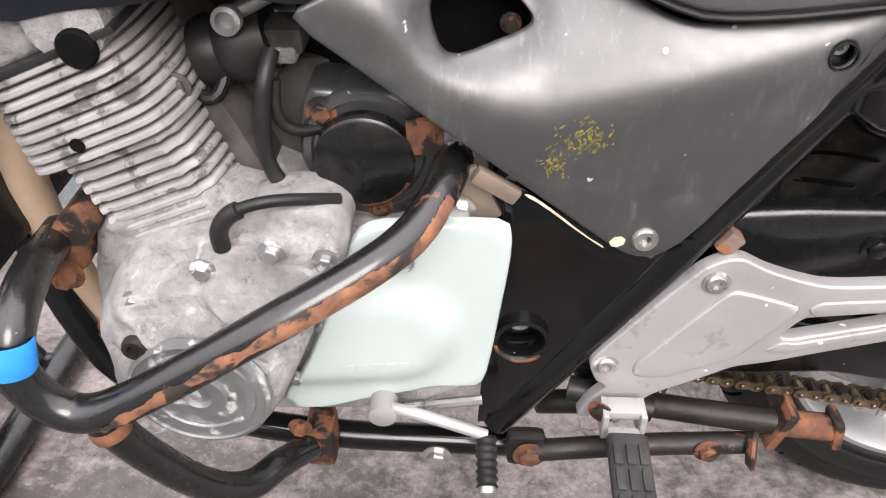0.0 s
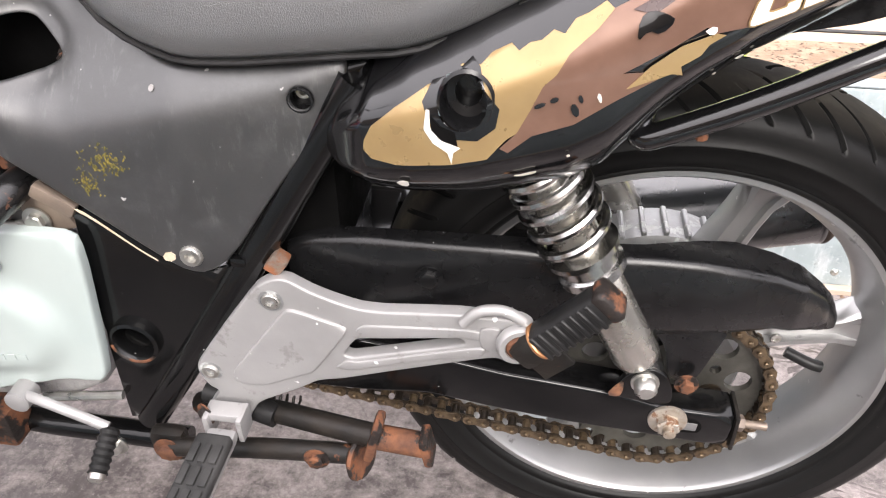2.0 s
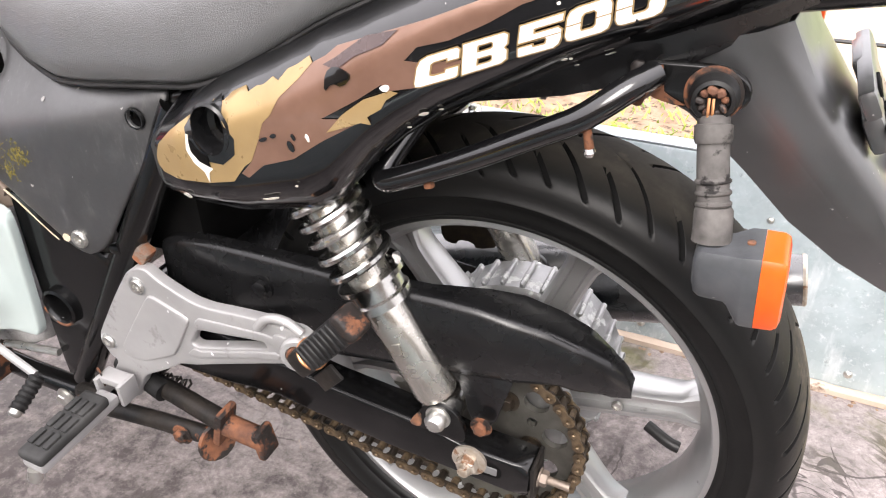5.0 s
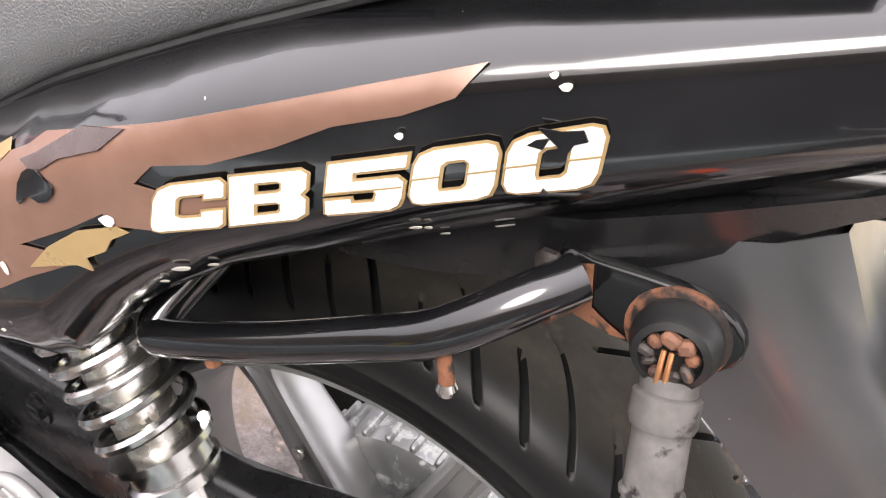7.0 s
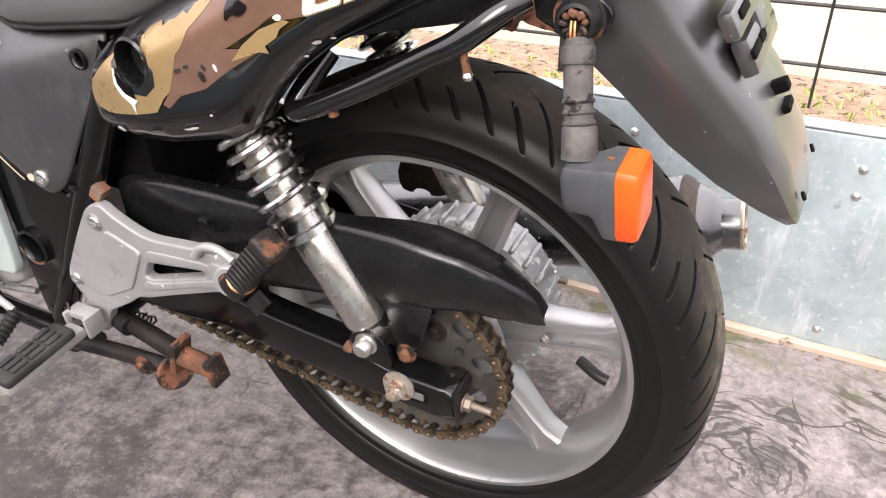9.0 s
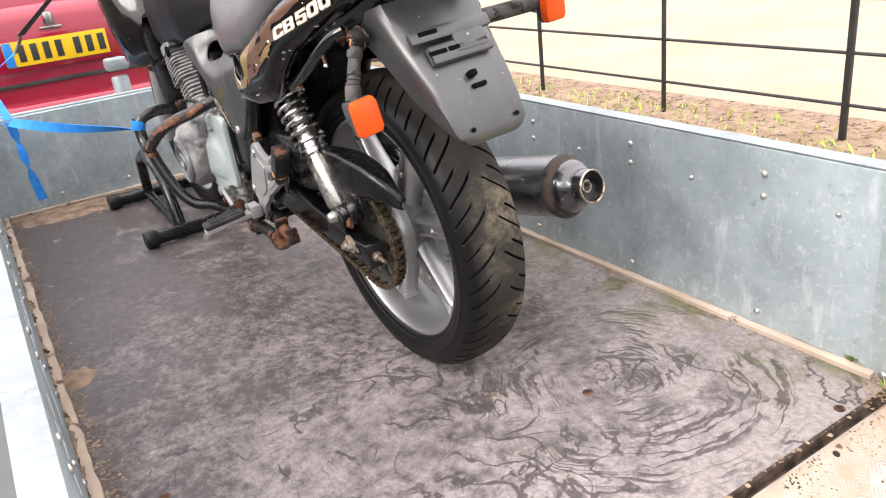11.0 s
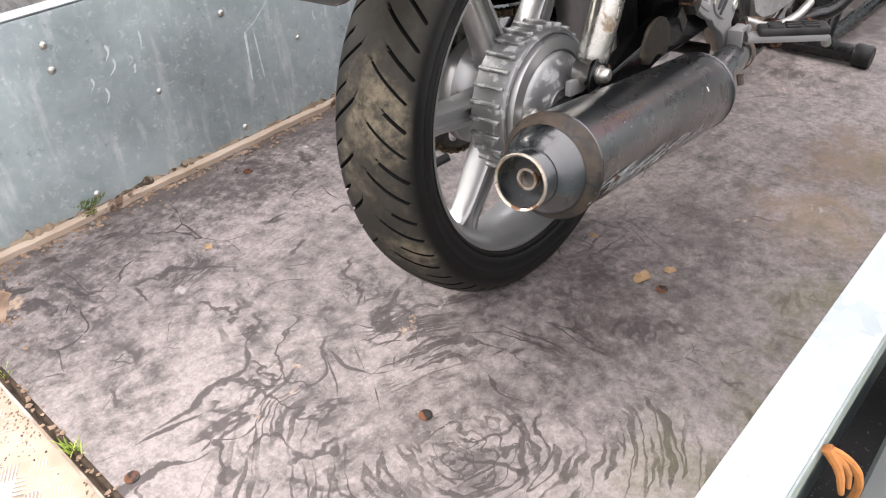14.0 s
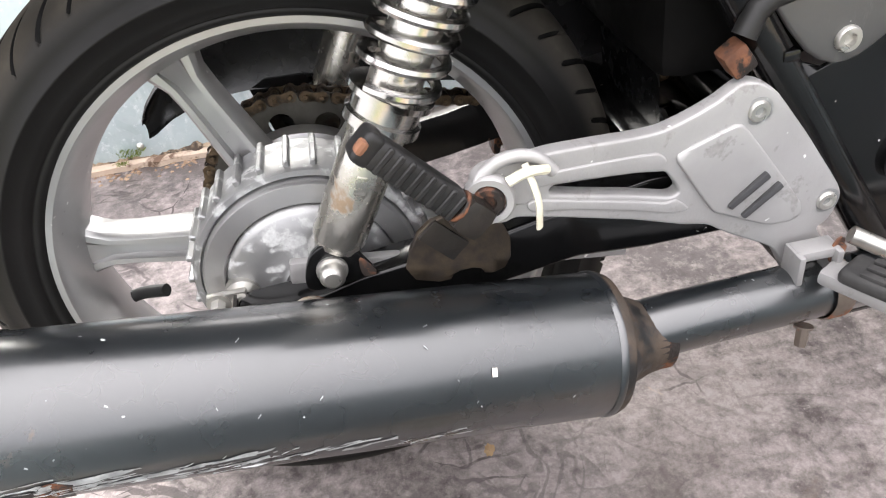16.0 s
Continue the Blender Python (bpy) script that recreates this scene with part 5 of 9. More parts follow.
# -- engine --
case_out = [(-0.905, 0.400), (-0.880, 0.485), (-0.790, 0.515), (-0.730, 0.490), (-0.690, 0.455), (-0.560, 0.450), (-0.550, 0.330), (-0.590, 0.265), (-0.700, 0.245), (-0.860, 0.250), (-0.905, 0.320)]
engine = part("engine", sheet(case_out, -0.150, 0.300, (), 0.03, 0.012), M["casting"], bike, "corroded grey alloy twin-cylinder engine")
COVER_L = [(-0.767, 0.486), (-0.737, 0.505), (-0.707, 0.512), (-0.680, 0.501), (-0.668, 0.484), (-0.677, 0.449), (-0.705, 0.390), (-0.726, 0.348), (-0.740, 0.318), (-0.765, 0.288), (-0.800, 0.270), (-0.835, 0.267), (-0.866, 0.277), (-0.882, 0.306), (-0.886, 0.338), (-0.878, 0.368), (-0.888, 0.404), (-0.868, 0.437), (-0.852, 0.459), (-0.825, 0.474), (-0.793, 0.480)]


def step(d, at, soft):
    return 1 / (1 + math.exp(max(-30, min(30, (d - at) / soft))))


BOSS = ((-0.783, 0.462), (-0.727, 0.481), (-0.686, 0.474), (-0.845, 0.428), (-0.866, 0.395), (-0.712, 0.410), (-0.750, 0.320), (-0.870, 0.318))


def cover_y(x, z):
    d = math.hypot(x + 0.799, z - 0.355)
    y = -0.170 - 0.030 * step(d, 0.098, 0.004) - 0.014 * step(d, 0.070, 0.003)
    # a raised shoulder towards the clutch arm, and ribs that run down from it
    y -= 0.016 * step(math.hypot((x + 0.730) / 1.5, z - 0.452), 0.036, 0.003)
    y -= 0.008 * step(abs((x + 0.765) * 0.85 + (z - 0.44) * 0.5), 0.007, 0.0015) * step(abs(z - 0.445), 0.05, 0.004)
    y -= 0.007 * step(abs((x + 0.835) * 0.6 + (z - 0.41) * 0.8), 0.006, 0.0015) * step(abs(x + 0.835), 0.035, 0.004)
    for bx, bz in BOSS:
        y = min(y, -0.171 - 0.020 * step(math.hypot(x - bx, z - bz), 0.0125, 0.0016))
    return y + 0.0016 * noise.noise(Vector((x * 70, z * 70, 0.3))) + 0.0010 * noise.noise(Vector((x * 190, z * 190, 2.3)))


cov = part("generator_cover", sheet(COVER_L, cover_y, 0.05, (), 0.0048, 0.008, 2), M["casting"], bike, "flaking alloy generator cover")
part("cover_cap", lathe([(0.060, 0.0), (0.060, 0.006), (0.056, 0.008), (0.055, 0.0055), (0.048, 0.0055), (0.047, 0.0075), (0.040, 0.0075), (0.039, 0.0055), (0.024, 0.0055), (0.023, 0.010), (0.012, 0.010), (0.010, 0.005), (0.0, 0.005)], (-0.799, -0.2155, 0.352), (0, -1, 0), 48), M["drum"], cov, "round inspection cap")
part("socket_screw", capbolt((-0.842, -0.214, 0.402), 0.011, 0.008), M["rust_dark"], cov, "dark socket screw")
for x, z in BOSS:
    part("cover_bolt", hexbolt((x, -0.190, z), 0.0070, 0.0080), M["drum"], cov)
part("case_bolt", hexbolt((-0.880, -0.178, 0.385), 0.008, 0.012), M["rust"], engine, "rusty case bolt")
MINT = [(-0.680, 0.440), (-0.672, 0.468), (-0.660, 0.484), (-0.640, 0.489), (-0.580, 0.491), (-0.545, 0.490), (-0.541, 0.470), (-0.547, 0.410), (-0.556, 0.330), (-0.562, 0.309), (-0.580, 0.306), (-0.606, 0.306), (-0.635, 0.296), (-0.671, 0.286), (-0.708, 0.272), (-0.742, 0.271), (-0.750, 0.284), (-0.722, 0.332), (-0.696, 0.396)]


def mint_y(x, z):
    # a broad raised tongue, rounded at its rear end
    cx = min(x, -0.640)
    d = math.hypot(x - cx, z - (0.372 + 0.10 * (x + 0.64)))
    y = -0.166 - 0.012 / (1 + math.exp((d - 0.050) / 0.005))
    return y + 0.0015 * max(0, (z - 0.47) / 0.03) ** 2


mint = part("sprocket_cover", sheet(MINT, mint_y, 0.012, (), 0.008, 0.0035, 1), M["mint"], bike, "pale green painted sprocket cover")
part("cover_emblem", join(*[film_patch([(x, 0.338 + 0.1 * (x + 0.68)), (x + 0.008, 0.3388 + 0.1 * (x + 0.68)), (x + 0.008, 0.346 + 0.1 * (x + 0.68)), (x, 0.3452 + 0.1 * (x + 0.68))], mint_y, 0.0010) for x in (-0.682, -0.670, -0.658, -0.646, -0.634)]), M["mint"], mint)
for x, z in ((-0.628, 0.455), (-0.700, 0.385), (-0.730, 0.318)):
    part("cover_bolt", hexbolt((x, -0.168, z), 0.006, 0.007), M["drum"], mint)

# finned cylinders, leaning forward
tilt = radians(21.7)
up = Vector((-math.sin(tilt), 0, math.cos(tilt)))
ahead = Vector((-math.cos(tilt), 0, -math.sin(tilt)))
base = Vector((-0.822, 0, 0.472))
frot = Matrix((-ahead, Vector((0, 1, 0)), up)).transposed()


def fin_outline(L, W, wave):
    pts = []
    for k in range(48):
        a = k * math.tau / 48
        c, s = math.cos(a), math.sin(a)
        rx = L / 2 * (abs(c) ** 0.35 if c else 0) * (1 if c > 0 else -1)
        ry = W / 2 * (abs(s) ** 0.35 if s else 0) * (1 if s > 0 else -1)
        pts.append((rx, ry + wave * math.sin(rx * 520) * (1 if s > 0 else -1)))
    return pts


def fin(center, L, W, th, wave=0.0):
    bm = bmesh.new()
    o = fin_outline(L, W, wave)
    rows = []
    for h, k in ((-th / 2, 0.985), (-th / 4, 1.0), (th / 4, 1.0), (th / 2, 0.985)):
        rows.append([bm.verts.new(center + frot @ Vector((x * k, y * k, h))) for x, y in o])
    for a, b in zip(rows, rows[1:]):
        for k in range(len(o)):
            bm.faces.new((a[k - 1], a[k], b[k], b[k - 1]))
    bm.faces.new(rows[0])
    bm.faces.new(rows[-1])
    return bm


# dark cores of barrel and head paint the shade between the fins
barrel = part("cylinder_barrel", box(base + up * 0.040, (0.092, 0.262, 0.09), 0.02, frot), M["grime_shade"], bike, "finned alloy cylinder barrel")
for k in range(8):
    part("fin", fin(base + up * (0.000 + 0.0104 * k) - ahead * 0.003, 0.124, 0.304, 0.0068, 0.0025), M["fin"], barrel)
head = part("cylinder_head", box(base + up * 0.113 + ahead * 0.004, (0.094, 0.270, 0.085), 0.02, frot), M["grime_shade"], bike, "finned alloy cylinder head")
for k in range(9):
    part("fin", fin(base + up * (0.0815 + 0.0088 * k) + ahead * (0.004 - 0.0004 * k), 0.150 - 0.003 * k, 0.322, 0.0064), M["fin"], head)
for x in (-0.866,):
    # dark disc paints the shade in the stud hole
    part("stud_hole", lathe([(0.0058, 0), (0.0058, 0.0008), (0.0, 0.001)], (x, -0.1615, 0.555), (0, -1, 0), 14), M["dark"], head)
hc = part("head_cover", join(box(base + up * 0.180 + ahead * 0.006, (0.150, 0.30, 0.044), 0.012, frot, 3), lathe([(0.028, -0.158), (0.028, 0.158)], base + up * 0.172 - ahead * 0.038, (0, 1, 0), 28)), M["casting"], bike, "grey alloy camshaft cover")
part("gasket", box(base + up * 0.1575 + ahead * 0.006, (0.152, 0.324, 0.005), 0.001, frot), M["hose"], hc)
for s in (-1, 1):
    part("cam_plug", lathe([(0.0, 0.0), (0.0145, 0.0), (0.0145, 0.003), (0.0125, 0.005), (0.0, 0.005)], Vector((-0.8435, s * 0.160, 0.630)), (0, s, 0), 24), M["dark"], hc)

# intake, carburettors, hoses
for s in (-1, 1):
    boot = part("intake_boot", lathe([(0.028, 0), (0.030, 0.01), (0.026, 0.02), (0.031, 0.03), (0.031, 0.04), (0.026, 0.06)], (-0.790, s * 0.075, 0.590), (0.9, 0, 0.25), 24), M["hose"], engine, "black rubber intake boot")
    carb = part("carburettor", join(box((-0.732, s * 0.070, 0.606), (0.052, 0.040, 0.022), 0.006), lathe([(0.040, 0), (0.043, 0.006), (0.036, 0.030), (0.020, 0.034)], (-0.805, s * 0.030, 0.592), (0.05, s, 0.10), 28), sheet([(-0.757, 0.606), (-0.747, 0.612), (-0.709, 0.610), (-0.714, 0.591), (-0.728, 0.586), (-0.733, 0.566), (-0.746, 0.566), (-0.748, 0.586)], s * 0.090, 0.020, (), 0.012, 0.004, 1, s)), M["grime_shade"], bike, "grimy alloy carburettor")
    part("carb_screw", capbolt((-0.7405, s * 0.090, 0.571), 0.0065, 0.004, (0, s, 0)), M["steel"], carb)
    part("carb_body", box((-0.732, s * 0.078, 0.596), (0.040, 0.030, 0.014), 0.004), M["casting"], carb)
part("fuel_tap", join(lathe([(0.0075, 0), (0.011, 0.001), (0.011, 0.010), (0.0075, 0.011), (0.007, 0.003), (0, 0.003)], (-0.757, -0.098, 0.628), (0, -1, 0.1), 20), tube([(-0.757, -0.09, 0.628), (-0.73, -0.08, 0.64)], 0.007, 10, 0)), M["drum"], engine, "brass-grey fuel tap")
part("head_bolt", hexbolt((-0.800, -0.118, 0.582), 0.008, 0.006), M["grime_shade"], engine)
part("plug_lead", tube([(-0.800, -0.10, 0.575), (-0.775, -0.105, 0.560), (-0.765, -0.08, 0.60)], 0.005, 8), M["hose"], engine)
part("coolant_hose", tube([(-0.727, -0.105, 0.606), (-0.732, -0.125, 0.588), (-0.738, -0.125, 0.545), (-0.737, -0.125, 0.514), (-0.722, -0.127, 0.493), (-0.703, -0.130, 0.480), (-0.687, -0.132, 0.460), (-0.682, -0.134, 0.430)], 0.0066, 12), M["hose"], engine)
part("breather_hose", tube([(-0.767, -0.182, 0.484), (-0.766, -0.184, 0.498), (-0.756, -0.183, 0.511), (-0.740, -0.180, 0.517), (-0.722, -0.176, 0.519), (-0.700, -0.165, 0.513), (-0.68, -0.145, 0.500)], 0.0050, 12), M["hose"], engine)
part("hose_elbow", tube([(-0.767, -0.182, 0.478), (-0.767, -0.184, 0.496), (-0.757, -0.184, 0.510), (-0.748, -0.183, 0.5145)], 0.0072, 12), M["hose"], engine)
part("vacuum_hose", tube([(-0.726, -0.112, 0.586), (-0.728, -0.115, 0.570), (-0.726, -0.115, 0.551), (-0.714, -0.113, 0.542), (-0.698, -0.104, 0.540)], 0.0050, 10), M["hose"], engine)
part("inlet_duct", join(box((-0.775, -0.060, 0.500), (0.055, 0.09, 0.12), 0.015, frot), box((-0.735, -0.03, 0.53), (0.09, 0.05, 0.10), 0.015)), M["grime_shade"], engine)
cap = part("starter_housing", join(lathe([(0.056, -0.04), (0.056, 0.0), (0.053, 0.004), (0.047, 0.004), (0.045, 0.0)], (-0.659, -0.103, 0.520), (0, -1, 0), 40), sheet([(-0.709, 0.570), (-0.696, 0.574), (-0.658, 0.566), (-0.618, 0.538), (-0.614, 0.480), (-0.632, 0.448), (-0.706, 0.456), (-0.717, 0.529)], -0.100, 0.05, (), 0.02, 0.006, 1)), M["grey_plastic"], bike, "round black housing with a flat cap")
part("housing_cap", lathe([(0.0405, 0.0), (0.0405, 0.014), (0.038, 0.016), (0.0035, 0.016), (0.003, 0.0185), (0.0, 0.0185)], (-0.6605, -0.110, 0.5200), (0, -1, 0), 44), M["satin_black"], cap, "flat black cap with a rusty rim")
part("rim_rust", loft([[(-0.6605 + r * math.cos(a), -y, 0.5200 + r * math.sin(a)) for a in np.linspace(radians(200), radians(335), 22)] for r, y in ((0.0372, 0.1262), (0.0392, 0.1256), (0.0408, 0.1235), (0.0408, 0.1160))], False, False), M["rust"], cap, "rust along the lower rim")
part("housing_bolt", hexbolt((-0.695, -0.102, 0.5545), 0.0085, 0.008), M["rust"], cap)
part("housing_bolt", hexbolt((-0.652, -0.108, 0.470), 0.0075, 0.008), M["rust"], cap)
part("mount_plate", box((-0.612, -0.118, 0.542), (0.030, 0.006, 0.032), 0.002), M["rust"], cap, "rusty steel mounting plate")

# exhaust headers in front, and pipes below
for s in (-1, 1):
    part("header_pipe", tube([(-0.900, s * 0.065, 0.585), (-0.965, s * 0.065, 0.55), (-0.985, s * 0.07, 0.45), (-0.955, s * 0.06, 0.26), (-0.88, s * 0.05, 0.19), (-0.70, 0.05 + s * 0.03, 0.178), (-0.56, 0.12, 0.20)], 0.0185, 18), M["header"], engine, "heat-tanned exhaust header")
part("radiator", box((-1.030, 0, 0.56), (0.040, 0.34, 0.30), 0.01, Matrix.Rotation(radians(-12), 3, 'Y')), M["satin_black"], bike, "black radiator core")

# -- crash bars --
for s in (-1, 1):
    cb = part("crash_bar", join(
        tube([(-0.588, s * 0.118, 0.522), (-0.590, s * 0.138, 0.528), (-0.598, s * 0.168, 0.522), (-0.616, s * 0.202, 0.508), (-0.651, s * 0.232, 0.496), (-0.723, s * 0.265, 0.468), (-0.788, s * 0.279, 0.431), (-0.850, s * 0.286, 0.398), (-0.880, s * 0.286, 0.412), (-0.893, s * 0.286, 0.446), (-0.888, s * 0.275, 0.478), (-0.897, s * 0.220, 0.485), (-0.910, s * 0.165, 0.468)], 0.0148, 18, 3),
        tube([(-0.848, s * 0.284, 0.402), (-0.831, s * 0.277, 0.350), (-0.800, s * 0.258, 0.276), (-0.772, s * 0.232, 0.236), (-0.752, s * 0.200, 0.232), (-0.733, s * 0.160, 0.205)], 0.0142, 18, 3)), M["bar_black"], bike, "black tubular crash bar bitten by rust")
    part("clamp", join(box((-0.724, s * 0.138, 0.196), (0.030, 0.040, 0.052), 0.006), hexbolt((-0.740, s * 0.156, 0.232), 0.008, 0.008, (0, s, 0))), M["rust"], cb, "rusty clamp")
    part("clamp", join(box((-0.910, s * 0.150, 0.455), (0.040, 0.040, 0.034), 0.008), lathe([(0.015, 0), (0.015, 0.05)], (-0.89, s * 0.12, 0.48), (0, s, 0), 16), hexbolt((-0.905, s * 0.172, 0.440), 0.010, 0.012, (0, s, 0))), M["rust"], cb, "rusty front clamp")
    part("weld_rust", lathe([(0.0150, -0.005), (0.0158, -0.002), (0.0158, 0.003), (0.0150, 0.006)], (-0.842, s * 0.2825, 0.384), (0.25, s * 0.1, -1), 20, False, False), M["rust"], cb, "rusted weld")
    line = chaikin([(-0.600, s * 0.172, 0.521), (-0.616, s * 0.202, 0.508), (-0.651, s * 0.232, 0.496), (-0.723, s * 0.265, 0.468), (-0.788, s * 0.279, 0.431), (-0.840, s * 0.285, 0.402)], 4, False)
    rng = random.Random(3)
    rows = []
    for i, c in enumerate(line):
        d = (line[min(i + 1, len(line) - 1)] - line[max(i - 1, 0)]).normalized()
        out = Vector((0, s, 0))
        out = (out - d * out.dot(d)).normalized()
        low = out.cross(d)
        low = low if low.z < 0 else -low
        f = i / (len(line) - 1)
        wide = 0.50 * math.sin(math.pi * min(1.0, 0.06 + f * 0.94)) ** 0.4 * (1 if f < 0.55 else 0.75 + 0.25 * math.sin(f * 60)) + rng.uniform(-0.05, 0.05)
        mid = 0.14 + 0.10 * math.sin(f * 7) + rng.uniform(-0.04, 0.04)
        rows.append([c + (out * math.cos(a) + low * math.sin(a)) * 0.01512 for a in (mid - wide, mid - wide / 2, mid, mid + wide / 2, mid + wide)])
    part("scrape_stripe", loft(rows, False, False), M["rust_bright"], cb, "long stripe rubbed down to rust")
    part("upper_tab", box((-0.578, s * 0.140, 0.500), (0.040, 0.008, 0.052), 0.004, Matrix.Rotation(radians(-25), 3, 'Y')), M["heat_steel"], cb)
    part("tab_bolt", hexbolt((-0.584, s * 0.146, 0.492), 0.009, 0.008, (0, s, 0)), M["steel"], cb)
    part("tie_bar", box((-0.556, s * 0.152, 0.520), (0.040, 0.010, 0.014), 0.003, Matrix.Rotation(radians(32), 3, 'Y')), M["heat_steel"], cb)

# -- side panels --
PANEL = [(-0.698, 0.648), (-0.690, 0.660), (-0.627, 0.682), (-0.548, 0.706), (-0.532, 0.708), (-0.512, 0.692), (-0.485, 0.668), (-0.462, 0.653), (-0.440, 0.644), (-0.419, 0.642), (-0.377, 0.645), (-0.336, 0.650), (-0.299, 0.655), (-0.290, 0.652), (-0.300, 0.628), (-0.320, 0.593), (-0.363, 0.535), (-0.403, 0.475), (-0.426, 0.458), (-0.446, 0.458), (-0.464, 0.468), (-0.530, 0.517), (-0.594, 0.566), (-0.645, 0.607)]
PHOLE = [(-0.607, 0.648), (-0.604, 0.655), (-0.594, 0.659), (-0.574, 0.662), (-0.562, 0.6605), (-0.552, 0.653), (-0.536, 0.639), (-0.534, 0.634), (-0.538, 0.630), (-0.550, 0.625), (-0.575, 0.619), (-0.588, 0.617), (-0.598, 0.6215), (-0.604, 0.635)]


def panel_y(x, z):
    # a flat lower field, a crease, and an upper band that leans in under the seat
    line = curve1(x, [(-0.70, 0.690), (-0.635, 0.655), (-0.612, 0.622), (-0.592, 0.604), (-0.557, 0.590), (-0.526, 0.588), (-0.481, 0.599), (-0.438, 0.610), (-0.376, 0.625), (-0.336, 0.636), (-0.30, 0.650)])
    wide = curve1(x, [(-0.60, 0.006), (-0.50, 0.007), (-0.40, 0.005), (-0.30, 0.003)])
    t = (z - line) / wide
    soft = math.log1p(math.exp(max(-25, min(25, t)))) * wide
    y = curve1(x, [(-0.70, -0.158), (-0.55, -0.156), (-0.43, -0.160), (-0.33, -0.150), (-0.29, -0.142)]) + 0.78 * soft
    d = math.hypot((x + 0.571) / 0.046, (z - 0.641) / 0.033)
    return y + 0.008 / (1 + math.exp((d - 0.95) / 0.06))


for s in (-1, 1):
    fy = panel_y if s < 0 else (lambda x, z: -panel_y(x, z))
    pn = part("side_panel", sheet(PANEL, fy, 0.004, (crisp(PHOLE, 0.003), ellipse(-0.327, 0.626, 0.0088, 0.0095, 14)), 0.0065, 0.003, 1, s), M["panel"], bike, "scuffed black plastic side panel with an oval window")
    part("panel_screw", capbolt((-0.438, s * 0.158, 0.477), 0.0105, 0.006, (0, s, 0)), M["steel"], pn)
    part("screw_cup", lathe([(0.0088, 0.0015), (0.0100, 0.0015), (0.0096, -0.016), (0.0, -0.016)], (-0.327, s * 0.150, 0.626), (0, s, 0), 22, False, False), M["satin_black"], pn)
    part("cup_screw", capbolt((-0.327, s * 0.135, 0.629), 0.0068, 0.006, (0, s, 0)), M["steel"], pn)
    if s < 0:
        part("panel_chip", film_patch([(-0.536, 0.5165), (-0.520, 0.507), (-0.489, 0.482), (-0.470, 0.4685), (-0.4695, 0.4698), (-0.482, 0.4780), (-0.495, 0.4885), (-0.503, 0.4955), (-0.516, 0.5060), (-0.530, 0.5165)], fy, 0.0030, 1), M["cream_chip"], pn, "bare edge where the plastic is chipped")
        part("panel_chip", film_patch(ellipse(-0.459, 0.4735, 0.0065, 0.0050, 7, 0.4), fy, 0.0010), M["cream_chip"], pn)
        rng = random.Random(12)
        for k in range(170):
            # brushed flecks of yellow, dense in two small clouds
            cx, cz, sx, sz = ((-0.493, 0.564, 0.009, 0.007), (-0.516, 0.541, 0.005, 0.007))[k % 3 == 0]
            x, z = rng.gauss(cx, sx), rng.gauss(cz, sz)
            part("paint_fleck", film_patch(ellipse(x, z, rng.uniform(0.0005, 0.0022), rng.uniform(0.0003, 0.0007), 6, rng.uniform(0.4, 2.2)), fy, 0.0008), M["yellow_paint"], pn)
        part("paint_dot", film_patch(ellipse(-0.4455, 0.6268, 0.0026, 0.0021, 9, 0.5), fy, 0.0010), M["fin"], pn)
# battery and air box colour paints the shade behind frame and panels
part("battery_box", box((-0.385, 0, 0.560), (0.14, 0.22, 0.24), 0.02), M["dark"], bike, "battery box behind the frame, void shade in its colour")
part("inner_mudguard", loft([[(x, y, z + 0.012 * (1 - (y / 0.075) ** 2)) for y in np.linspace(-0.075, 0.075, 9)] for x, z in ((-0.335, 0.36), (-0.330, 0.46), (-0.300, 0.56), (-0.22, 0.635), (-0.10, 0.672), (0.04, 0.690), (0.16, 0.700))], False, False), M["satin_black"], bike, "black plastic inner mudguard")
part("tank_bolt", hexbolt((-0.548, -0.085, 0.622), 0.0055, 0.010), M["rust"], bike, "rusty bolt behind the panel window")
part("air_box", box((-0.590, 0, 0.620), (0.27, 0.10, 0.17), 0.03), M["dark"], bike, "air box, void shade in its colour")

# -- tail cowl --
Z_LOW = [(-0.316, 0.586), (-0.308, 0.574), (-0.297, 0.567), (-0.262, 0.565), (-0.195, 0.573), (-0.126, 0.586), (-0.103, 0.599), (-0.088, 0.616), (-0.068, 0.640), (-0.045, 0.660), (-0.015, 0.681), (0.067, 0.717), (0.121, 0.738), (0.21, 0.775), (0.36, 0.826)]
Z_HIGH = [(-0.316, 0.595), (-0.310, 0.614), (-0.297, 0.638), (-0.270, 0.662), (-0.240, 0.678), (-0.198, 0.698), (-0.157, 0.719), (-0.112, 0.744), (-0.062, 0.766), (0.008, 0.795), (0.08, 0.818), (0.20, 0.846), (0.36, 0.872)]
Y_MID = [(-0.316, -0.136), (-0.310, -0.150), (-0.297, -0.167), (-0.285, -0.177), (-0.274, -0.184), (-0.240, -0.193), (-0.210, -0.196), (-0.188, -0.196), (-0.10, -0.187), (-0.028, -0.175), (0.038, -0.155), (0.10, -0.134), (0.20, -0.106), (0.36, -0.070)]


def cowl_y(x, z):
    lo, hi = curve1(x, Z_LOW), curve1(x, Z_HIGH)
    t = (z - lo) / max(hi - lo, 1e-4)
    return curve1(x, Y_MID) + 0.055 * max(0.0, t - 0.62) ** 2 / 0.144 + 0.022 * max(0.0, 0.30 - t) ** 2 / 0.09


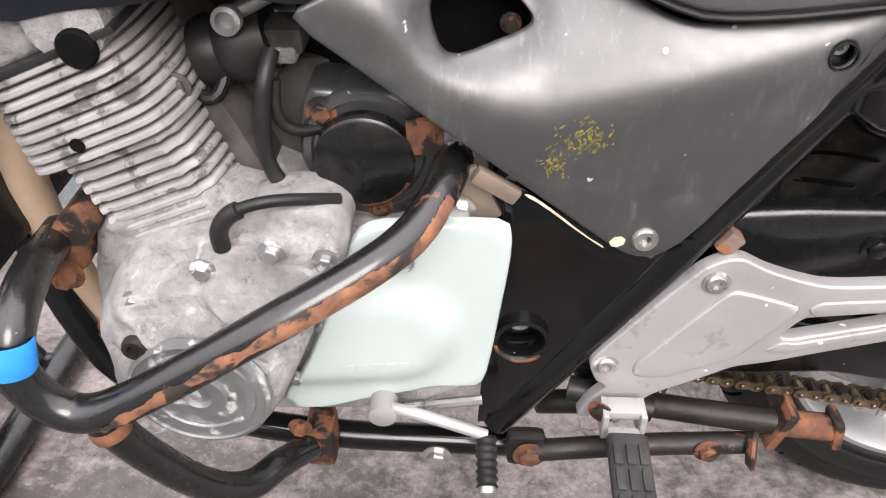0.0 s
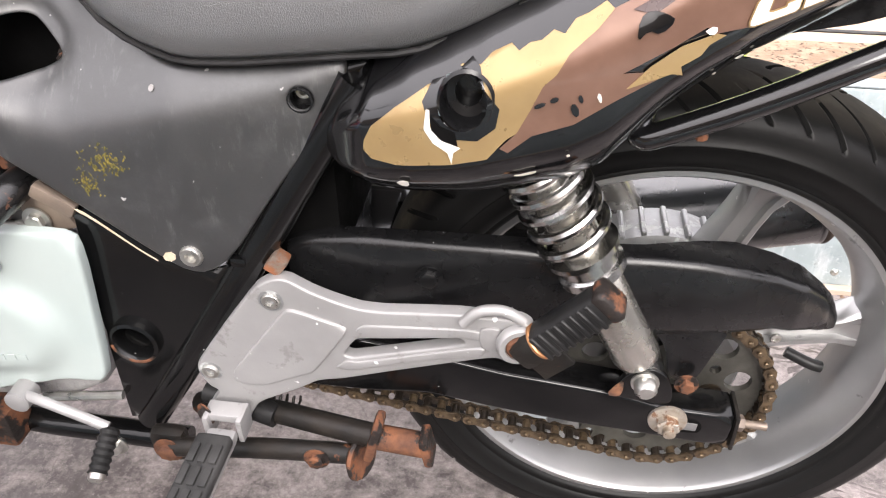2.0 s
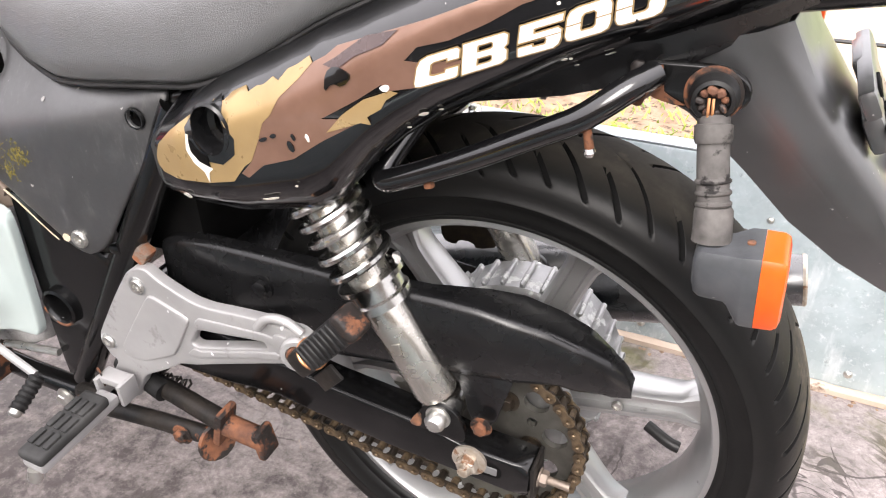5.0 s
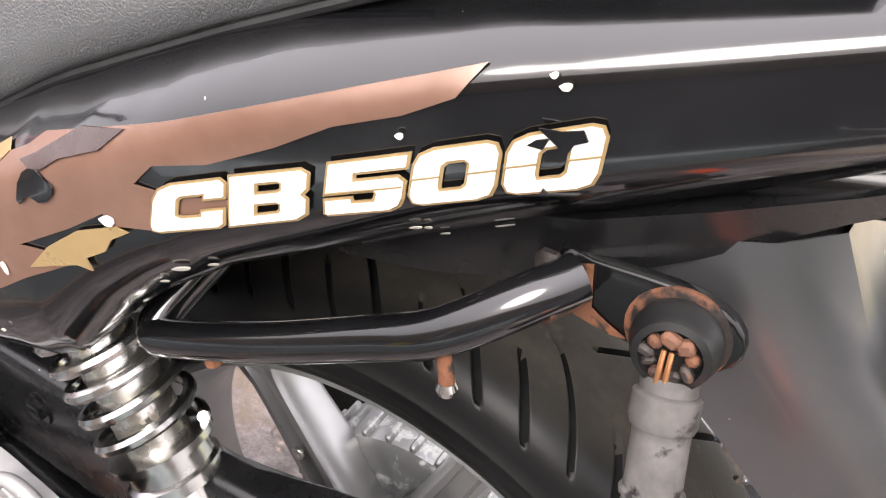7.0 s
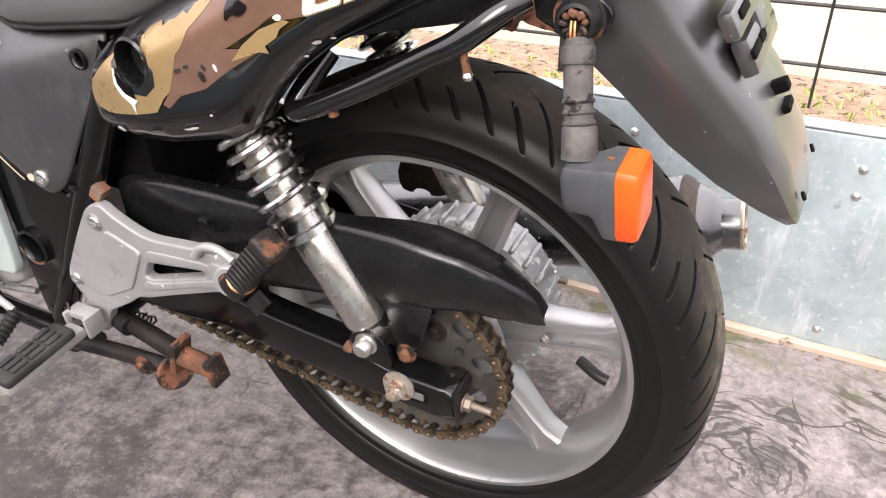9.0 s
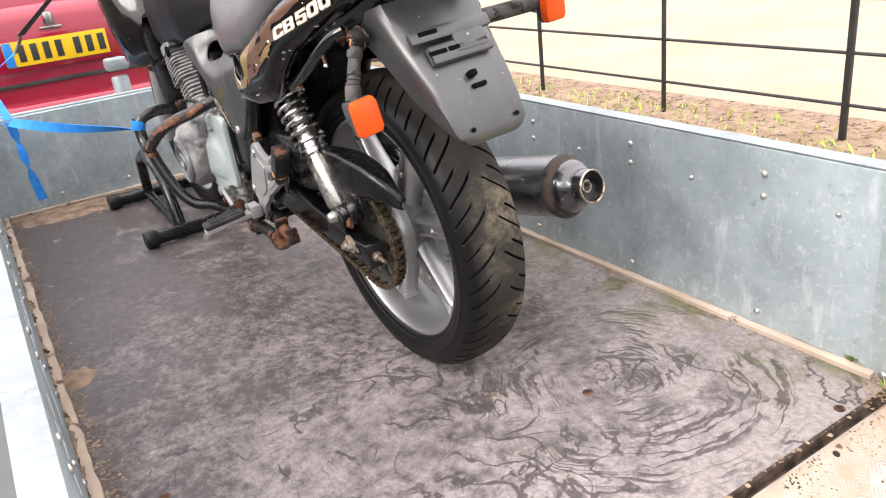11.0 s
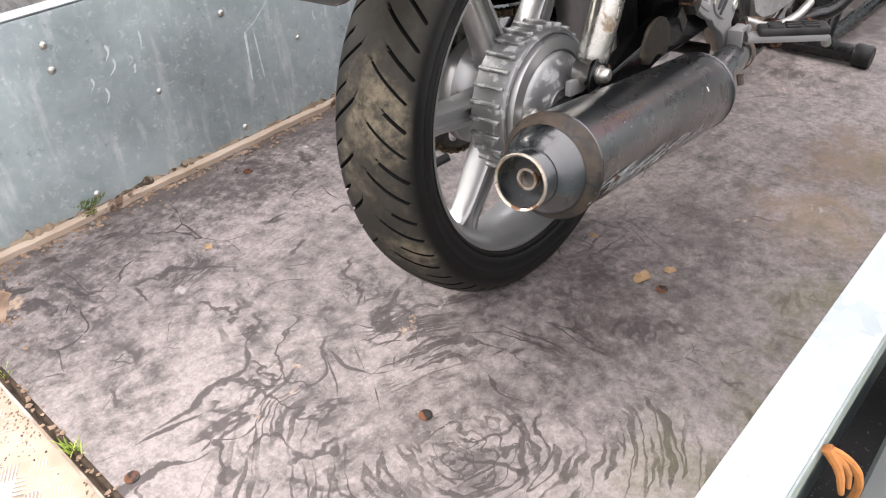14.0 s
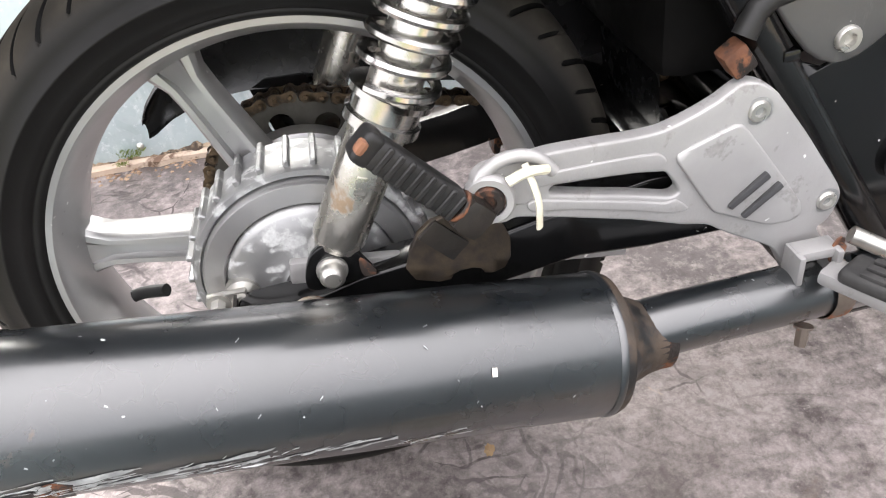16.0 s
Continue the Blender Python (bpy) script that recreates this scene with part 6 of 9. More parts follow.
HOLE_C = (-0.201, 0.654)
rows = []
for x in list(np.linspace(-0.316, -0.27, 14)) + list(np.linspace(-0.266, 0.0, 66)) + list(np.linspace(0.008, 0.36, 46)):
    lo, hi = curve1(x, Z_LOW), curve1(x, Z_HIGH)
    side_l = [(x, cowl_y(x, lerp(lo, hi, k / 26)), lerp(lo, hi, k / 26)) for k in range(27)]
    inner_l = [(x, side_l[0][1] + 0.035, lo + 0.016), (x, side_l[0][1] + 0.010, lo + 0.001)]
    ytop = side_l[-1][1]
    crown = [(x, ytop * (1 - k / 4), hi + 0.012 * math.sin(k / 4 * math.pi / 2)) for k in range(1, 5)]
    half = inner_l + side_l + crown
    rows.append(half + [(x, -y, z) for _, y, z in reversed(half[:-1])])
cowl = part("tail_cowl", loft(rows, False, True, lambda c: c.y < 0 and math.hypot((c.x - HOLE_C[0]) / 0.0165, (c.z - HOLE_C[1]) / 0.0195) < 1.0), M["gloss_black"], bike, "glossy black tail cowl with peeling gold and bronze decals")
hy = cowl_y(*HOLE_C)
cup = lathe([(0.0195, 0.0012), (0.0175, 0.003), (0.0165, 0.0), (0.0150, -0.014), (0.0095, -0.016), (0.009, -0.028), (0.0, -0.028)], (HOLE_C[0] + 0.003, hy, HOLE_C[1] + 0.001), (0, -1, 0), 32, False, False)
bmesh.ops.scale(cup, vec=(1.0, 1, 1.2), space=Matrix.Translation((-HOLE_C[0], -hy, -HOLE_C[1])), verts=cup.verts)
part("screw_recess", cup, M["satin_black"], cowl, "broken screw recess with a cracked edge")
GOLD = [(-0.272, 0.609), (-0.271, 0.617), (-0.265, 0.629), (-0.247, 0.645), (-0.225, 0.661), (-0.208, 0.668), (-0.203, 0.675), (-0.190, 0.677), (-0.183, 0.684), (-0.171, 0.690), (-0.166, 0.687), (-0.159, 0.692), (-0.152, 0.694), (-0.145, 0.700), (-0.138, 0.699), (-0.132, 0.707), (-0.124, 0.711), (-0.114, 0.718), (-0.109, 0.715), (-0.118, 0.704), (-0.134, 0.689), (-0.141, 0.676), (-0.149, 0.668), (-0.156, 0.651), (-0.164, 0.634), (-0.171, 0.629), (-0.183, 0.614), (-0.208, 0.608), (-0.248, 0.602), (-0.266, 0.603)]
BRONZE = [(-0.149, 0.668), (-0.141, 0.676), (-0.134, 0.689), (-0.118, 0.704), (-0.109, 0.715), (-0.098, 0.721), (-0.090, 0.728), (-0.060, 0.739), (-0.020, 0.753), (0.045, 0.778), (0.085, 0.793), (0.078, 0.781), (0.062, 0.772), (0.040, 0.764), (0.020, 0.752), (-0.005, 0.740), (-0.026, 0.735), (-0.035, 0.725), (-0.020, 0.724), (0.008, 0.728), (-0.020, 0.708), (-0.050, 0.702), (-0.052, 0.707), (-0.071, 0.694), (-0.100, 0.677), (-0.067, 0.679), (-0.101, 0.659), (-0.127, 0.641), (-0.154, 0.632), (-0.169, 0.619), (-0.175, 0.622), (-0.164, 0.634), (-0.156, 0.651)]
GOLD2 = [(-0.096, 0.667), (-0.083, 0.682), (-0.066, 0.695), (-0.046, 0.703), (-0.040, 0.702), (-0.049, 0.696), (-0.053, 0.689), (-0.064, 0.682), (-0.062, 0.676), (-0.069, 0.677)]
PLUM = [(-0.098, 0.716), (-0.088, 0.722), (-0.066, 0.738), (-0.040, 0.745), (-0.050, 0.735), (-0.072, 0.725), (-0.085, 0.715)]
part("decal", film_patch(BRONZE, cowl_y, 0.0016, 0, -1, 0.005), M["bronze"], cowl, "bronze vinyl decal with jagged edges")
part("decal", sheet(GOLD, lambda x, z: cowl_y(x, z) - 0.0021, 0.0008, (ellipse(HOLE_C[0], HOLE_C[1], 0.0175, 0.0205, 18),), 0.005, 0, 0, -1, 0), M["gold"], cowl, "torn gold vinyl decal")
part("bare_patch", sheet([(-0.228, 0.652), (-0.222, 0.664), (-0.207, 0.670), (-0.196, 0.680), (-0.190, 0.676), (-0.186, 0.664), (-0.176, 0.652), (-0.178, 0.638), (-0.190, 0.628), (-0.206, 0.628), (-0.221, 0.637)], lambda x, z: cowl_y(x, z) - 0.0026, 0.0008, (ellipse(HOLE_C[0], HOLE_C[1], 0.0170, 0.0200, 18),), 0.005, 0, 0, -1, 0), M["gloss_black"], cowl)
part("decal", film_patch(GOLD2, cowl_y, 0.0025, 0, -1, 0.005), M["gold"], cowl, "gold flash decal")
part("decal", film_patch(PLUM, cowl_y, 0.0025, 0, -1, 0.005), M["plum"], cowl)
part("decal", film_patch([(-0.094, 0.698), (-0.088, 0.706), (-0.080, 0.703), (-0.072, 0.712), (-0.078, 0.716), (-0.088, 0.717), (-0.094, 0.712)], cowl_y, 0.0031, 1, -1, 0.005), M["gloss_black"], cowl)
for x, z, rx, rz in ((-0.186, 0.651, 0.0014, 0.001), (-0.182, 0.650, 0.0018, 0.0012), (-0.184, 0.646, 0.001, 0.001), (-0.150, 0.655, 0.004, 0.0016), (-0.141, 0.659, 0.003, 0.0018), (-0.127, 0.652, 0.0025, 0.005), (-0.124, 0.660, 0.0015, 0.003)):
    part("bare_patch", film_patch(ellipse(x, z, rx, rz, 7, 0.4), cowl_y, 0.0030), M["gloss_black"], cowl)
chips = [(-0.049, 0.705, 0.0055, 0.003), (-0.026, 0.684, 0.0045, 0.002), (-0.016, 0.686, 0.002, 0.0015), (-0.2425, 0.5855, 0.007, 0.0042), (-0.155, 0.5995, 0.012, 0.0016), (-0.112, 0.661, 0.002, 0.004), (-0.128, 0.617, 0.0018, 0.0012)]
chips += [(0.0657, 0.7253, 0.003, 0.0012), (0.0692, 0.7254, 0.0018, 0.0012), (0.0706, 0.7171, 0.0022, 0.0011), (0.0922, 0.7254, 0.0050, 0.0015), (-0.039, 0.6711, 0.002, 0.0013), (0.1105, 0.791, 0.003, 0.0016), (0.1062, 0.7937, 0.002, 0.0012), (0.0625, 0.7653, 0.002, 0.0014)]
for x, z, rx, rz in chips:
    part("paint_chip", film_patch([(x + (px - x) * (0.55 + 0.35 * ((k * 7) % 5) / 4), z + (pz - z) * (0.5 + 0.4 * ((k * 5) % 4) / 3)) for k, (px, pz) in enumerate(ellipse(x, z, rx, rz, 9, 0.3))], cowl_y, 0.0030), M["chip"], cowl)
crack = [(x - 0.013, z) for x, z in ((-0.212, 0.648), (-0.2135, 0.634), (-0.207, 0.624), (-0.197, 0.618), (-0.194, 0.609), (-0.193, 0.618), (-0.1885, 0.622), (-0.1905, 0.623), (-0.203, 0.628), (-0.209, 0.636), (-0.2095, 0.648))]
part("crack_edge", film_patch(crack, cowl_y, 0.0033), M["chip"], cowl, "white cracked edge")
# dark film paints the shade in the crack
part("crack_gap", film_patch([(-0.222, 0.644), (-0.221, 0.634), (-0.214, 0.627), (-0.203, 0.6235), (-0.205, 0.633), (-0.215, 0.637)], cowl_y, 0.0036), M["dark"], cowl)


GLYPH = {
    "C": [[(0.14, 0), (0.94, 0), (1, 0.06), (1, 0.38), (0.70, 0.38), (0.70, 0.27), (0.42, 0.27), (0.34, 0.33), (0.34, 0.67), (0.40, 0.73), (0.72, 0.73), (0.72, 0.62), (1, 0.62), (1, 0.90), (0.92, 1), (0.22, 1), (0.06, 0.92), (0, 0.72), (0, 0.18), (0.04, 0.05)]],
    "B": [[(0, 0), (0.88, 0), (1, 0.10), (1, 0.40), (0.93, 0.50), (1, 0.60), (1, 0.90), (0.90, 1), (0, 1)], [(0.34, 0.19), (0.62, 0.19), (0.67, 0.23), (0.67, 0.36), (0.62, 0.40), (0.34, 0.40)], [(0.34, 0.61), (0.62, 0.61), (0.67, 0.65), (0.67, 0.77), (0.62, 0.81), (0.34, 0.81)]],
    "5": [[(0.04, 0), (0.84, 0), (0.96, 0.08), (1, 0.22), (1, 0.52), (0.90, 0.63), (0.36, 0.63), (0.36, 0.77), (1, 0.77), (1, 1), (0.04, 1), (0.0, 0.42), (0.62, 0.42), (0.66, 0.36), (0.64, 0.22), (0.36, 0.22), (0.34, 0.31), (0, 0.31), (0, 0.04)]],
    "0": [[(0.16, 0), (0.80, 0), (0.95, 0.07), (1, 0.24), (1, 0.78), (0.94, 0.94), (0.82, 1), (0.20, 1), (0.05, 0.93), (0, 0.76), (0, 0.22), (0.05, 0.06)], [(0.36, 0.25), (0.60, 0.25), (0.66, 0.32), (0.66, 0.68), (0.60, 0.75), (0.40, 0.75), (0.34, 0.68), (0.34, 0.32)]],
}


def glyph(letter, quad, lift, grow=0.0):
    """A wide block letter laid on the cowl between its four corners; grow widens its strokes."""
    (ax_, az), (bx, bz), (cx, cz), (dx, dz) = quad
    loops = []
    for k, loop in enumerate(GLYPH[letter]):
        pts = [Vector((lerp(lerp(ax_, bx, u), lerp(cx, dx, u), v), lerp(lerp(az, bz, u), lerp(cz, dz, u), v))) for u, v in loop]
        if grow:
            turn = sum(pts[i - 1].x * pts[i].y - pts[i].x * pts[i - 1].y for i in range(len(pts)))
            sg = (1 if turn > 0 else -1) * (1 if k == 0 else -1)
            wide = []
            for i, q in enumerate(pts):
                e0, e1 = (q - pts[i - 1]).normalized(), (pts[(i + 1) % len(pts)] - q).normalized()
                n = Vector((e0.y + e1.y, -(e0.x + e1.x))).normalized()
                wide.append(q + n * sg * grow / max(0.5, n.dot(Vector((e0.y, -e0.x)))))
            pts = wide
        loops.append([tuple(q) for q in pts])
    return sheet(loops[0], lambda x, z: cowl_y(x, z) - lift, 0.0006, loops[1:], 0.005, 0, 0, -1, 0)


for word_name, letters in (("cream block letter edged in gold", (("C", (-0.0285, 0.7062), (0.0010, 0.7158), (-0.0245, 0.7274), (0.0028, 0.7368)), ("B", (0.0034, 0.7166), (0.0321, 0.7267), (0.0045, 0.7380), (0.0330, 0.7474)))),
                           ("cream block numeral edged in gold", (("5", (0.0389, 0.7297), (0.0647, 0.7374), (0.0388, 0.7503), (0.0662, 0.7597)), ("0", (0.0670, 0.7394), (0.0943, 0.7483), (0.0684, 0.7609), (0.0944, 0.7702)), ("0", (0.0968, 0.7500), (0.1251, 0.7593), (0.0966, 0.7712), (0.1252, 0.7826))))):
    for letter, *quad in letters:
        word = part("lettering", glyph(letter, quad, 0.0036, -0.0004), M["white_decal"], cowl, word_name, smooth=0)
        part("gold_edge", glyph(letter, quad, 0.0030, 0.0007), M["gold"], word, "thin gold outline", smooth=0)
        if letter in "50":
            (x0, z0), (x1, z1), (x2, z2), (x3, z3) = quad
            for u0, u1 in (((0.0, 0.34), (0.66, 1.0)) if letter == "0" else ((0.0, 0.98),)):
                v0, v1 = (0.50, 0.53) if letter == "0" else (0.435, 0.46)
                at_ = lambda u, v: (lerp(lerp(x0, x1, u), lerp(x2, x3, u), v), lerp(lerp(z0, z1, u), lerp(z2, z3, u), v))
                part("gold_line", film_patch([at_(u0, v0), at_(u1, v0), at_(u1, v1), at_(u0, v1)], cowl_y, 0.0041, 0, -1, 0.006), M["gold"], word)
for patch_ in ([(0.1050, 0.7770), (0.1120, 0.7718), (0.1095, 0.7690), (0.1135, 0.7665), (0.1165, 0.7735), (0.1205, 0.7755), (0.1185, 0.7790), (0.1120, 0.7772)], [(0.1025, 0.7705), (0.1075, 0.7700), (0.1090, 0.7742), (0.1050, 0.7730)], [(0.1085, 0.7530), (0.1110, 0.7545), (0.1095, 0.7562)]):
    part("lettering_chip", film_patch(patch_, cowl_y, 0.0046), M["gloss_black"], cowl)

part("under_tray", loft([[(x, y, z) for y, z in ((-w, zz), (-w * 0.95, zz - dp), (0, zz - dp * 1.3), (w * 0.95, zz - dp), (w, zz), (0, zz + 0.01))] for x, w, zz, dp in ((-0.06, 0.12, 0.70, 0.035), (0.06, 0.120, 0.725, 0.035), (0.12, 0.112, 0.737, 0.030), (0.16, 0.105, 0.752, 0.022), (0.20, 0.096, 0.768, 0.012), (0.26, 0.080, 0.795, 0.006), (0.34, 0.060, 0.824, 0.004))], True), M["satin_black"], bike, "black tray under the tail")
# grab rails under the cowl
for s in (-1, 1):
    gr = part("grab_rail", tube([(-0.060, s * 0.105, 0.652), (-0.078, s * 0.138, 0.618), (-0.076, s * 0.147, 0.610), (-0.062, s * 0.148, 0.615), (0.000, s * 0.149, 0.644), (0.060, s * 0.148, 0.677), (0.080, s * 0.147, 0.687), (0.096, s * 0.142, 0.699), (0.112, s * 0.132, 0.711), (0.124, s * 0.118, 0.717)], 0.0098, 14, 2), M["gloss_black"], bike, "glossy black tubular grab rail")
    part("rail_nub", tube([(0.086, s * 0.146, 0.684), (0.0885, s * 0.146, 0.674), (0.0895, s * 0.146, 0.668)], 0.0034, 10, 1), M["rust"], gr, "rusty luggage nub")
    part("nub_tip", lathe([(0.0, -0.0045), (0.0034, -0.003), (0.0046, 0.0), (0.0034, 0.003), (0.0, 0.0045)], (0.0898, s * 0.146, 0.665), (0.1, 0, -1), 14), M["chrome"], gr, "worn bright tip")
    part("rail_nub", tube([(-0.035, s * 0.148, 0.624), (-0.033, s * 0.148, 0.614)], 0.0045, 8, 0), M["rust"], gr)
    part("rail_rust", tube([(0.1125, s * 0.1295, 0.7090), (0.116, s * 0.124, 0.7105), (0.121, s * 0.116, 0.713)], 0.0104, 14, 1), M["rust"], gr, "rusted rail end")
    ib = part("indicator_bracket", sheet([(0.112, 0.722), (0.1305, 0.7225), (0.150, 0.7235), (0.165, 0.7235), (0.178, 0.7195), (0.1855, 0.711), (0.1855, 0.701), (0.178, 0.693), (0.165, 0.689), (0.150, 0.691), (0.135, 0.694), (0.120, 0.697), (0.112, 0.702)], s * 0.112, 0.006, (), 0.01, 0.002, 1, s), M["frame_black"], gr, "black bracket with a rusty edge")
    if s < 0:
        part("edge_rust", sheet([(0.1135, 0.7180), (0.1200, 0.7190), (0.1270, 0.7212), (0.1285, 0.7110), (0.1300, 0.7025), (0.1370, 0.6985), (0.1450, 0.6950), (0.1380, 0.6942), (0.1240, 0.6972), (0.1150, 0.7020)], -0.1136, 0.0010, (), 0.006, 0, 0, s), M["rust"], ib, "brown rust at the end of the bracket")
    part("bracket_rust", sheet([(0.106, 0.724), (0.108, 0.712), (0.104, 0.702), (0.109, 0.694), (0.116, 0.692), (0.119, 0.698), (0.121, 0.708), (0.117, 0.724)], s * 0.1215, 0.004, (), 0.01, 0.001, 1, s), M["rust"], gr, "rust patch")

# -- number-plate hanger under the tail --
fend = []
for (bx, bz), (fx, fz), w in (((0.205, 0.752), (0.085, 0.715), 0.098), ((0.225, 0.712), (0.150, 0.682), 0.092), ((0.258, 0.668), (0.195, 0.640), 0.084), ((0.292, 0.628), (0.232, 0.602), 0.077), ((0.318, 0.585), (0.272, 0.572), 0.071), ((0.331, 0.552), (0.306, 0.553), 0.066), ((0.334, 0.540), (0.322, 0.540), 0.054), ((0.333, 0.535), (0.329, 0.535), 0.040)):
    b, f = Vector((bx, 0, bz)), Vector((fx, 0, fz))
    half = [f + Vector((0, -w * 0.96, 0)), f.lerp(b, 0.5) + Vector((0, -w * 1.02, 0)), f.lerp(b, 0.82) + Vector((0, -w, 0)), f.lerp(b, 0.97) + Vector((0, -w * 0.88, 0)), b + Vector((0, -w * 0.6, 0)), b + Vector((0.002, 0, 0.001))]
    fend.append(half + [Vector((q.x, -q.y, q.z)) for q in reversed(half[:-1])])
bm = loft(fend, False, False)
inner_f = [[q + Vector((-0.004, 0, -0.002)) for q in r] for r in fend]
bm = join(bm, loft(inner_f, False, False))
hanger_plate = part("plate_hanger", bm, M["grey_plastic"], bike, "dull grey plastic rear mudguard and plate hanger, plate missing")
down = Vector((0.0245, 0, -0.043)).normalized()
nrm = Vector((0.043, 0, 0.0245)).normalized()
prot = Matrix((Vector((0, 1, 0)), down, nrm)).transposed()
o = Vector((0.275, 0, 0.650))
br = box(o - down * 0.018 + nrm * 0.006, (0.115, 0.030, 0.014), 0.005, prot)
br = join(br, box(o - down * 0.050 + nrm * 0.010 + Vector((0, -0.008, 0)), (0.150, 0.022, 0.012), 0.005, prot), box(o - down * 0.036 + nrm * 0.008 + Vector((0, 0.020, 0)), (0.06, 0.05, 0.014), 0.005, prot))
hb = part("plate_bracket", br, M["grey_plastic"], hanger_plate)
# dark bars and discs paint the shade in slots and holes
for y, l in ((-0.045, 0.032), (-0.01, 0.03), (0.036, 0.022)):
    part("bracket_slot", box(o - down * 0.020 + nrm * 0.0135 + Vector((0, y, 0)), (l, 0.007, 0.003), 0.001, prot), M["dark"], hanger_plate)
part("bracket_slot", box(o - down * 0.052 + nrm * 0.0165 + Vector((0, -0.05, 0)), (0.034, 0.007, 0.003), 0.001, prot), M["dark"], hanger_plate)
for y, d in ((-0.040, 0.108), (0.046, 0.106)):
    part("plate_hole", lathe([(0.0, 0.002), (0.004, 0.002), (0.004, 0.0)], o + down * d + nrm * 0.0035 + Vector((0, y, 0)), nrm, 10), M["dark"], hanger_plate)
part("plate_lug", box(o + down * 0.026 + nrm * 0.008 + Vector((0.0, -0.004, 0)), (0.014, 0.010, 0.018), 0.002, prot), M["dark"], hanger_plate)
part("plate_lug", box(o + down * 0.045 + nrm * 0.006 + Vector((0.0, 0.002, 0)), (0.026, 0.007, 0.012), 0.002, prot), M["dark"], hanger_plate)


def lens_body(c, rot, name_parent):
    """A moulded body, slim at the stalk and stepped out to the square lens."""
    corner = ((-1, 0.12), (-0.8, 0.0), (0.8, 0.0), (1, 0.12), (1, 0.88), (0.8, 1.0), (-0.8, 1.0), (-1, 0.88))
    ring = lambda x, w, lo, hi: [Vector(c) + rot @ Vector((x, w * a, lo + (hi - lo) * b)) for a, b in corner]
    grey = loft([ring(*q) for q in ((-0.0235, 0.010, -0.004, 0.016), (-0.0215, 0.0135, -0.0105, 0.022), (-0.0175, 0.0155, -0.013, 0.0245), (-0.0015, 0.0165, -0.014, 0.0250), (0.0010, 0.0175, -0.0155, 0.0255), (0.0085, 0.0215, -0.0275, 0.0275), (0.0110, 0.0222, -0.0288, 0.0285), (0.0195, 0.0222, -0.0290, 0.0288))], True)
    body = part("indicator_body", grey, M["lamp_grey"], name_parent, "scratched dark grey indicator body")
    amber = loft([ring(*q) for q in ((0.0197, 0.0220, -0.0288, 0.0286), (0.0310, 0.0218, -0.0284, 0.0282), (0.0345, 0.0205, -0.0265, 0.0265), (0.0360, 0.0170, -0.022, 0.022))], True)
    part("lens", amber, M["amber"], name_parent, "bright amber lens")
    part("lens_screw", lathe([(0.0028, 0.0), (0.0028, 0.0016), (0.0012, 0.0020)], Vector(c) + rot @ Vector((0.0115, 0, 0.0282)), rot @ Vector((0, 0, 1)), 10), M["rust_bright"], body)


ind = part("rear_indicator", tube([(0.1655, -0.122, 0.693), (0.170, -0.134, 0.672), (0.177, -0.148, 0.640), (0.180, -0.152, 0.620)], 0.0106, 16), M["stalk"], bike, "broken indicator drooping on a chalky rubber stalk")
part("stalk_boot", lathe([(0.0150, -0.004), (0.0165, 0.000), (0.0165, 0.004), (0.0150, 0.007), (0.0150, 0.009), (0.0138, 0.012), (0.0112, 0.013), (0.0104, 0.009), (0.0, 0.008)], (0.163, -0.116, 0.7055), (0.05, -1, 0.05), 28), M["hose"], ind, "cracked black rubber boot")
part("boot_rust", lathe([(0.0168, -0.0055), (0.0192, -0.005), (0.0195, -0.003), (0.0168, -0.002)], (0.162, -0.1155, 0.7050), (0, -1, 0), 24), M["rust"], ind, "rust stain round the boot")
rng = random.Random(41)
for k in range(9):
    a = k * 0.698 + 0.3
    q = Vector((0.163 + 0.0080 * math.cos(a), -0.1255 - rng.uniform(0, 0.003), 0.7050 + 0.0080 * math.sin(a)))
    part("torn_rust", box(q, (rng.uniform(0.004, 0.007), 0.005, rng.uniform(0.004, 0.008)), 0.0014, Matrix.Rotation(rng.uniform(0, 3), 3, 'Y'), 1), M["rust_bright"] if k % 3 else M["rust"], ind, "rusty broken stalk end")
for k in range(4):
    q = Vector((0.1735 + 0.0016 * k, -0.141 - 0.003 * k, 0.656 - 0.0068 * k))
    part("stalk_ring", lathe([(0.0108, -0.0020), (0.0120, -0.0008), (0.0120, 0.0008), (0.0108, 0.0020)], q, (0.2, -0.35, -0.9), 18), M["stalk"], ind)
part("stalk_cuff", lathe([(0.0112, 0.0), (0.0124, 0.001), (0.0126, 0.010), (0.0115, 0.013)], (0.1665, -0.126, 0.690), (0.16, -0.40, -0.90), 20), M["stalk"], ind, "split cuff of the stalk")
for dx in (-0.0022, 0.0006):
    part("wire", tube([(0.163 + dx, -0.127, 0.7075), (0.164 + dx, -0.131, 0.698), (0.165 + dx, -0.130, 0.688)], 0.0011, 8), M["copper"], ind, "bare copper wire")
part("stalk_foot", lathe([(0.0108, 0.0), (0.0128, 0.003), (0.0132, 0.022), (0.0136, 0.024)], (0.1775, -0.1485, 0.642), (0.12, -0.22, -0.97), 20), M["stalk"], ind, "flared foot of the stalk")
lens_body((0.196, -0.158, 0.597), Matrix.Rotation(radians(5), 3, 'X') @ Matrix.Rotation(radians(-4), 3, 'Y'), ind)
ind = part("rear_indicator", tube([(0.190, 0.095, 0.690), (0.196, 0.150, 0.690), (0.198, 0.215, 0.690)], 0.0135, 14), M["stalk"], bike, "indicator on a straight rubber stalk")
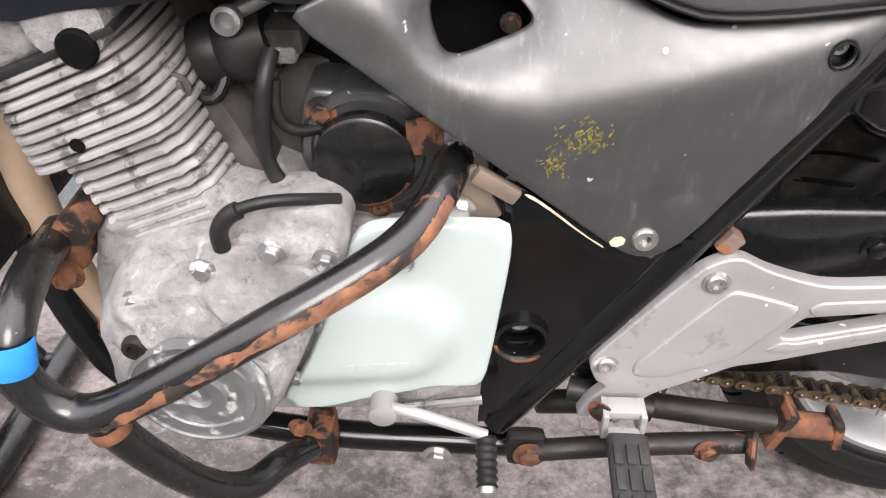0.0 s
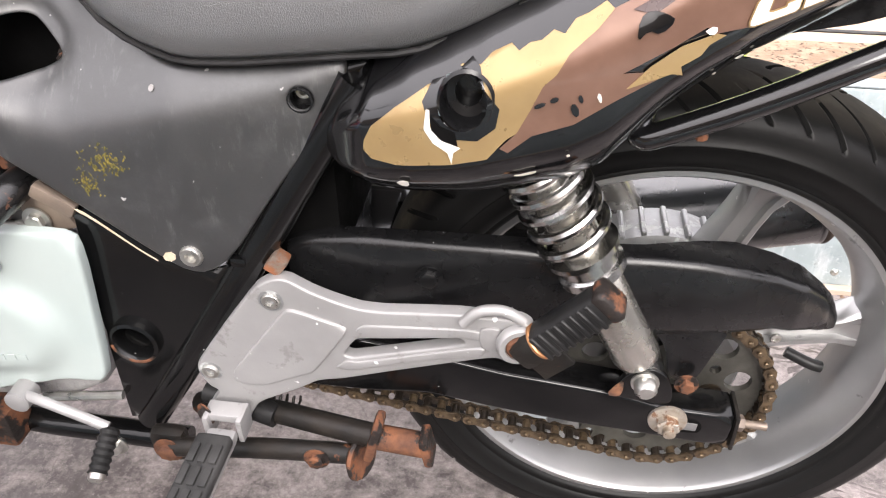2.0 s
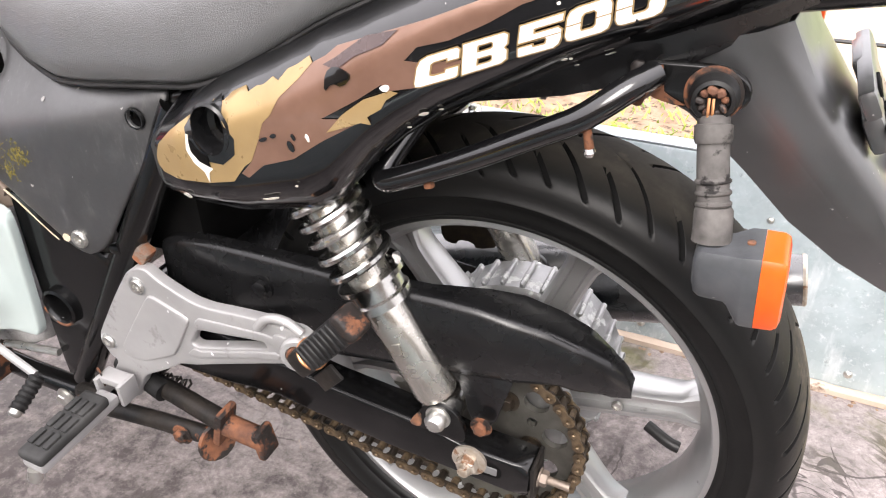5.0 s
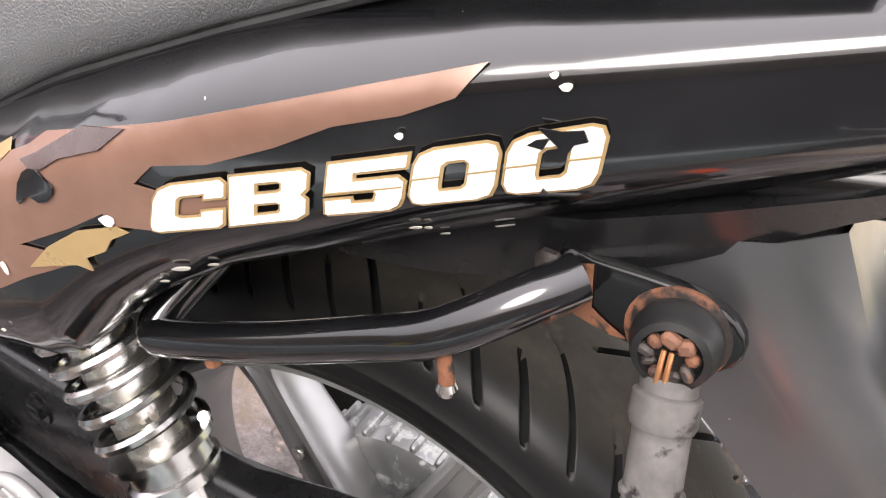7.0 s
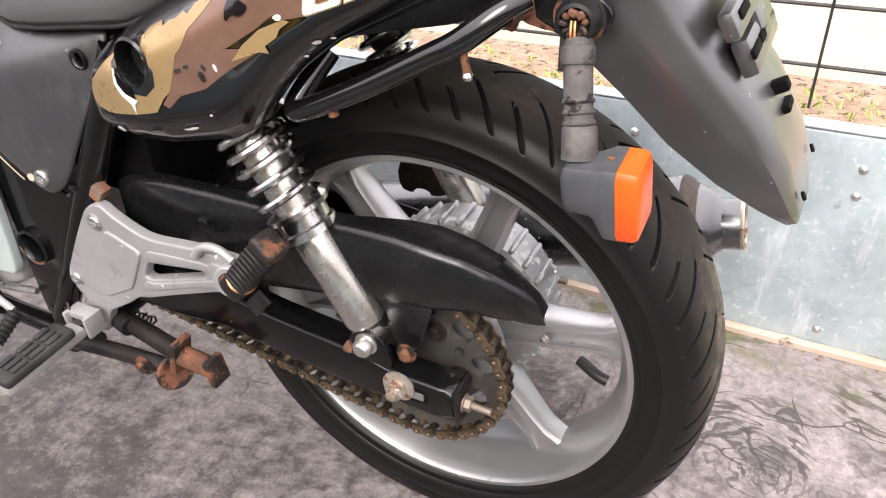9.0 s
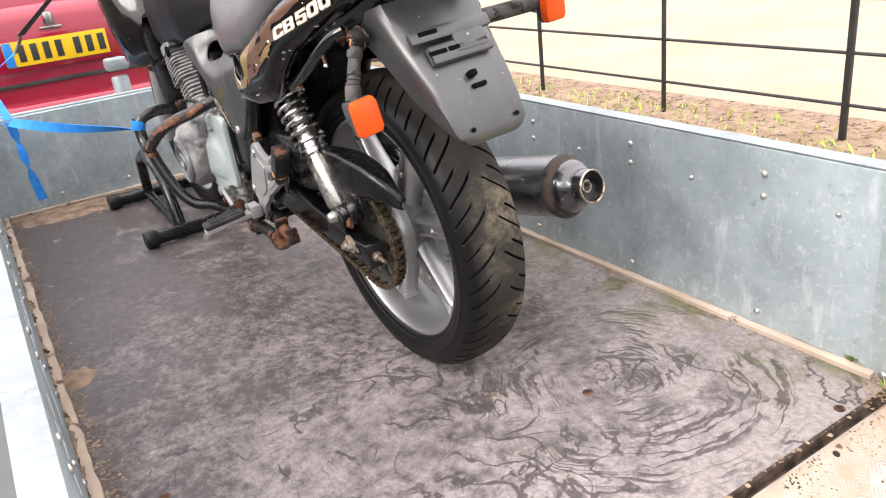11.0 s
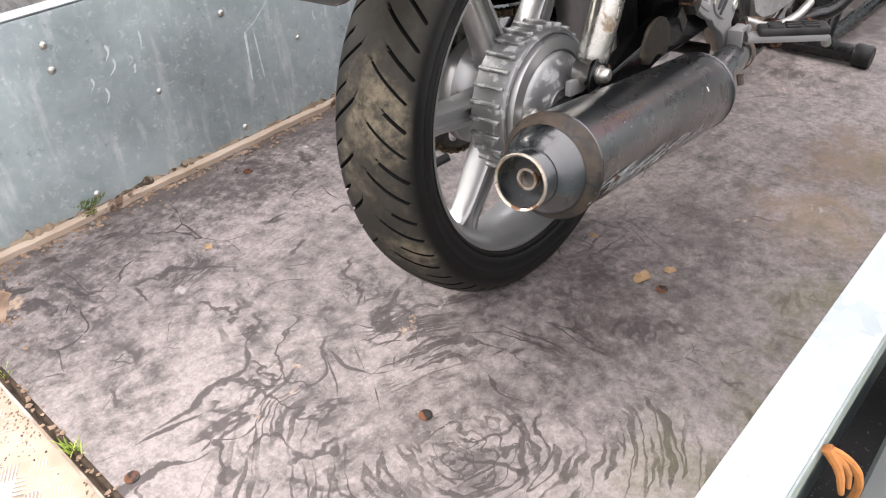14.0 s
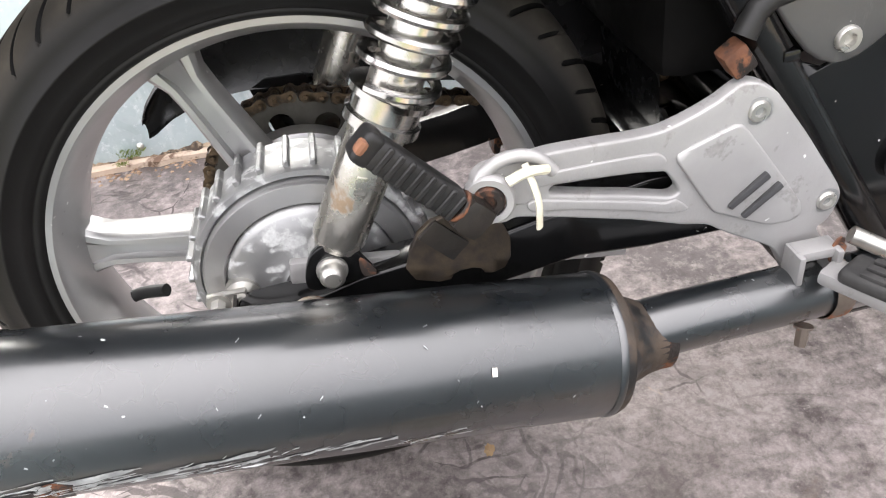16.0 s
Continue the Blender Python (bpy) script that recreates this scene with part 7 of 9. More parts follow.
lens_body((0.196, 0.236, 0.684), Matrix(), ind)

# -- exhaust on the right --
mf, mr = Vector((-0.243, 0.1970, 0.2590)), Vector((0.216, 0.2300, 0.3446))
MR = 0.0605
ax = (mr - mf).normalized()
L = (mr - mf).length
sil = part("muffler", lathe([(0.026, -0.004), (0.048, 0.0), (MR - 0.003, 0.003), (MR, 0.009), (MR, L - 0.004), (MR + 0.001, L), (MR - 0.001, L + 0.004), (MR - 0.003, L + 0.008), (MR - 0.0085, L + 0.012), (MR - 0.011, L + 0.020), (MR - 0.015, L + 0.028), (MR - 0.020, L + 0.034), (0.0365, L + 0.038), (0.0330, L + 0.044)], mf, ax, 64), M["muffler"], bike, "black cylindrical muffler, scraped along its underside")
part("tail_pipe", lathe([(0.0330, L + 0.030), (0.0318, L + 0.038), (0.0318, L + 0.068), (0.0312, L + 0.069), (0.0290, L + 0.068), (0.0285, L + 0.028), (0.012, L + 0.028)], mf, ax, 40, False, False), M["muffler"], sil, "stained muffler outlet")
part("outlet_rim", lathe([(0.0320, L + 0.065), (0.0324, L + 0.068), (0.0310, L + 0.070), (0.0288, L + 0.068), (0.0288, L + 0.066)], mf, ax, 40, False, False), M["nut"], sil, "pale scorched rim")
part("baffle_tube", lathe([(0.0125, L + 0.005), (0.0125, L + 0.054), (0.0092, L + 0.054), (0.0092, L + 0.020), (0.0, L + 0.020)], mf, ax, 24, False, False), M["nut"], sil, "small baffle tube inside")
for h in (L - 0.010, 0.010):
    part("end_band", lathe([(MR + 0.0002, h), (MR + 0.0012, h + 0.002), (MR + 0.0012, h + 0.005), (MR + 0.0002, h + 0.007)], mf, ax, 64, False, False), M["muffler"], sil)


def on_muffler(s, ang, r=MR + 0.0004):
    u = Vector((0, 1, 0))
    u = (u - ax * u.dot(ax)).normalized()
    v = u.cross(ax)
    if v.z < 0:
        v = -v
    return mf + ax * s + (u * math.cos(ang) + v * math.sin(ang)) * r


rng = random.Random(5)
for k in range(46):
    # thickest and longest towards the outlet
    s0 = 0.10 + (L - 0.14) * rng.uniform(0, 1) ** 0.6
    a0 = rng.gauss(-0.20, 0.10)
    l, w = rng.uniform(0.008, 0.04) + 0.05 * s0 / L * rng.uniform(0, 1), rng.uniform(0.006, 0.022) * (3.2 if k % 5 == 0 else 1)
    bm = loft([[on_muffler(s0 + l * f, a0 - 0.12 * f - w * g, MR + 0.0006) for f in (0.0, 0.2, 0.45, 0.7, 0.9, 1.0)] for g in (0.0, 1.0)], False, False)
    for vtx in bm.verts:
        vtx.co += Vector((rng.gauss(0, 0.0012), 0, rng.gauss(0, 0.0006)))
    part("scrape", bm, M["scrape"], sil)
for k in range(15):
    # small bright nicks over the whole barrel
    s0, a0, l = rng.uniform(0.03, L - 0.02), rng.uniform(-0.3, 1.5), rng.uniform(0.001, 0.004)
    tilt_n = rng.uniform(-0.06, 0.06)
    part("nick", loft([[on_muffler(s0 + l * f, a0 + tilt_n * f + 0.02 * g, MR + 0.0007) for f in (0.0, 0.5, 1.0)] for g in (0.0, 1.0)], False, False), M["scrape"], sil)
spot = Vector((-0.138, 0.256, 0.313)) - mf
s0, a0 = spot.dot(ax), math.atan2(spot.z - spot.dot(ax) * ax.z, spot.y - spot.dot(ax) * ax.y)
part("nick", loft([[on_muffler(s0 + 0.004 * g, a0 + 0.11 * (f - 0.5), MR + 0.0007) for f in (0.0, 0.4, 0.7, 1.0)] for g in (0.0, 1.0)], False, False), M["chip"], sil, "white nick")
part("seam_rust", lathe([(MR + 0.0010, L - 0.004), (MR + 0.0018, L - 0.002), (MR + 0.0020, L + 0.001), (MR + 0.0004, L + 0.004), (MR - 0.0022, L + 0.0075)], mf, ax, 64, False, False), M["rust_film"], sil, "rusty seam at the end cap")
part("shoulder_rust", lathe([(MR - 0.0020, L + 0.0075), (MR - 0.0055, L + 0.0108), (MR - 0.0078, L + 0.0128), (MR - 0.0092, L + 0.0165)], mf, ax, 64, False, False), M["rust_film"], sil, "stained shoulder of the end cap")
part("rust_patch", loft([[on_muffler(L - 0.055 + 0.055 * f + 0.004 * math.sin(9 * f + g), -0.20 - 0.42 * g + 0.10 * math.sin(7 * f + 3 * g), MR + 0.0008) for f in np.linspace(0, 1, 7)] for g in (0, 0.3, 0.6, 1)], False, False), M["rust"], sil, "rust patch near the end")
pipe = part("link_pipe", join(tube([mf + ax * 0.0, mf + Vector((-0.05, -0.004, 0.002)), (-0.40, 0.180, 0.252), (-0.455, 0.172, 0.246), (-0.56, 0.13, 0.205)], 0.0265, 24), lathe([(0.046, -0.002), (0.038, -0.012), (0.031, -0.030), (0.0275, -0.046)], mf, ax, 40, False, False)), M["muffler"], bike, "black link pipe")
part("front_rust", lathe([(0.0468, -0.0015), (0.050, 0.0012), (MR - 0.0022, 0.0028), (MR + 0.0006, 0.0090), (MR + 0.0008, 0.0135)], mf, ax, 48, False, False), M["rust_film"], sil, "rusted front edge of the muffler")
part("cone_rust", lathe([(0.0466, -0.003), (0.0386, -0.013), (0.0318, -0.0305), (0.0285, -0.045)], mf, ax, 40, False, False), M["rust_film"], pipe, "rusted pipe cone")
part("joint_rust", lathe([(0.0345, -0.022), (0.0318, -0.030), (0.0292, -0.042), (0.0284, -0.052)], mf, ax, 32, False, False), M["rust"], pipe, "rusty joint")
part("pipe_clamp", join(lathe([(0.0285, 0), (0.0305, 0.003), (0.0305, 0.018), (0.0285, 0.021)], (-0.445, 0.173, 0.247), (-0.95, -0.15, -0.12), 28, False, False), hexbolt((-0.43, 0.190, 0.220), 0.006, 0.02, (0.2, 0.3, -0.9))), M["heat_steel"], pipe)
part("muffler_bracket", sheet([(-0.085, 0.352), (-0.096, 0.388), (-0.115, 0.404), (-0.150, 0.404), (-0.172, 0.380), (-0.170, 0.345), (-0.150, 0.340), (-0.145, 0.350), (-0.125, 0.350), (-0.120, 0.340)], 0.178, 0.005, (), 0.012, 0.0015, 1, 1), M["chain_edge"], sil, "rust-freckled hanger bracket")
part("torque_arm", box((-0.14, 0.118, 0.318), (0.30, 0.010, 0.022), 0.003, Matrix.Rotation(radians(-8), 3, 'Y')), M["alloy"], bike, "alloy brake torque arm")
part("rear_brake_hose", tube([(-0.40, 0.15, 0.52), (-0.37, 0.153, 0.515), (-0.358, 0.156, 0.492)], 0.0095, 12, 1), M["hose"], bike)
part("brake_pedal", tube([(-0.47, 0.172, 0.30), (-0.52, 0.20, 0.275), (-0.60, 0.215, 0.270), (-0.66, 0.22, 0.285)], 0.008, 10), M["steel"], bike, "steel brake pedal")

# -- seat and tank --
SEAT_LOW = [(-0.62, 0.715), (-0.508, 0.704), (-0.490, 0.680), (-0.456, 0.659), (-0.42, 0.650), (-0.37, 0.654), (-0.30, 0.664), (-0.24, 0.672), (-0.198, 0.688), (-0.112, 0.738), (-0.03, 0.775), (0.06, 0.812), (0.18, 0.850)]
SEAT_TOP = [(-0.64, 0.80), (-0.5, 0.782), (-0.40, 0.778), (-0.28, 0.790), (-0.20, 0.820), (-0.12, 0.845), (0.0, 0.865), (0.18, 0.885)]
SEAT_W = [(-0.64, 0.070), (-0.56, 0.105), (-0.48, 0.138), (-0.40, 0.155), (-0.25, 0.165), (-0.10, 0.152), (0.05, 0.125), (0.18, 0.100)]
rows = []
for x in np.linspace(-0.63, 0.18, 60):
    zb, zt, w = curve1(x, SEAT_LOW), curve1(x, SEAT_TOP), curve1(x, SEAT_W)
    h = zt - zb
    half = [(0.80, -0.002), (0.93, -0.004), (0.985, 0.06), (1.0, 0.20), (0.985, 0.42), (0.93, 0.66), (0.80, 0.86), (0.58, 0.96), (0.30, 0.99), (0.0, 1.0)]
    half = [Vector((x, -w * a, zb + h * b)) for a, b in half]
    rows.append(half + [Vector((q.x, -q.y, q.z)) for q in reversed(half[:-1])])
seat = part("seat", loft(rows, False, True), M["vinyl"], bike, "black grained vinyl dual seat", smooth=60)
piping = [Vector((x, -curve1(x, SEAT_W) * 0.955, curve1(x, SEAT_LOW) - 0.001)) for x in np.linspace(-0.50, 0.05, 30)]
part("seat_edge", join(tube(piping, 0.0026, 8, 0), tube([Vector((q.x, -q.y, q.z)) for q in piping], 0.0026, 8, 0)), M["hose"], seat)
TANK_LOW = [(-1.06, 0.68), (-0.98, 0.655), (-0.88, 0.648), (-0.845, 0.656), (-0.80, 0.660), (-0.753, 0.668), (-0.713, 0.660), (-0.688, 0.655), (-0.627, 0.688), (-0.55, 0.712), (-0.52, 0.72)]
rows = []
for x in np.linspace(-1.06, -0.52, 40):
    zb = curve1(x, TANK_LOW)
    zt = curve1(x, [(-1.06, 0.84), (-1.0, 0.91), (-0.88, 0.95), (-0.75, 0.93), (-0.62, 0.84), (-0.52, 0.775)])
    w = curve1(x, [(-1.06, 0.08), (-1.0, 0.145), (-0.9, 0.172), (-0.78, 0.172), (-0.70, 0.160), (-0.62, 0.128), (-0.56, 0.105), (-0.52, 0.09)])
    h = zt - zb
    half = [(0.78, 0.03), (0.93, 0.0), (0.96, 0.04), (0.985, 0.10), (1.0, 0.30), (0.98, 0.52), (0.90, 0.74), (0.70, 0.92), (0.4, 0.985), (0.0, 1.0)]
    half = [Vector((x, -w * a, zb + h * b)) for a, b in half]
    rows.append(half + [Vector((q.x, -q.y, q.z)) for q in reversed(half[:-1])])
tank = part("fuel_tank", loft(rows, False, True), M["tank_black"], bike, "black fuel tank", smooth=60)
part("filler_cap", lathe([(0.042, -0.02), (0.042, 0.004), (0.036, 0.010), (0.0, 0.011)], (-0.86, 0, 0.947), (-0.05, 0, 1), 28), M["steel"], tank)

# -- front end --
rows = []
for x, zb, zt, w in ((-0.985, 0.60, 0.74, 0.185), (-1.02, 0.585, 0.80, 0.215), (-1.10, 0.60, 0.92, 0.232), (-1.22, 0.68, 1.02, 0.222), (-1.34, 0.76, 1.02, 0.185), (-1.44, 0.80, 0.96, 0.12), (-1.47, 0.84, 0.92, 0.05)):
    h = zt - zb
    half = [Vector((x, -w * a, zb + h * b)) for a, b in ((0.86, -0.02), (0.94, 0.0), (1.0, 0.25), (1.0, 0.55), (0.92, 0.85), (0.72, 1.0))]
    rows.append(half)
fair_l = loft(rows, False, False)
fair_r = loft([[Vector((q.x, -q.y, q.z)) for q in r] for r in rows], False, False)
part("fairing", join(fair_l, fair_r, loft([[Vector((q.x + 0.004, q.y * 0.97, q.z)) for q in r] for r in rows], False, False)), M["gloss_black"], bike, "black half fairing")
FW = Vector((-1.432, 0, 0.298))
front = lathe(rim_profile(0.040, 0.231, 0.200), seg=72, closed=True)
front = join(front, lathe([(0.02, -0.05), (0.045, -0.05), (0.045, 0.05), (0.02, 0.05)], seg=32))
front_wheel = part("front_wheel", front, M["wheel"], bike, "grey cast alloy front wheel", FW)
for k in range(6):
    part("spoke", spoke(radians(30 + 60 * k), 0.04, 0.193, 0.036, 0.026, 0.040, 0.030), M["wheel"], front_wheel)
part("tyre", tyre_mesh(0.300, 0.056, 0.228, 360, 30, 0.004), M["tyre"], front_wheel, "road tyre")
part("brake_disc", lathe([(0.09, 0), (0.148, 0), (0.148, 0.004), (0.09, 0.004)], (0, -0.062, 0), (0, 1, 0), 48, True), M["steel"], front_wheel)
for s in (-1, 1):
    leg = part("fork_leg", join(tube([(-1.425, s * 0.098, 0.285), (-1.30, s * 0.098, 0.545)], 0.026, 18, 0), tube([(-1.31, s * 0.098, 0.53), (-1.135, s * 0.098, 0.905)], 0.019, 18, 0)), M["alloy"], bike, "alloy fork leg")
    part("fork_gaiter", tube([(-1.305, s * 0.098, 0.535), (-1.295, s * 0.098, 0.560)], 0.029, 18, 0), M["hose"], leg)
    bar = part("handlebar", tube([(-1.13, 0, 0.945), (-1.13, s * 0.12, 0.965), (-1.10, s * 0.24, 1.03), (-1.02, s * 0.37, 1.04)], 0.011, 12), M["frame_black"], bike, "black handlebar")
    part("grip", tube([(-1.075, s * 0.275, 1.037), (-1.02, s * 0.385, 1.040)], 0.0165, 14, 0), M["rubber"], bar)
part("front_mudguard", loft([[(FW.x + 0.318 * math.cos(a), y, FW.z + (0.318 - 3.2 * y * y) * math.sin(a)) for y in np.linspace(-0.066, 0.066, 9)] for a in np.linspace(radians(5), radians(140), 24)], False, False), M["gloss_black"], bike, "black front mudguard")
part("yoke", join(box((-1.15, 0, 0.90), (0.06, 0.25, 0.03), 0.008, Matrix.Rotation(radians(-25), 3, 'Y')), box((-1.20, 0, 0.77), (0.06, 0.25, 0.03), 0.008, Matrix.Rotation(radians(-25), 3, 'Y'))), M["frame_black"], bike)
lampb = part("headlamp", lathe([(0.03, 0.10), (0.075, 0.07), (0.092, 0.02), (0.094, 0.0)], (-1.30, 0, 0.84), (1, 0, 0.05), 32), M["gloss_black"], bike, "round black headlamp")
part("lamp_glass", lathe([(0.0, -0.016), (0.05, -0.012), (0.088, 0.0)], (-1.30, 0, 0.84), (1, 0, 0.05), 32), M["chrome"], lampb)


# ---- the trailer: x along its bed to the open rear, turned a little against the motorcycle ----
TRAILER = pose(0, 0, 0, 0, 0, -1.4)
trailer = thing("trailer", "galvanised goods trailer with dark plywood bed and lowered ramp", "trailer", TRAILER)
XF, XR, YL, YR, TOP = -1.93, 0.690, -0.728, 0.541, 0.388
deck = part("bed", box(((XF + XR) / 2, (YL + YR) / 2, -0.010), (XR - XF, YR - YL, 0.020), 0.002), M["deck"], trailer, "dark plywood bed smeared with dust and scuffs")
part("bed_edge", box((XR + 0.0025, (YL + YR) / 2, -0.014), (0.008, YR - YL - 0.01, 0.026), 0.002), M["ply_edge"], trailer, "dirty ply edge")


def wall_panel(name, x0, x1, y, s):
    """A side wall of folded sheet with a broad flange on top."""
    prof = [(0.0, -0.10), (0.0, TOP - 0.006), (0.002, TOP - 0.001), (0.006, TOP), (0.040, TOP), (0.044, TOP - 0.004), (0.044, TOP - 0.034), (0.041, TOP - 0.034), (0.040, TOP - 0.006), (0.010, TOP - 0.006), (0.010, -0.10)]
    return part(name, loft([[(x, y + s * a, z) for a, z in prof] for x in (x0, x1)], True), M["galv"], trailer, "galvanised sheet side wall", smooth=25)


left_wall = wall_panel("left_wall", XF - 0.01, XR - 0.002, YL, -1)
right_wall = wall_panel("right_wall", XF - 0.01, XR - 0.002, YR, 1)
front_wall = part("front_wall", loft([[(XF - a, y, z) for a, z in [(0.0, -0.10), (0.0, TOP - 0.024), (0.004, TOP - 0.018), (0.046, TOP - 0.018), (0.05, TOP - 0.022), (0.05, TOP - 0.05), (0.047, TOP - 0.05), (0.046, TOP - 0.026), (0.010, TOP - 0.026), (0.010, -0.10)]] for y in (YL, YR)], True), M["galv"], trailer, "galvanised sheet front wall", smooth=25)
for w, y, s in ((left_wall, YL, -1), (right_wall, YR, 1)):
    part("top_flange", box(((XF + XR) / 2 - 0.006, y + s * 0.022, TOP + 0.0022), (XR - XF - 0.020, 0.042, 0.003), 0.001), M["galv_light"], w, "pale galvanised top flange")
part("top_flange", box((XF - 0.025, (YL + YR) / 2, TOP - 0.0155), (0.044, YR - YL, 0.003), 0.001), M["galv_light"], front_wall, "pale galvanised top flange")


def dome(p, axis, r=0.0085, mat="steel", parent=None):
    part("bolt", lathe([(r, 0), (r * 0.92, 0.0025), (r * 0.55, 0.005), (0.0, 0.006)], p, axis, 12), M[mat], parent)


for w, y, s in ((left_wall, YL, -1), (right_wall, YR, 1)):
    for x in (-1.62, -1.12, -0.70, -0.30, 0.054, 0.406):
        for z in (0.336, 0.291, 0.037):
            dome((x + (0.0 if s > 0 else -0.036), y, z), (0, -s, 0), 0.0075, "steel", w)
    for x in (-1.35, -0.92, -0.50, -0.12, 0.23, 0.56):
        dome((x + (0.0 if s > 0 else -0.04), y, 0.292 if s > 0 else 0.186), (0, -s, 0), 0.006, "steel", w)
    # rear post
    post = part("rear_post", join(box((XR - 0.026, y - s * 0.002, 0.185), (0.044, 0.004, 0.385), 0.001), box((XR - 0.024, y + s * 0.048, 0.12), (0.05, 0.006, 0.44), 0.002)), M["galv"], w, "folded rear corner post")
    for z in (0.334, 0.186, 0.012):
        dome((XR - 0.014, y - s * 0.008, z), (0, -s, 0), 0.0085, "steel", w)
for y in (-0.5, -0.25, 0.05, 0.35):
    dome((XF, y, 0.05), (1, 0, 0), 0.007, "steel", front_wall)
dome((XF, -0.66, 0.33), (1, 0, 0), 0.007, "steel", front_wall)


def batten(name, p0, p1, w, h, mat, label, seed):
    rng = random.Random(seed)
    a, b = Vector(p0), Vector(p1)
    d = (b - a).normalized()
    n = d.cross(Vector((0, 0, 1)))
    rows = []
    for k in range(90):
        c = a.lerp(b, k / 89)
        e = rng.gauss(0, 0.0016)
        rows.append([c + n * (-w / 2 + e) , c + n * (-w / 2 + e) + Vector((0, 0, h * 0.8)), c + n * (-w / 4) + Vector((0, 0, h + rng.gauss(0, 0.0008))), c + n * (w / 4) + Vector((0, 0, h)), c + n * (w / 2) + Vector((0, 0, h * 0.8)), c + n * (w / 2)])
    return part(name, loft(rows, False, True), M[mat], trailer, label)


batten("batten", (XF + 0.01, YR - 0.011, 0.0005), (XR - 0.03, YR - 0.011, 0.0005), 0.020, 0.012, "batten", "pale edge strip along the bed", 1)
batten("batten", (XF + 0.01, YL + 0.012, 0.0005), (XR - 0.03, YL + 0.012, 0.0005), 0.020, 0.014, "batten", "damp edge strip along the bed", 2)
batten("batten", (XF + 0.012, YL + 0.03, 0.0005), (XF + 0.012, YR - 0.03, 0.0005), 0.020, 0.012, "batten", "edge strip along the front wall", 3)


def dirt(points, seed, size=0.004):
    """Scattered crumbs and drifts of dirt."""
    rng = random.Random(seed)
    verts, faces = [], []
    for x, y, spread, count in points:
        for _ in range(count):
            cx, cy = rng.gauss(x, spread[0]), rng.gauss(y, spread[1])
            cx, cy = min(max(cx, XF + 0.01), XR + 0.02), min(max(cy, YL + 0.006), YR - 0.006)
            r = size * rng.uniform(0.3, 1.3)
            a = rng.uniform(0, math.tau)
            n0 = len(verts)
            for k in range(5):
                verts.append((cx + r * math.cos(a + k * 1.257) * rng.uniform(0.6, 1.4), cy + r * math.sin(a + k * 1.257) * rng.uniform(0.6, 1.4), 0.0006))
            verts.append((cx, cy, 0.0006 + r * rng.uniform(0.25, 0.7)))
            faces += [(n0 + k, n0 + (k + 1) % 5, n0 + 5) for k in range(5)]
    me = bpy.data.meshes.new("dirt")
    me.from_pydata(verts, [], faces)
    return me


drift = []
rng = random.Random(8)
for k in range(26):
    drift.append((lerp(XF, XR, k / 25), YL + 0.026, (0.05, 0.016), 60))
for k in range(14):
    drift.append((XF + 0.06, lerp(YL, YR, k / 13), (0.050, 0.05), 150))
for k in range(10):
    drift.append((XF + 0.14, lerp(YL + 0.05, YL + 0.5, k / 9), (0.09, 0.05), 60))
drift += [(lerp(XR - 0.6, XR, k / 5), YR - 0.02, (0.05, 0.010), 12) for k in range(6)] + [(XR - 0.03, YL + 0.08, (0.04, 0.07), 200), (XR + 0.0, YR - 0.03, (0.02, 0.03), 120), (XR + 0.004, -0.35, (0.004, 0.25), 60), (XR + 0.004, 0.2, (0.004, 0.25), 30)]
ob = part("loose_dirt", dirt(drift, 4), M["sand"], trailer, "sandy dirt gathered along the edges")
tagged(ob, kind="stuff")
# sandy drifts, low mounds
for cx, cy, rx, ry, h in ((XF + 0.10, YL + 0.22, 0.12, 0.20, 0.006), (XF + 0.08, 0.1, 0.07, 0.30, 0.004), (XR - 0.035, YL + 0.10, 0.05, 0.10, 0.006), (-0.45, YL + 0.05, 0.05, 0.04, 0.006)):
    pts = [(0.0, 0.0, h)]
    bm = bmesh.new()
    rng = random.Random(int(cx * 100) + 7)
    rings = []
    for r, z in ((1.0, 0.0004), (0.75, 0.35 * h), (0.4, 0.8 * h)):
        rings.append([bm.verts.new((max(XF + 0.003, cx + rx * r * math.cos(k * math.tau / 28) * rng.uniform(0.75, 1.15)), max(YL + 0.003, cy + ry * r * math.sin(k * math.tau / 28) * rng.uniform(0.75, 1.15)), z)) for k in range(28)])
    for a, b in zip(rings, rings[1:]):
        for k in range(28):
            bm.faces.new((a[k - 1], a[k], b[k], b[k - 1]))
    bm.faces.new(rings[-1])
    part("sand_patch", bm, M["sand"], trailer, "damp sand drift")
for x, y in ((0.674, 0.406), (0.667, -0.10), (0.655, -0.55), (0.35, 0.12), (-0.09, 0.235), (0.1, -0.62)):
    part("bed_screw", lathe([(0.010, 0.0), (0.010, 0.0012), (0.006, 0.0016), (0.004, 0.0006), (0.0, 0.0006)], (x, y, 0), (0, 0, 1), 14), M["rust"], deck)


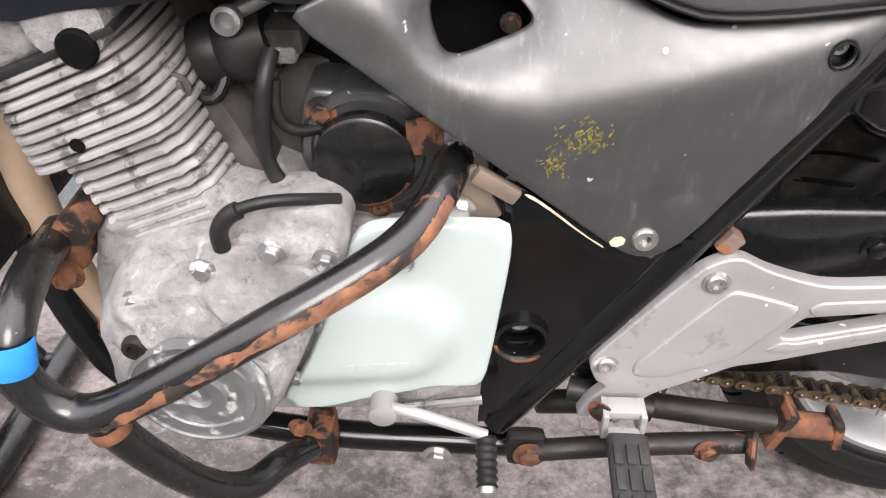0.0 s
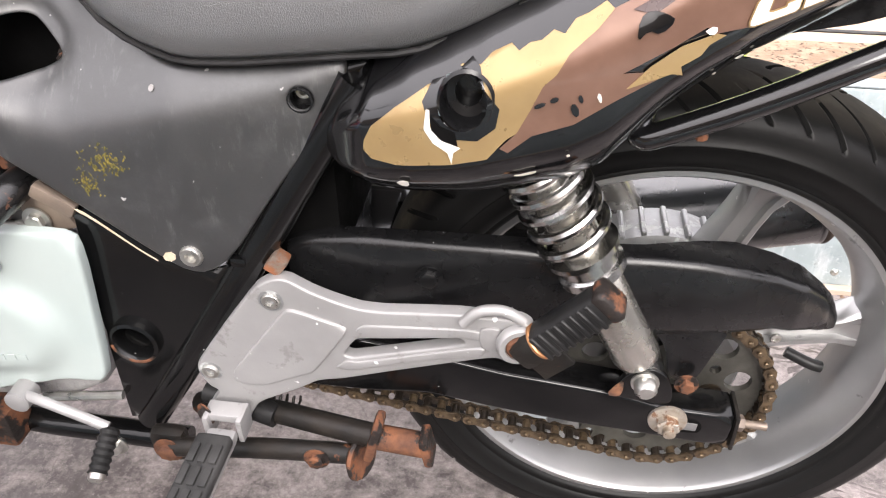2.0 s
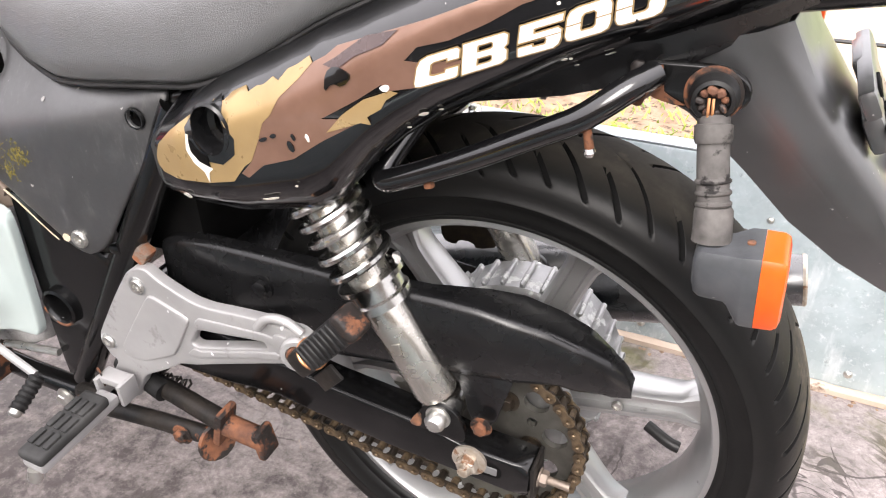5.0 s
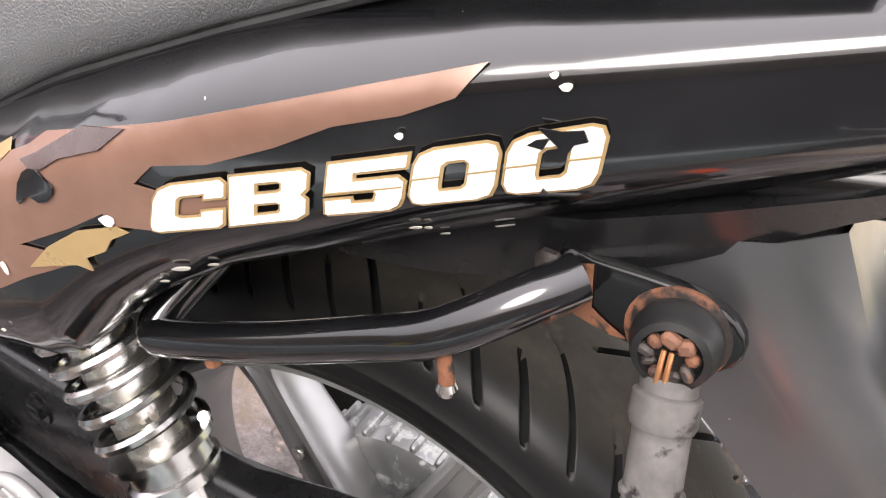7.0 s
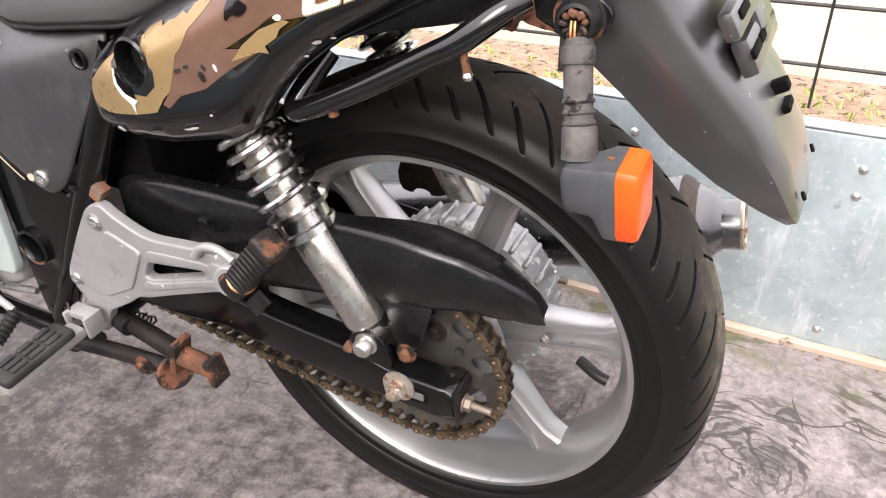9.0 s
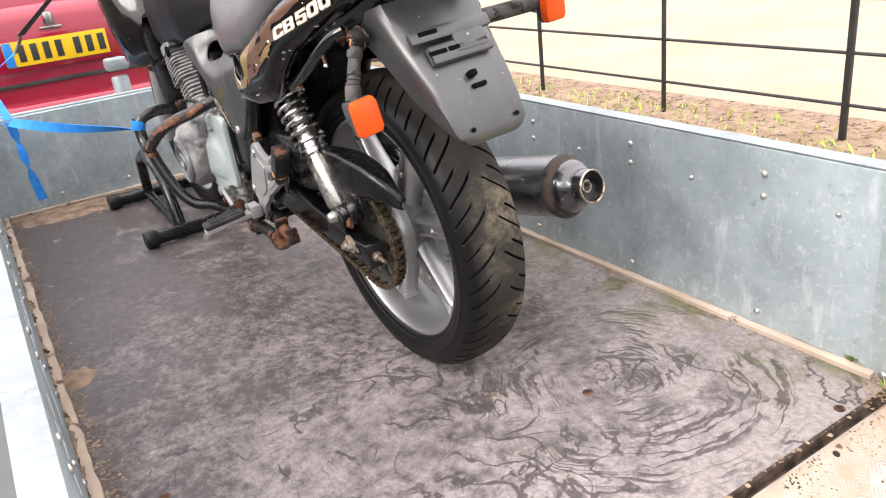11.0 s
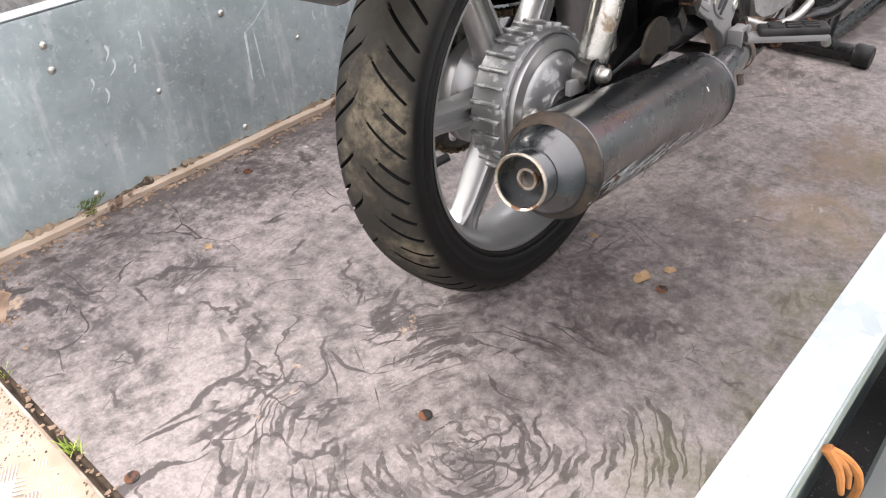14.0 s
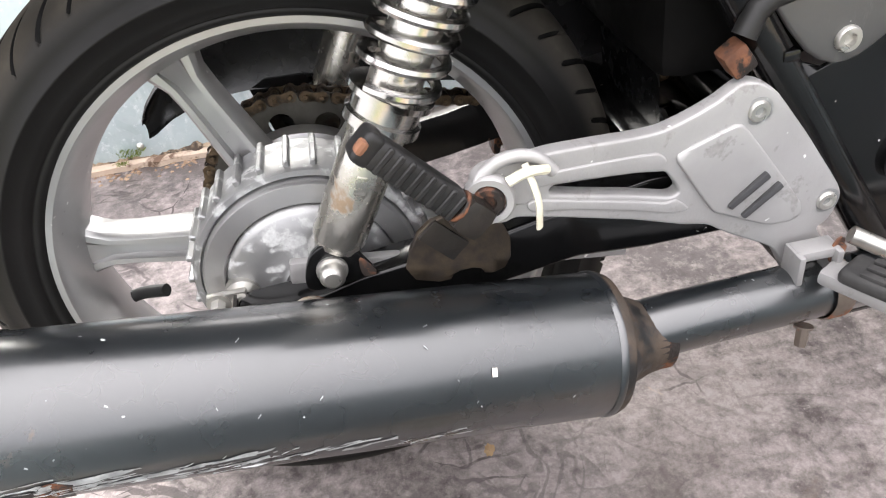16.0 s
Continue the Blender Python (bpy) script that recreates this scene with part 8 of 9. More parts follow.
def dead_leaf(x, y, size, turn, seed):
    """A curled dry leaf with a ragged rim."""
    rng = random.Random(seed)
    wob = [rng.uniform(0.75, 1.15) for _ in range(18)]
    rows = []
    for f in (1.0, 0.66, 0.33, 0.05):
        rows.append([(size * math.cos(k * math.tau / 18) * f * wob[k], size * 0.75 * math.sin(k * math.tau / 18) * f * wob[k], 0.0012 + size * 0.22 * f * f * abs(math.sin(1.5 * k * math.tau / 18))) for k in range(18)])
    leaf = loft(rows, True, False)
    bmesh.ops.rotate(leaf, matrix=Matrix.Rotation(turn, 3, 'Z'), verts=leaf.verts)
    ob = part("dead_leaf", leaf, M["leafdry"], None, at=(x, y, 0.0))
    return tagged(ob, "dry tan leaf lying on the plywood bed", "leaf", "leaves on the bed")


for k, (x, y, size) in enumerate(((-0.091, 0.198, 0.017), (-0.146, 0.073, 0.009), (-0.135, 0.225, 0.011), (0.30, -0.46, 0.010))):
    dead_leaf(x, y, size, k * 1.3, k)


def mud_crust(x0, x1, y, s, h, seed):
    """Dried mud piled up between the wall and its edge strip."""
    rng = random.Random(seed)
    rows = []
    n = int((x1 - x0) / 0.008)
    for k in range(n + 1):
        x = lerp(x0, x1, k / n)
        t = h * (0.45 + 0.55 * abs(noise.noise(Vector((x * 9, seed, 0)))) * 1.8) * rng.uniform(0.7, 1.15)
        w = 0.006 + 0.5 * t
        rows.append([(x, y + s * w * rng.uniform(0.9, 1.2), 0.004), (x, y + s * w * 0.7, t * 0.55), (x, y + s * w * 0.3, t * 0.85), (x, y + s * 0.0008, t)])
    return part("mud_crust", loft(rows, False, False), M["crust"], trailer, "crust of dried mud along the wall")


mud_crust(XF + 0.02, XR - 0.05, YL, 1, 0.032, 2)
mud_crust(XF + 0.02, XR - 0.05, YR, -1, 0.010, 6)
for mx, my, size in ((0.392, YL + 0.004, 0.030), (0.405, YL + 0.03, 0.014), (-0.30, YL + 0.004, 0.014), (0.62, YR - 0.012, 0.016)):
    rng = random.Random(int(mx * 1000))
    bm = bmesh.new()
    for _ in range(90):
        a, l = rng.uniform(0, math.tau), size * rng.uniform(0.3, 0.8)
        q = Vector((mx + rng.gauss(0, size * 0.4), my + abs(rng.gauss(0, size * 0.12)) * (1 if my < 0 else -1), 0.018 + rng.uniform(0, size * 0.6)))
        e = q + Vector((math.cos(a) * l * 0.5, abs(math.sin(a)) * l * 0.4 * (1 if my < 0 else -1), l * 0.5))
        wv = Vector((0.0012, 0, 0.0006))
        bm.faces.new([bm.verts.new(v) for v in (q - wv, q + wv, e)])
    part("moss_tuft", bm, M["moss"], trailer, "tuft of green moss by the wall")
part("cord_end", join(tube([(0.430, 0.588, 0.378), (0.418, 0.600, 0.366), (0.404, 0.612, 0.340), (0.394, 0.612, 0.305), (0.390, 0.606, 0.285)], 0.0032, 8), tube([(0.430, 0.588, 0.378), (0.428, 0.600, 0.362), (0.432, 0.606, 0.346)], 0.0045, 8, 1, False, 0.002), tube([(0.430, 0.590, 0.376), (0.420, 0.604, 0.358), (0.422, 0.608, 0.344)], 0.0035, 8, 1, False, 0.0015)), M["cord"], trailer, "frayed orange cord caught on the wall")

# pale scuffs on the inside of the left wall: a forked scratch and a cluster of short dabs
def scuff(pts, w, seed):
    rng = random.Random(seed)
    line = chaikin([(x, 0, z) for x, z in pts], 1, False)
    wide = [w * rng.uniform(0.35, 1.0) * (0.3 if k in (0, len(line) - 1) else 1.0) for k in range(len(line))]
    outline = [(p[0] + q, p[2]) for p, q in zip(line, wide)] + [(p[0] - q, p[2] + 0.002) for p, q in zip(reversed(line), reversed(wide))]
    part("scuff", film_patch(outline, lambda x, z: YL, 0.0006, 0, 1), M["zinc_white"], left_wall)


for k, (pts, w) in enumerate((([(-0.120, 0.307), (-0.092, 0.282), (-0.053, 0.247), (-0.028, 0.235)], 0.003), ([(-0.028, 0.237), (-0.027, 0.202), (-0.024, 0.134)], 0.0035), ([(-0.050, 0.225), (-0.053, 0.172), (-0.056, 0.128)], 0.002))):
    scuff(pts, w, k)
rng = random.Random(12)
for cx, cz, spread, count in ((-0.457, 0.228, 0.030, 16), (-0.350, 0.226, 0.026, 9), (-0.250, 0.232, 0.022, 9), (0.26, 0.235, 0.04, 7), (-0.66, 0.21, 0.04, 10), (-0.95, 0.20, 0.05, 8)):
    for k in range(count):
        x, z, l = rng.gauss(cx, spread), rng.gauss(cz, spread * 0.8), rng.uniform(0.008, 0.034)
        scuff([(x, z + l), (x + rng.gauss(0, 0.004), z + l * 0.5), (x + rng.gauss(0, 0.006), z)], rng.uniform(0.0015, 0.0045), k)

# ramp of five-bar tread plate
RP = Vector((XR + 0.012, (YL + YR) / 2, -0.020))
slope = radians(-24)
ramp_m = Matrix.Translation(RP) @ Matrix.Rotation(-slope, 4, 'Y')
ramp = part("ramp", box((0.56, 0, -0.006), (1.12, YR - YL - 0.03, 0.010), 0.002), M["tread"], trailer, "aluminium tread-plate ramp dusted with sand", ramp_m)
cell = 0.034


def tread_bar(l):
    """One raised bar of the tread, pointed at both ends."""
    w, h = 0.0019, 0.0024
    v = [(-l, 0, 0), (-l * 0.6, -w, 0), (l * 0.6, -w, 0), (l, 0, 0), (l * 0.6, w, 0), (-l * 0.6, w, 0), (-l * 0.6, -w * 0.35, h), (l * 0.6, -w * 0.35, h), (l * 0.6, w * 0.35, h), (-l * 0.6, w * 0.35, h)]
    return v, [(0, 1, 6), (1, 2, 7, 6), (2, 3, 7), (3, 8, 7), (3, 4, 8), (4, 5, 9, 8), (5, 0, 9), (0, 6, 9), (6, 7, 8, 9)]


bar_mesh = {}
for l in (0.0150, 0.0120):
    bar_mesh[l] = bpy.data.meshes.new("tread_bar")
    v, f = tread_bar(l)
    bar_mesh[l].from_pydata(v, [], f)
    bar_mesh[l].materials.append(M["tread"])
verts, faces, single = [], [], []
for i in range(int(1.10 / cell)):
    for j in range(int((YR - YL - 0.04) / cell)):
        cx, cy = 0.016 + (i + 0.5) * cell, -(YR - YL - 0.04) / 2 + (j + 0.5) * cell
        a = radians(45) if (i + j) % 2 else radians(-45)
        for k in range(5):
            l = 0.0150 if k in (1, 2, 3) else 0.0120
            m = Matrix.Translation((cx, cy, -0.0011)) @ Matrix.Rotation(a, 4, 'Z') @ Matrix.Translation((0, (k - 2) * 0.0062, 0))
            if i == 0 or (i == 1 and j > 11):
                single.append((l, m))
                continue
            v, f = tread_bar(l)
            n0 = len(verts)
            verts += [m @ Vector(q) for q in v]
            faces += [tuple(n0 + q for q in g) for g in f]
me = bpy.data.meshes.new("tread")
me.from_pydata(verts, [], faces)
tagged(part("tread_pattern", me, M["tread"], ramp, "raised five-bar tread"), kind="stuff")
rng = random.Random(31)
half = (YR - YL - 0.04) / 2
edge = [(0.050 + 0.07 * abs(noise.noise(Vector((k * 0.35, 1.7, 0)))) + 0.07 * max(0.0, 1 - k / 22) + rng.uniform(0, 0.014), lerp(-half, half, k / 60)) for k in range(61)]
bm = bmesh.new()
low = [bm.verts.new((0.004, y, 0.0003)) for x, y in edge]
mid_ = [bm.verts.new((x * 0.6, y, 0.0010 + rng.uniform(0, 0.0008))) for x, y in edge]
top_ = [bm.verts.new((x, y, -0.0006)) for x, y in edge]
for a, b in ((low, mid_), (mid_, top_)):
    for k in range(60):
        bm.faces.new((a[k], a[k + 1], b[k + 1], b[k]))
part("sand_film", bm, M["sand_film"], ramp, "film of pale sand at the top of the ramp")
rng = random.Random(77)
verts, faces = [], []
for k in range(460):
    knot = rng.choice((-0.56, -0.50, -0.30, -0.22, -0.02, 0.30, 0.36, 0.50, 0.55))
    cx, cy, r = abs(rng.gauss(0.012, 0.028)) + 0.004, rng.gauss(knot, 0.030), rng.uniform(0.0008, 0.0028)
    cy = max(-half, min(half, cy))
    n0, a = len(verts), rng.uniform(0, math.tau)
    for q in range(5):
        verts.append((cx + r * math.cos(a + q * 1.257) * rng.uniform(0.6, 1.3), cy + r * math.sin(a + q * 1.257) * rng.uniform(0.6, 1.3), 0.0006))
    verts.append((cx, cy, 0.0012 + r * rng.uniform(0.3, 0.8)))
    faces += [(n0 + q, n0 + (q + 1) % 5, n0 + 5) for q in range(5)]
me = bpy.data.meshes.new("crumbs")
me.from_pydata(verts, [], faces)
tagged(part("loose_dirt", me, M["crust"], ramp, "crumbs of dark mud at the top of the ramp"), kind="stuff")
for y in (-0.52, -0.30, -0.05, 0.16, 0.42):
    part("ramp_rivet", lathe([(0.007, 0), (0.006, 0.003), (0.0, 0.004)], (0.10 if y < 0.1 else 0.02, y, -0.001), (0, 0, 1), 12), M["rust_dark"], ramp)
part("hinge_rod", tube([(XR + 0.008, YL + 0.03, -0.030), (XR + 0.008, YR - 0.03, -0.030)], 0.008, 10, 0), M["ply_edge"], trailer)
# tufts rooted in the hinge gap
for k, (x, y) in enumerate(((XR + 0.004, -0.20), (XR + 0.004, -0.42), (XR + 0.006, 0.52))):
    rng = random.Random(k)
    bm = bmesh.new()
    for _ in range(26 if k != 1 else 10):
        a, l = rng.uniform(0, math.tau), rng.uniform(0.012, 0.03)
        q = Vector((x + rng.gauss(0, 0.004), y + rng.gauss(0, 0.010), -0.008))
        t = q + Vector((math.cos(a) * l * 0.7, math.sin(a) * l * 0.7, l * 0.8))
        wv = Vector((-math.sin(a), math.cos(a), 0)) * 0.0012
        bm.faces.new([bm.verts.new(v) for v in (q - wv, q + wv, q.lerp(t, 0.6) + wv * 0.7 + Vector((0, 0, 0.004)), t, q.lerp(t, 0.6) - wv * 0.7 + Vector((0, 0, 0.004)))])
    part("weed_tuft", bm, M["blade"], trailer, "small weed in the hinge gap")


def lamp_unit(s):
    """Tail lamp in a wire cage, with the ramp latch above and the beam end below."""
    y0 = YR if s > 0 else YL
    Y = lambda d: y0 + s * d
    C = 0.072
    bm = loft([[(XR + x, Y(d), z) for d, z in ((-0.002, 0.384), (0.044, 0.384), (0.080, 0.372), (0.112, 0.28), (0.140, 0.12), (0.138, 0.012), (-0.002, 0.012))] for x in (-0.004, 0.002)], True)
    part("lamp_plate", bm, M["galv_moss"], trailer, "algae-stained lamp bracket plate", None, 20)
    ring = lambda d, kx, kz, top, low, zc: [(XR + d, Y(C) + s * kx * math.cos(a), zc + (top if math.sin(a) > 0 else low) * kz * math.sin(a)) for a in np.linspace(0, math.tau, 33)[:-1]]
    base = part("tail_lamp", loft([ring(d, 0.060 * k, k, 0.125, 0.098, 0.182) for d, k in ((0.004, 1.0), (0.036, 1.0), (0.040, 0.97))], True), M["hose"], trailer, "round-topped trailer tail lamp in a wire cage")
    part("lens", loft([ring(d, 0.056 * k, k, 0.118, 0.060, 0.186) for d, k in ((0.039, 1.0), (0.060, 0.98), (0.070, 0.86), (0.075, 0.55))], True), M["lamp_red"], base, "grimy red lens")
    part("lens", loft([ring(d, 0.048 * k, k, 0.030, 0.034, 0.123) for d, k in ((0.039, 1.0), (0.064, 0.97), (0.072, 0.8))], True), M["lamp_amber"], base, "stained amber lens")
    hoop = [(XR + 0.086, Y(C) + s * 0.066 * math.cos(a), 0.222 + 0.076 * math.sin(a)) for a in np.linspace(math.pi, 0, 13)]
    part("lamp_cage", tube([(XR + 0.080, Y(C) - s * 0.066, 0.112)] + hoop + [(XR + 0.080, Y(C) + s * 0.066, 0.112), (XR + 0.078, Y(C) + s * 0.048, 0.074), (XR + 0.078, Y(C) - s * 0.048, 0.074)], 0.0032, 8, 1, True), M["galv_moss"], base, "galvanised wire cage")
    for z in (0.218, 0.180, 0.134):
        part("cage_wire", tube([(XR + 0.081, Y(C) - s * 0.066, z), (XR + 0.081, Y(C) + s * 0.068, z)], 0.0026, 6, 0), M["galv_moss"], base)
    part("cage_wire", tube([(XR + 0.084, Y(C) + s * 0.036, 0.286), (XR + 0.084, Y(C) + s * 0.010, 0.074)], 0.0028, 6, 0), M["galv_moss"], base)
    # the cage is held by two side loops that stand off the plate
    for d in (-0.066, 0.066):
        part("cage_loop", tube([(XR + 0.080, Y(C) + s * d, 0.255), (XR + 0.016, Y(C) + s * d * 1.02, 0.252), (XR + 0.006, Y(C) + s * d * 1.02, 0.240), (XR + 0.006, Y(C) + s * d * 1.02, 0.128), (XR + 0.016, Y(C) + s * d * 1.02, 0.116), (XR + 0.080, Y(C) + s * d, 0.108)], 0.0026, 6, 1), M["galv_moss"], base)
    for d in (-0.024, 0.030):
        part("cage_leg", tube([(XR + 0.079, Y(C) + s * d, 0.074), (XR + 0.050, Y(C) + s * d, 0.088)], 0.0026, 6, 0), M["galv_moss"], base)
    # the latch: a pressed channel with a slot for the stud
    latch = part("ramp_latch", box((XR + 0.028, Y(0.031), 0.307), (0.038, 0.040, 0.004), 0.0015), M["galv_pale"], trailer, "screw-down ramp latch with a bent handle")
    for d in (0.010, 0.052):
        part("cheek", box((XR + 0.026, Y(d), 0.340), (0.044, 0.004, 0.066), 0.002), M["galv_pale"], latch)
    for d in (0.0155, 0.0465):
        part("lip", box((XR + 0.047, Y(d), 0.337), (0.004, 0.012, 0.034), 0.0015), M["galv_pale"], latch)
    part("front_plate", box((XR + 0.047, Y(0.031), 0.312), (0.004, 0.040, 0.016), 0.002), M["galv_pale"], latch)
    part("latch_nut", lathe([(0.010, 0), (0.0185, 0.0005), (0.0185, 0.009), (0.0120, 0.034), (0.0085, 0.0345)], (XR + 0.018, Y(0.026), 0.386), (-0.06, s * 0.10, 1), 22), M["galv_pale"], latch)
    part("latch_thread", lathe([(0.0082 if k % 2 else 0.0068, 0.003 * k) for k in range(42)], (XR + 0.022, Y(0.022), 0.322), (-0.06, s * 0.10, 1), 14), M["heat_steel"], latch, "rusty threaded stud")
    part("latch_handle", tube([(XR + 0.016, Y(0.036), 0.412), (XR + 0.012, Y(0.052), 0.420), (XR + 0.004, Y(0.080), 0.440), (XR - 0.006, Y(0.128), 0.436)], 0.0060, 10), M["galv_pale"], latch)
    for d in (0.008, 0.054):
        part("latch_pin", hexbolt((XR + 0.026, Y(d), 0.345), 0.008, 0.010, (0, (1 if d > 0.03 else -1) * s, 0)), M["steel"], latch)
    beam = part("rear_beam", join(box((XR + 0.010, Y(0.080), -0.030), (0.090, 0.120, 0.076), 0.006), box((XR + 0.018, Y(0.012), -0.022), (0.076, 0.030, 0.058), 0.006)), M["galv_moss"], trailer, "mossy box-section beam end")
    part("side_flap", box((XR + 0.02, Y(0.155), -0.04), (0.006, 0.040, 0.20), 0.002, Matrix.Rotation(radians(s * 20), 3, 'X')), M["galv_moss"], beam)


lamp_unit(1)
lamp_unit(-1)


def mudguard(xc, s):
    y0 = (YR if s > 0 else YL) + s * 0.065
    rows = []
    for a in np.linspace(radians(-8), radians(188), 26):
        R = 0.30 if abs(math.cos(a)) < 0.95 else 0.31
        rows.append([(xc + R * k * math.cos(a), y0 + s * w, -0.085 + R * k * math.sin(a)) for w, k in ((0.0, 0.96), (0.004, 0.985), (0.08, 1.0), (0.150, 0.985), (0.172, 0.955), (0.178, 0.91))])
    guard = part("mudguard", loft(rows, False, False), M["mudguard"], trailer, "dusty grey rounded mudguard")
    wheel = part("trailer_wheel", lathe([(0.02, -0.05), (0.15, -0.05), (0.165, -0.06), (0.165, 0.06), (0.02, 0.06)], (xc, y0 + s * 0.11, -0.19), (0, 1, 0), 40), M["galv"], trailer, "small trailer wheel under the mudguard")
    part("tyre", lathe([(0.165, -0.06), (0.20, -0.078), (0.255, -0.075), (0.27, -0.055), (0.272, 0.055), (0.255, 0.075), (0.20, 0.078), (0.165, 0.06)], (xc, y0 + s * 0.11, -0.19), (0, 1, 0), 48, True), M["rubber"], wheel)


for s in (-1, 1):
    for xc in (-0.02, -0.68):
        mudguard(xc, s)
# hooks along the outside
for s in (-1, 1):
    y0 = (YR if s > 0 else YL) + s * 0.058
    for x in (-1.6, -1.05, -0.40, 0.12):
        part("rope_hook", tube([(x, y0, 0.31), (x + 0.01, y0 + s * 0.03, 0.30), (x + 0.02, y0 + s * 0.036, 0.34), (x + 0.02, y0 + s * 0.03, 0.37)], 0.0045, 8), M["galv_light"], left_wall if s < 0 else right_wall)
part("chassis", join(box(((XF + XR) / 2, YL + 0.10, -0.085), (XR - XF, 0.05, 0.10), 0.005), box(((XF + XR) / 2, YR - 0.10, -0.085), (XR - XF, 0.05, 0.10), 0.005), box((-0.62, (YL + YR) / 2, -0.19), (0.05, 1.5, 0.05), 0.005), box((XF - 0.5, (YL + YR) / 2, -0.085), (1.1, 0.08, 0.10), 0.006)), M["galv"], trailer, "galvanised chassis rails and drawbar")
part("coupling_post", join(lathe([(0.035, 0), (0.035, 0.50), (0.03, 0.51)], (XF - 0.26, -0.14, -0.10), (0, 0, 1), 20), lathe([(0.05, 0.40), (0.05, 0.44)], (XF - 0.26, -0.14, -0.10), (0, 0, 1), 20), box((XF - 0.26, -0.14, 0.46), (0.09, 0.09, 0.05), 0.015)), M["galv_light"], trailer, "galvanised jockey-wheel post")

# ---- wheel chock stand on the bed, round the front wheel ----
chock = thing("wheel_chock_stand", "black tubular wheel chock stand with rubber feet, standing on the bed", "wheel chock")
part("base_tube", tube([(-1.165, -0.315, 0.028), (-1.165, 0.215, 0.028)], 0.022, 16, 0), M["satin_black"], chock)
part("base_tube", tube([(-1.71, -0.300, 0.028), (-1.71, 0.20, 0.028)], 0.022, 16, 0), M["satin_black"], chock)
for y in (-0.21, 0.11):
    part("side_rail", tube([(-1.165, y, 0.030), (-1.71, y + 0.02, 0.030)], 0.018, 14, 0), M["satin_black"], chock)
    part("upright", tube([(-1.20, y, 0.04), (-1.28, y, 0.20), (-1.62, y + 0.01, 0.22), (-1.69, y + 0.02, 0.04)], 0.018, 14, 1), M["satin_black"], chock)
for x in (-1.165, -1.71):
    for y in (-0.315, 0.215):
        part("rubber_foot", lathe([(0.026, -0.02), (0.028, -0.016), (0.028, 0.016), (0.024, 0.022)], (x, y, 0.028), (0, 1, 0), 20), M["hose"], chock)


# ---- straps ----
def ribbon(pts, w, twist=0.0, rounds=2, seed=0):
    p = chaikin(pts, rounds, False)
    rng = random.Random(seed)
    rows = []
    for i, c in enumerate(p):
        a, b = p[max(i - 1, 0)], p[min(i + 1, len(p) - 1)]
        d = (b - a).normalized()
        side = d.cross(Vector((0, 0, 1)))
        side = side.normalized() if side.length > 0.05 else Vector((0, 1, 0))
        side = Matrix.Rotation(twist * i / max(len(p) - 1, 1), 3, d) @ side
        nn = d.cross(side) * 0.0009
        rows.append([c - side * w / 2 - nn, c + side * w / 2 - nn, c + side * w / 2 + nn, c - side * w / 2 + nn])
    return loft(rows, True)


strap = thing("ratchet_strap", "bright blue webbing strap tying the crash bar to the trailer corner", "strap")
lean = bike.matrix_basis
hold = lean @ Vector((-0.892, -0.286, 0.452))
corner = TRAILER @ Vector((XF + 0.02, YL - 0.02, TOP - 0.01))
mid = hold.lerp(corner, 0.66) + Vector((0, 0, 0.012))
ratchet = Vector((-1.86, -0.590, 0.520))
hook = Vector((-1.80, -0.470, 0.600))
part("webbing", ribbon([hold, hold.lerp(mid, 0.5) + Vector((0, 0, -0.012)), mid], 0.030, 2.6), M["strap"], strap)
part("webbing", ribbon([mid, mid.lerp(corner, 0.5) + Vector((0, 0, -0.006)), corner + Vector((0.0, 0.02, 0.016)), corner + Vector((0, -0.035, -0.02)), corner + Vector((0, -0.05, -0.12))], 0.028, 0.6), M["strap"], strap)
part("webbing", ribbon([mid + Vector((0, 0, 0.008)), mid.lerp(ratchet, 0.5) + Vector((0, 0, 0.01)), ratchet], 0.028, 0.5), M["strap"], strap)
part("webbing", ribbon([ratchet, ratchet.lerp(corner, 0.6) + Vector((0, -0.02, 0.02)), corner + Vector((-0.02, -0.06, 0.01))], 0.028, 0.8), M["strap"], strap)
part("webbing", ribbon([ratchet, hook], 0.028, 0.3, 0), M["strap"], strap)
part("loose_end", ribbon([mid, mid + Vector((0.010, 0.006, -0.07)), mid + Vector((-0.004, 0.010, -0.16)), mid + Vector((0.010, 0.022, -0.27))], 0.030, 0.5), M["strap"], strap, "hanging loose end")
part("ratchet_buckle", join(box(ratchet + Vector((0, -0.02, 0.004)), (0.03, 0.075, 0.028), 0.004), lathe([(0.012, -0.02), (0.012, 0.02)], ratchet + Vector((0, 0.01, 0.02)), (1, 0, 0), 14)), M["steel"], strap, "zinc ratchet buckle")
part("hook", tube([hook, hook + Vector((0.01, 0.02, 0.03)), hook + Vector((0.03, 0.03, 0.06))], 0.006, 10), M["heat_steel"], strap)
part("hook_sling", ribbon([hook + Vector((0.03, 0.03, 0.055)), (lean @ Vector((-1.13, -0.12, 0.965)))], 0.026, 0.4, 0), M["hose"], strap, "black soft loop to the handlebar")
wrap = lathe([(0.0175, -0.013), (0.0182, -0.011), (0.0182, 0.011), (0.0175, 0.013)], (-0.8925, -0.283, 0.461), (0.1, 0.25, 1), 24, False, False)
bmesh.ops.transform(wrap, matrix=lean, verts=wrap.verts)
part("bar_loop", wrap, M["strap"], strap, "webbing wrapped round the tube")

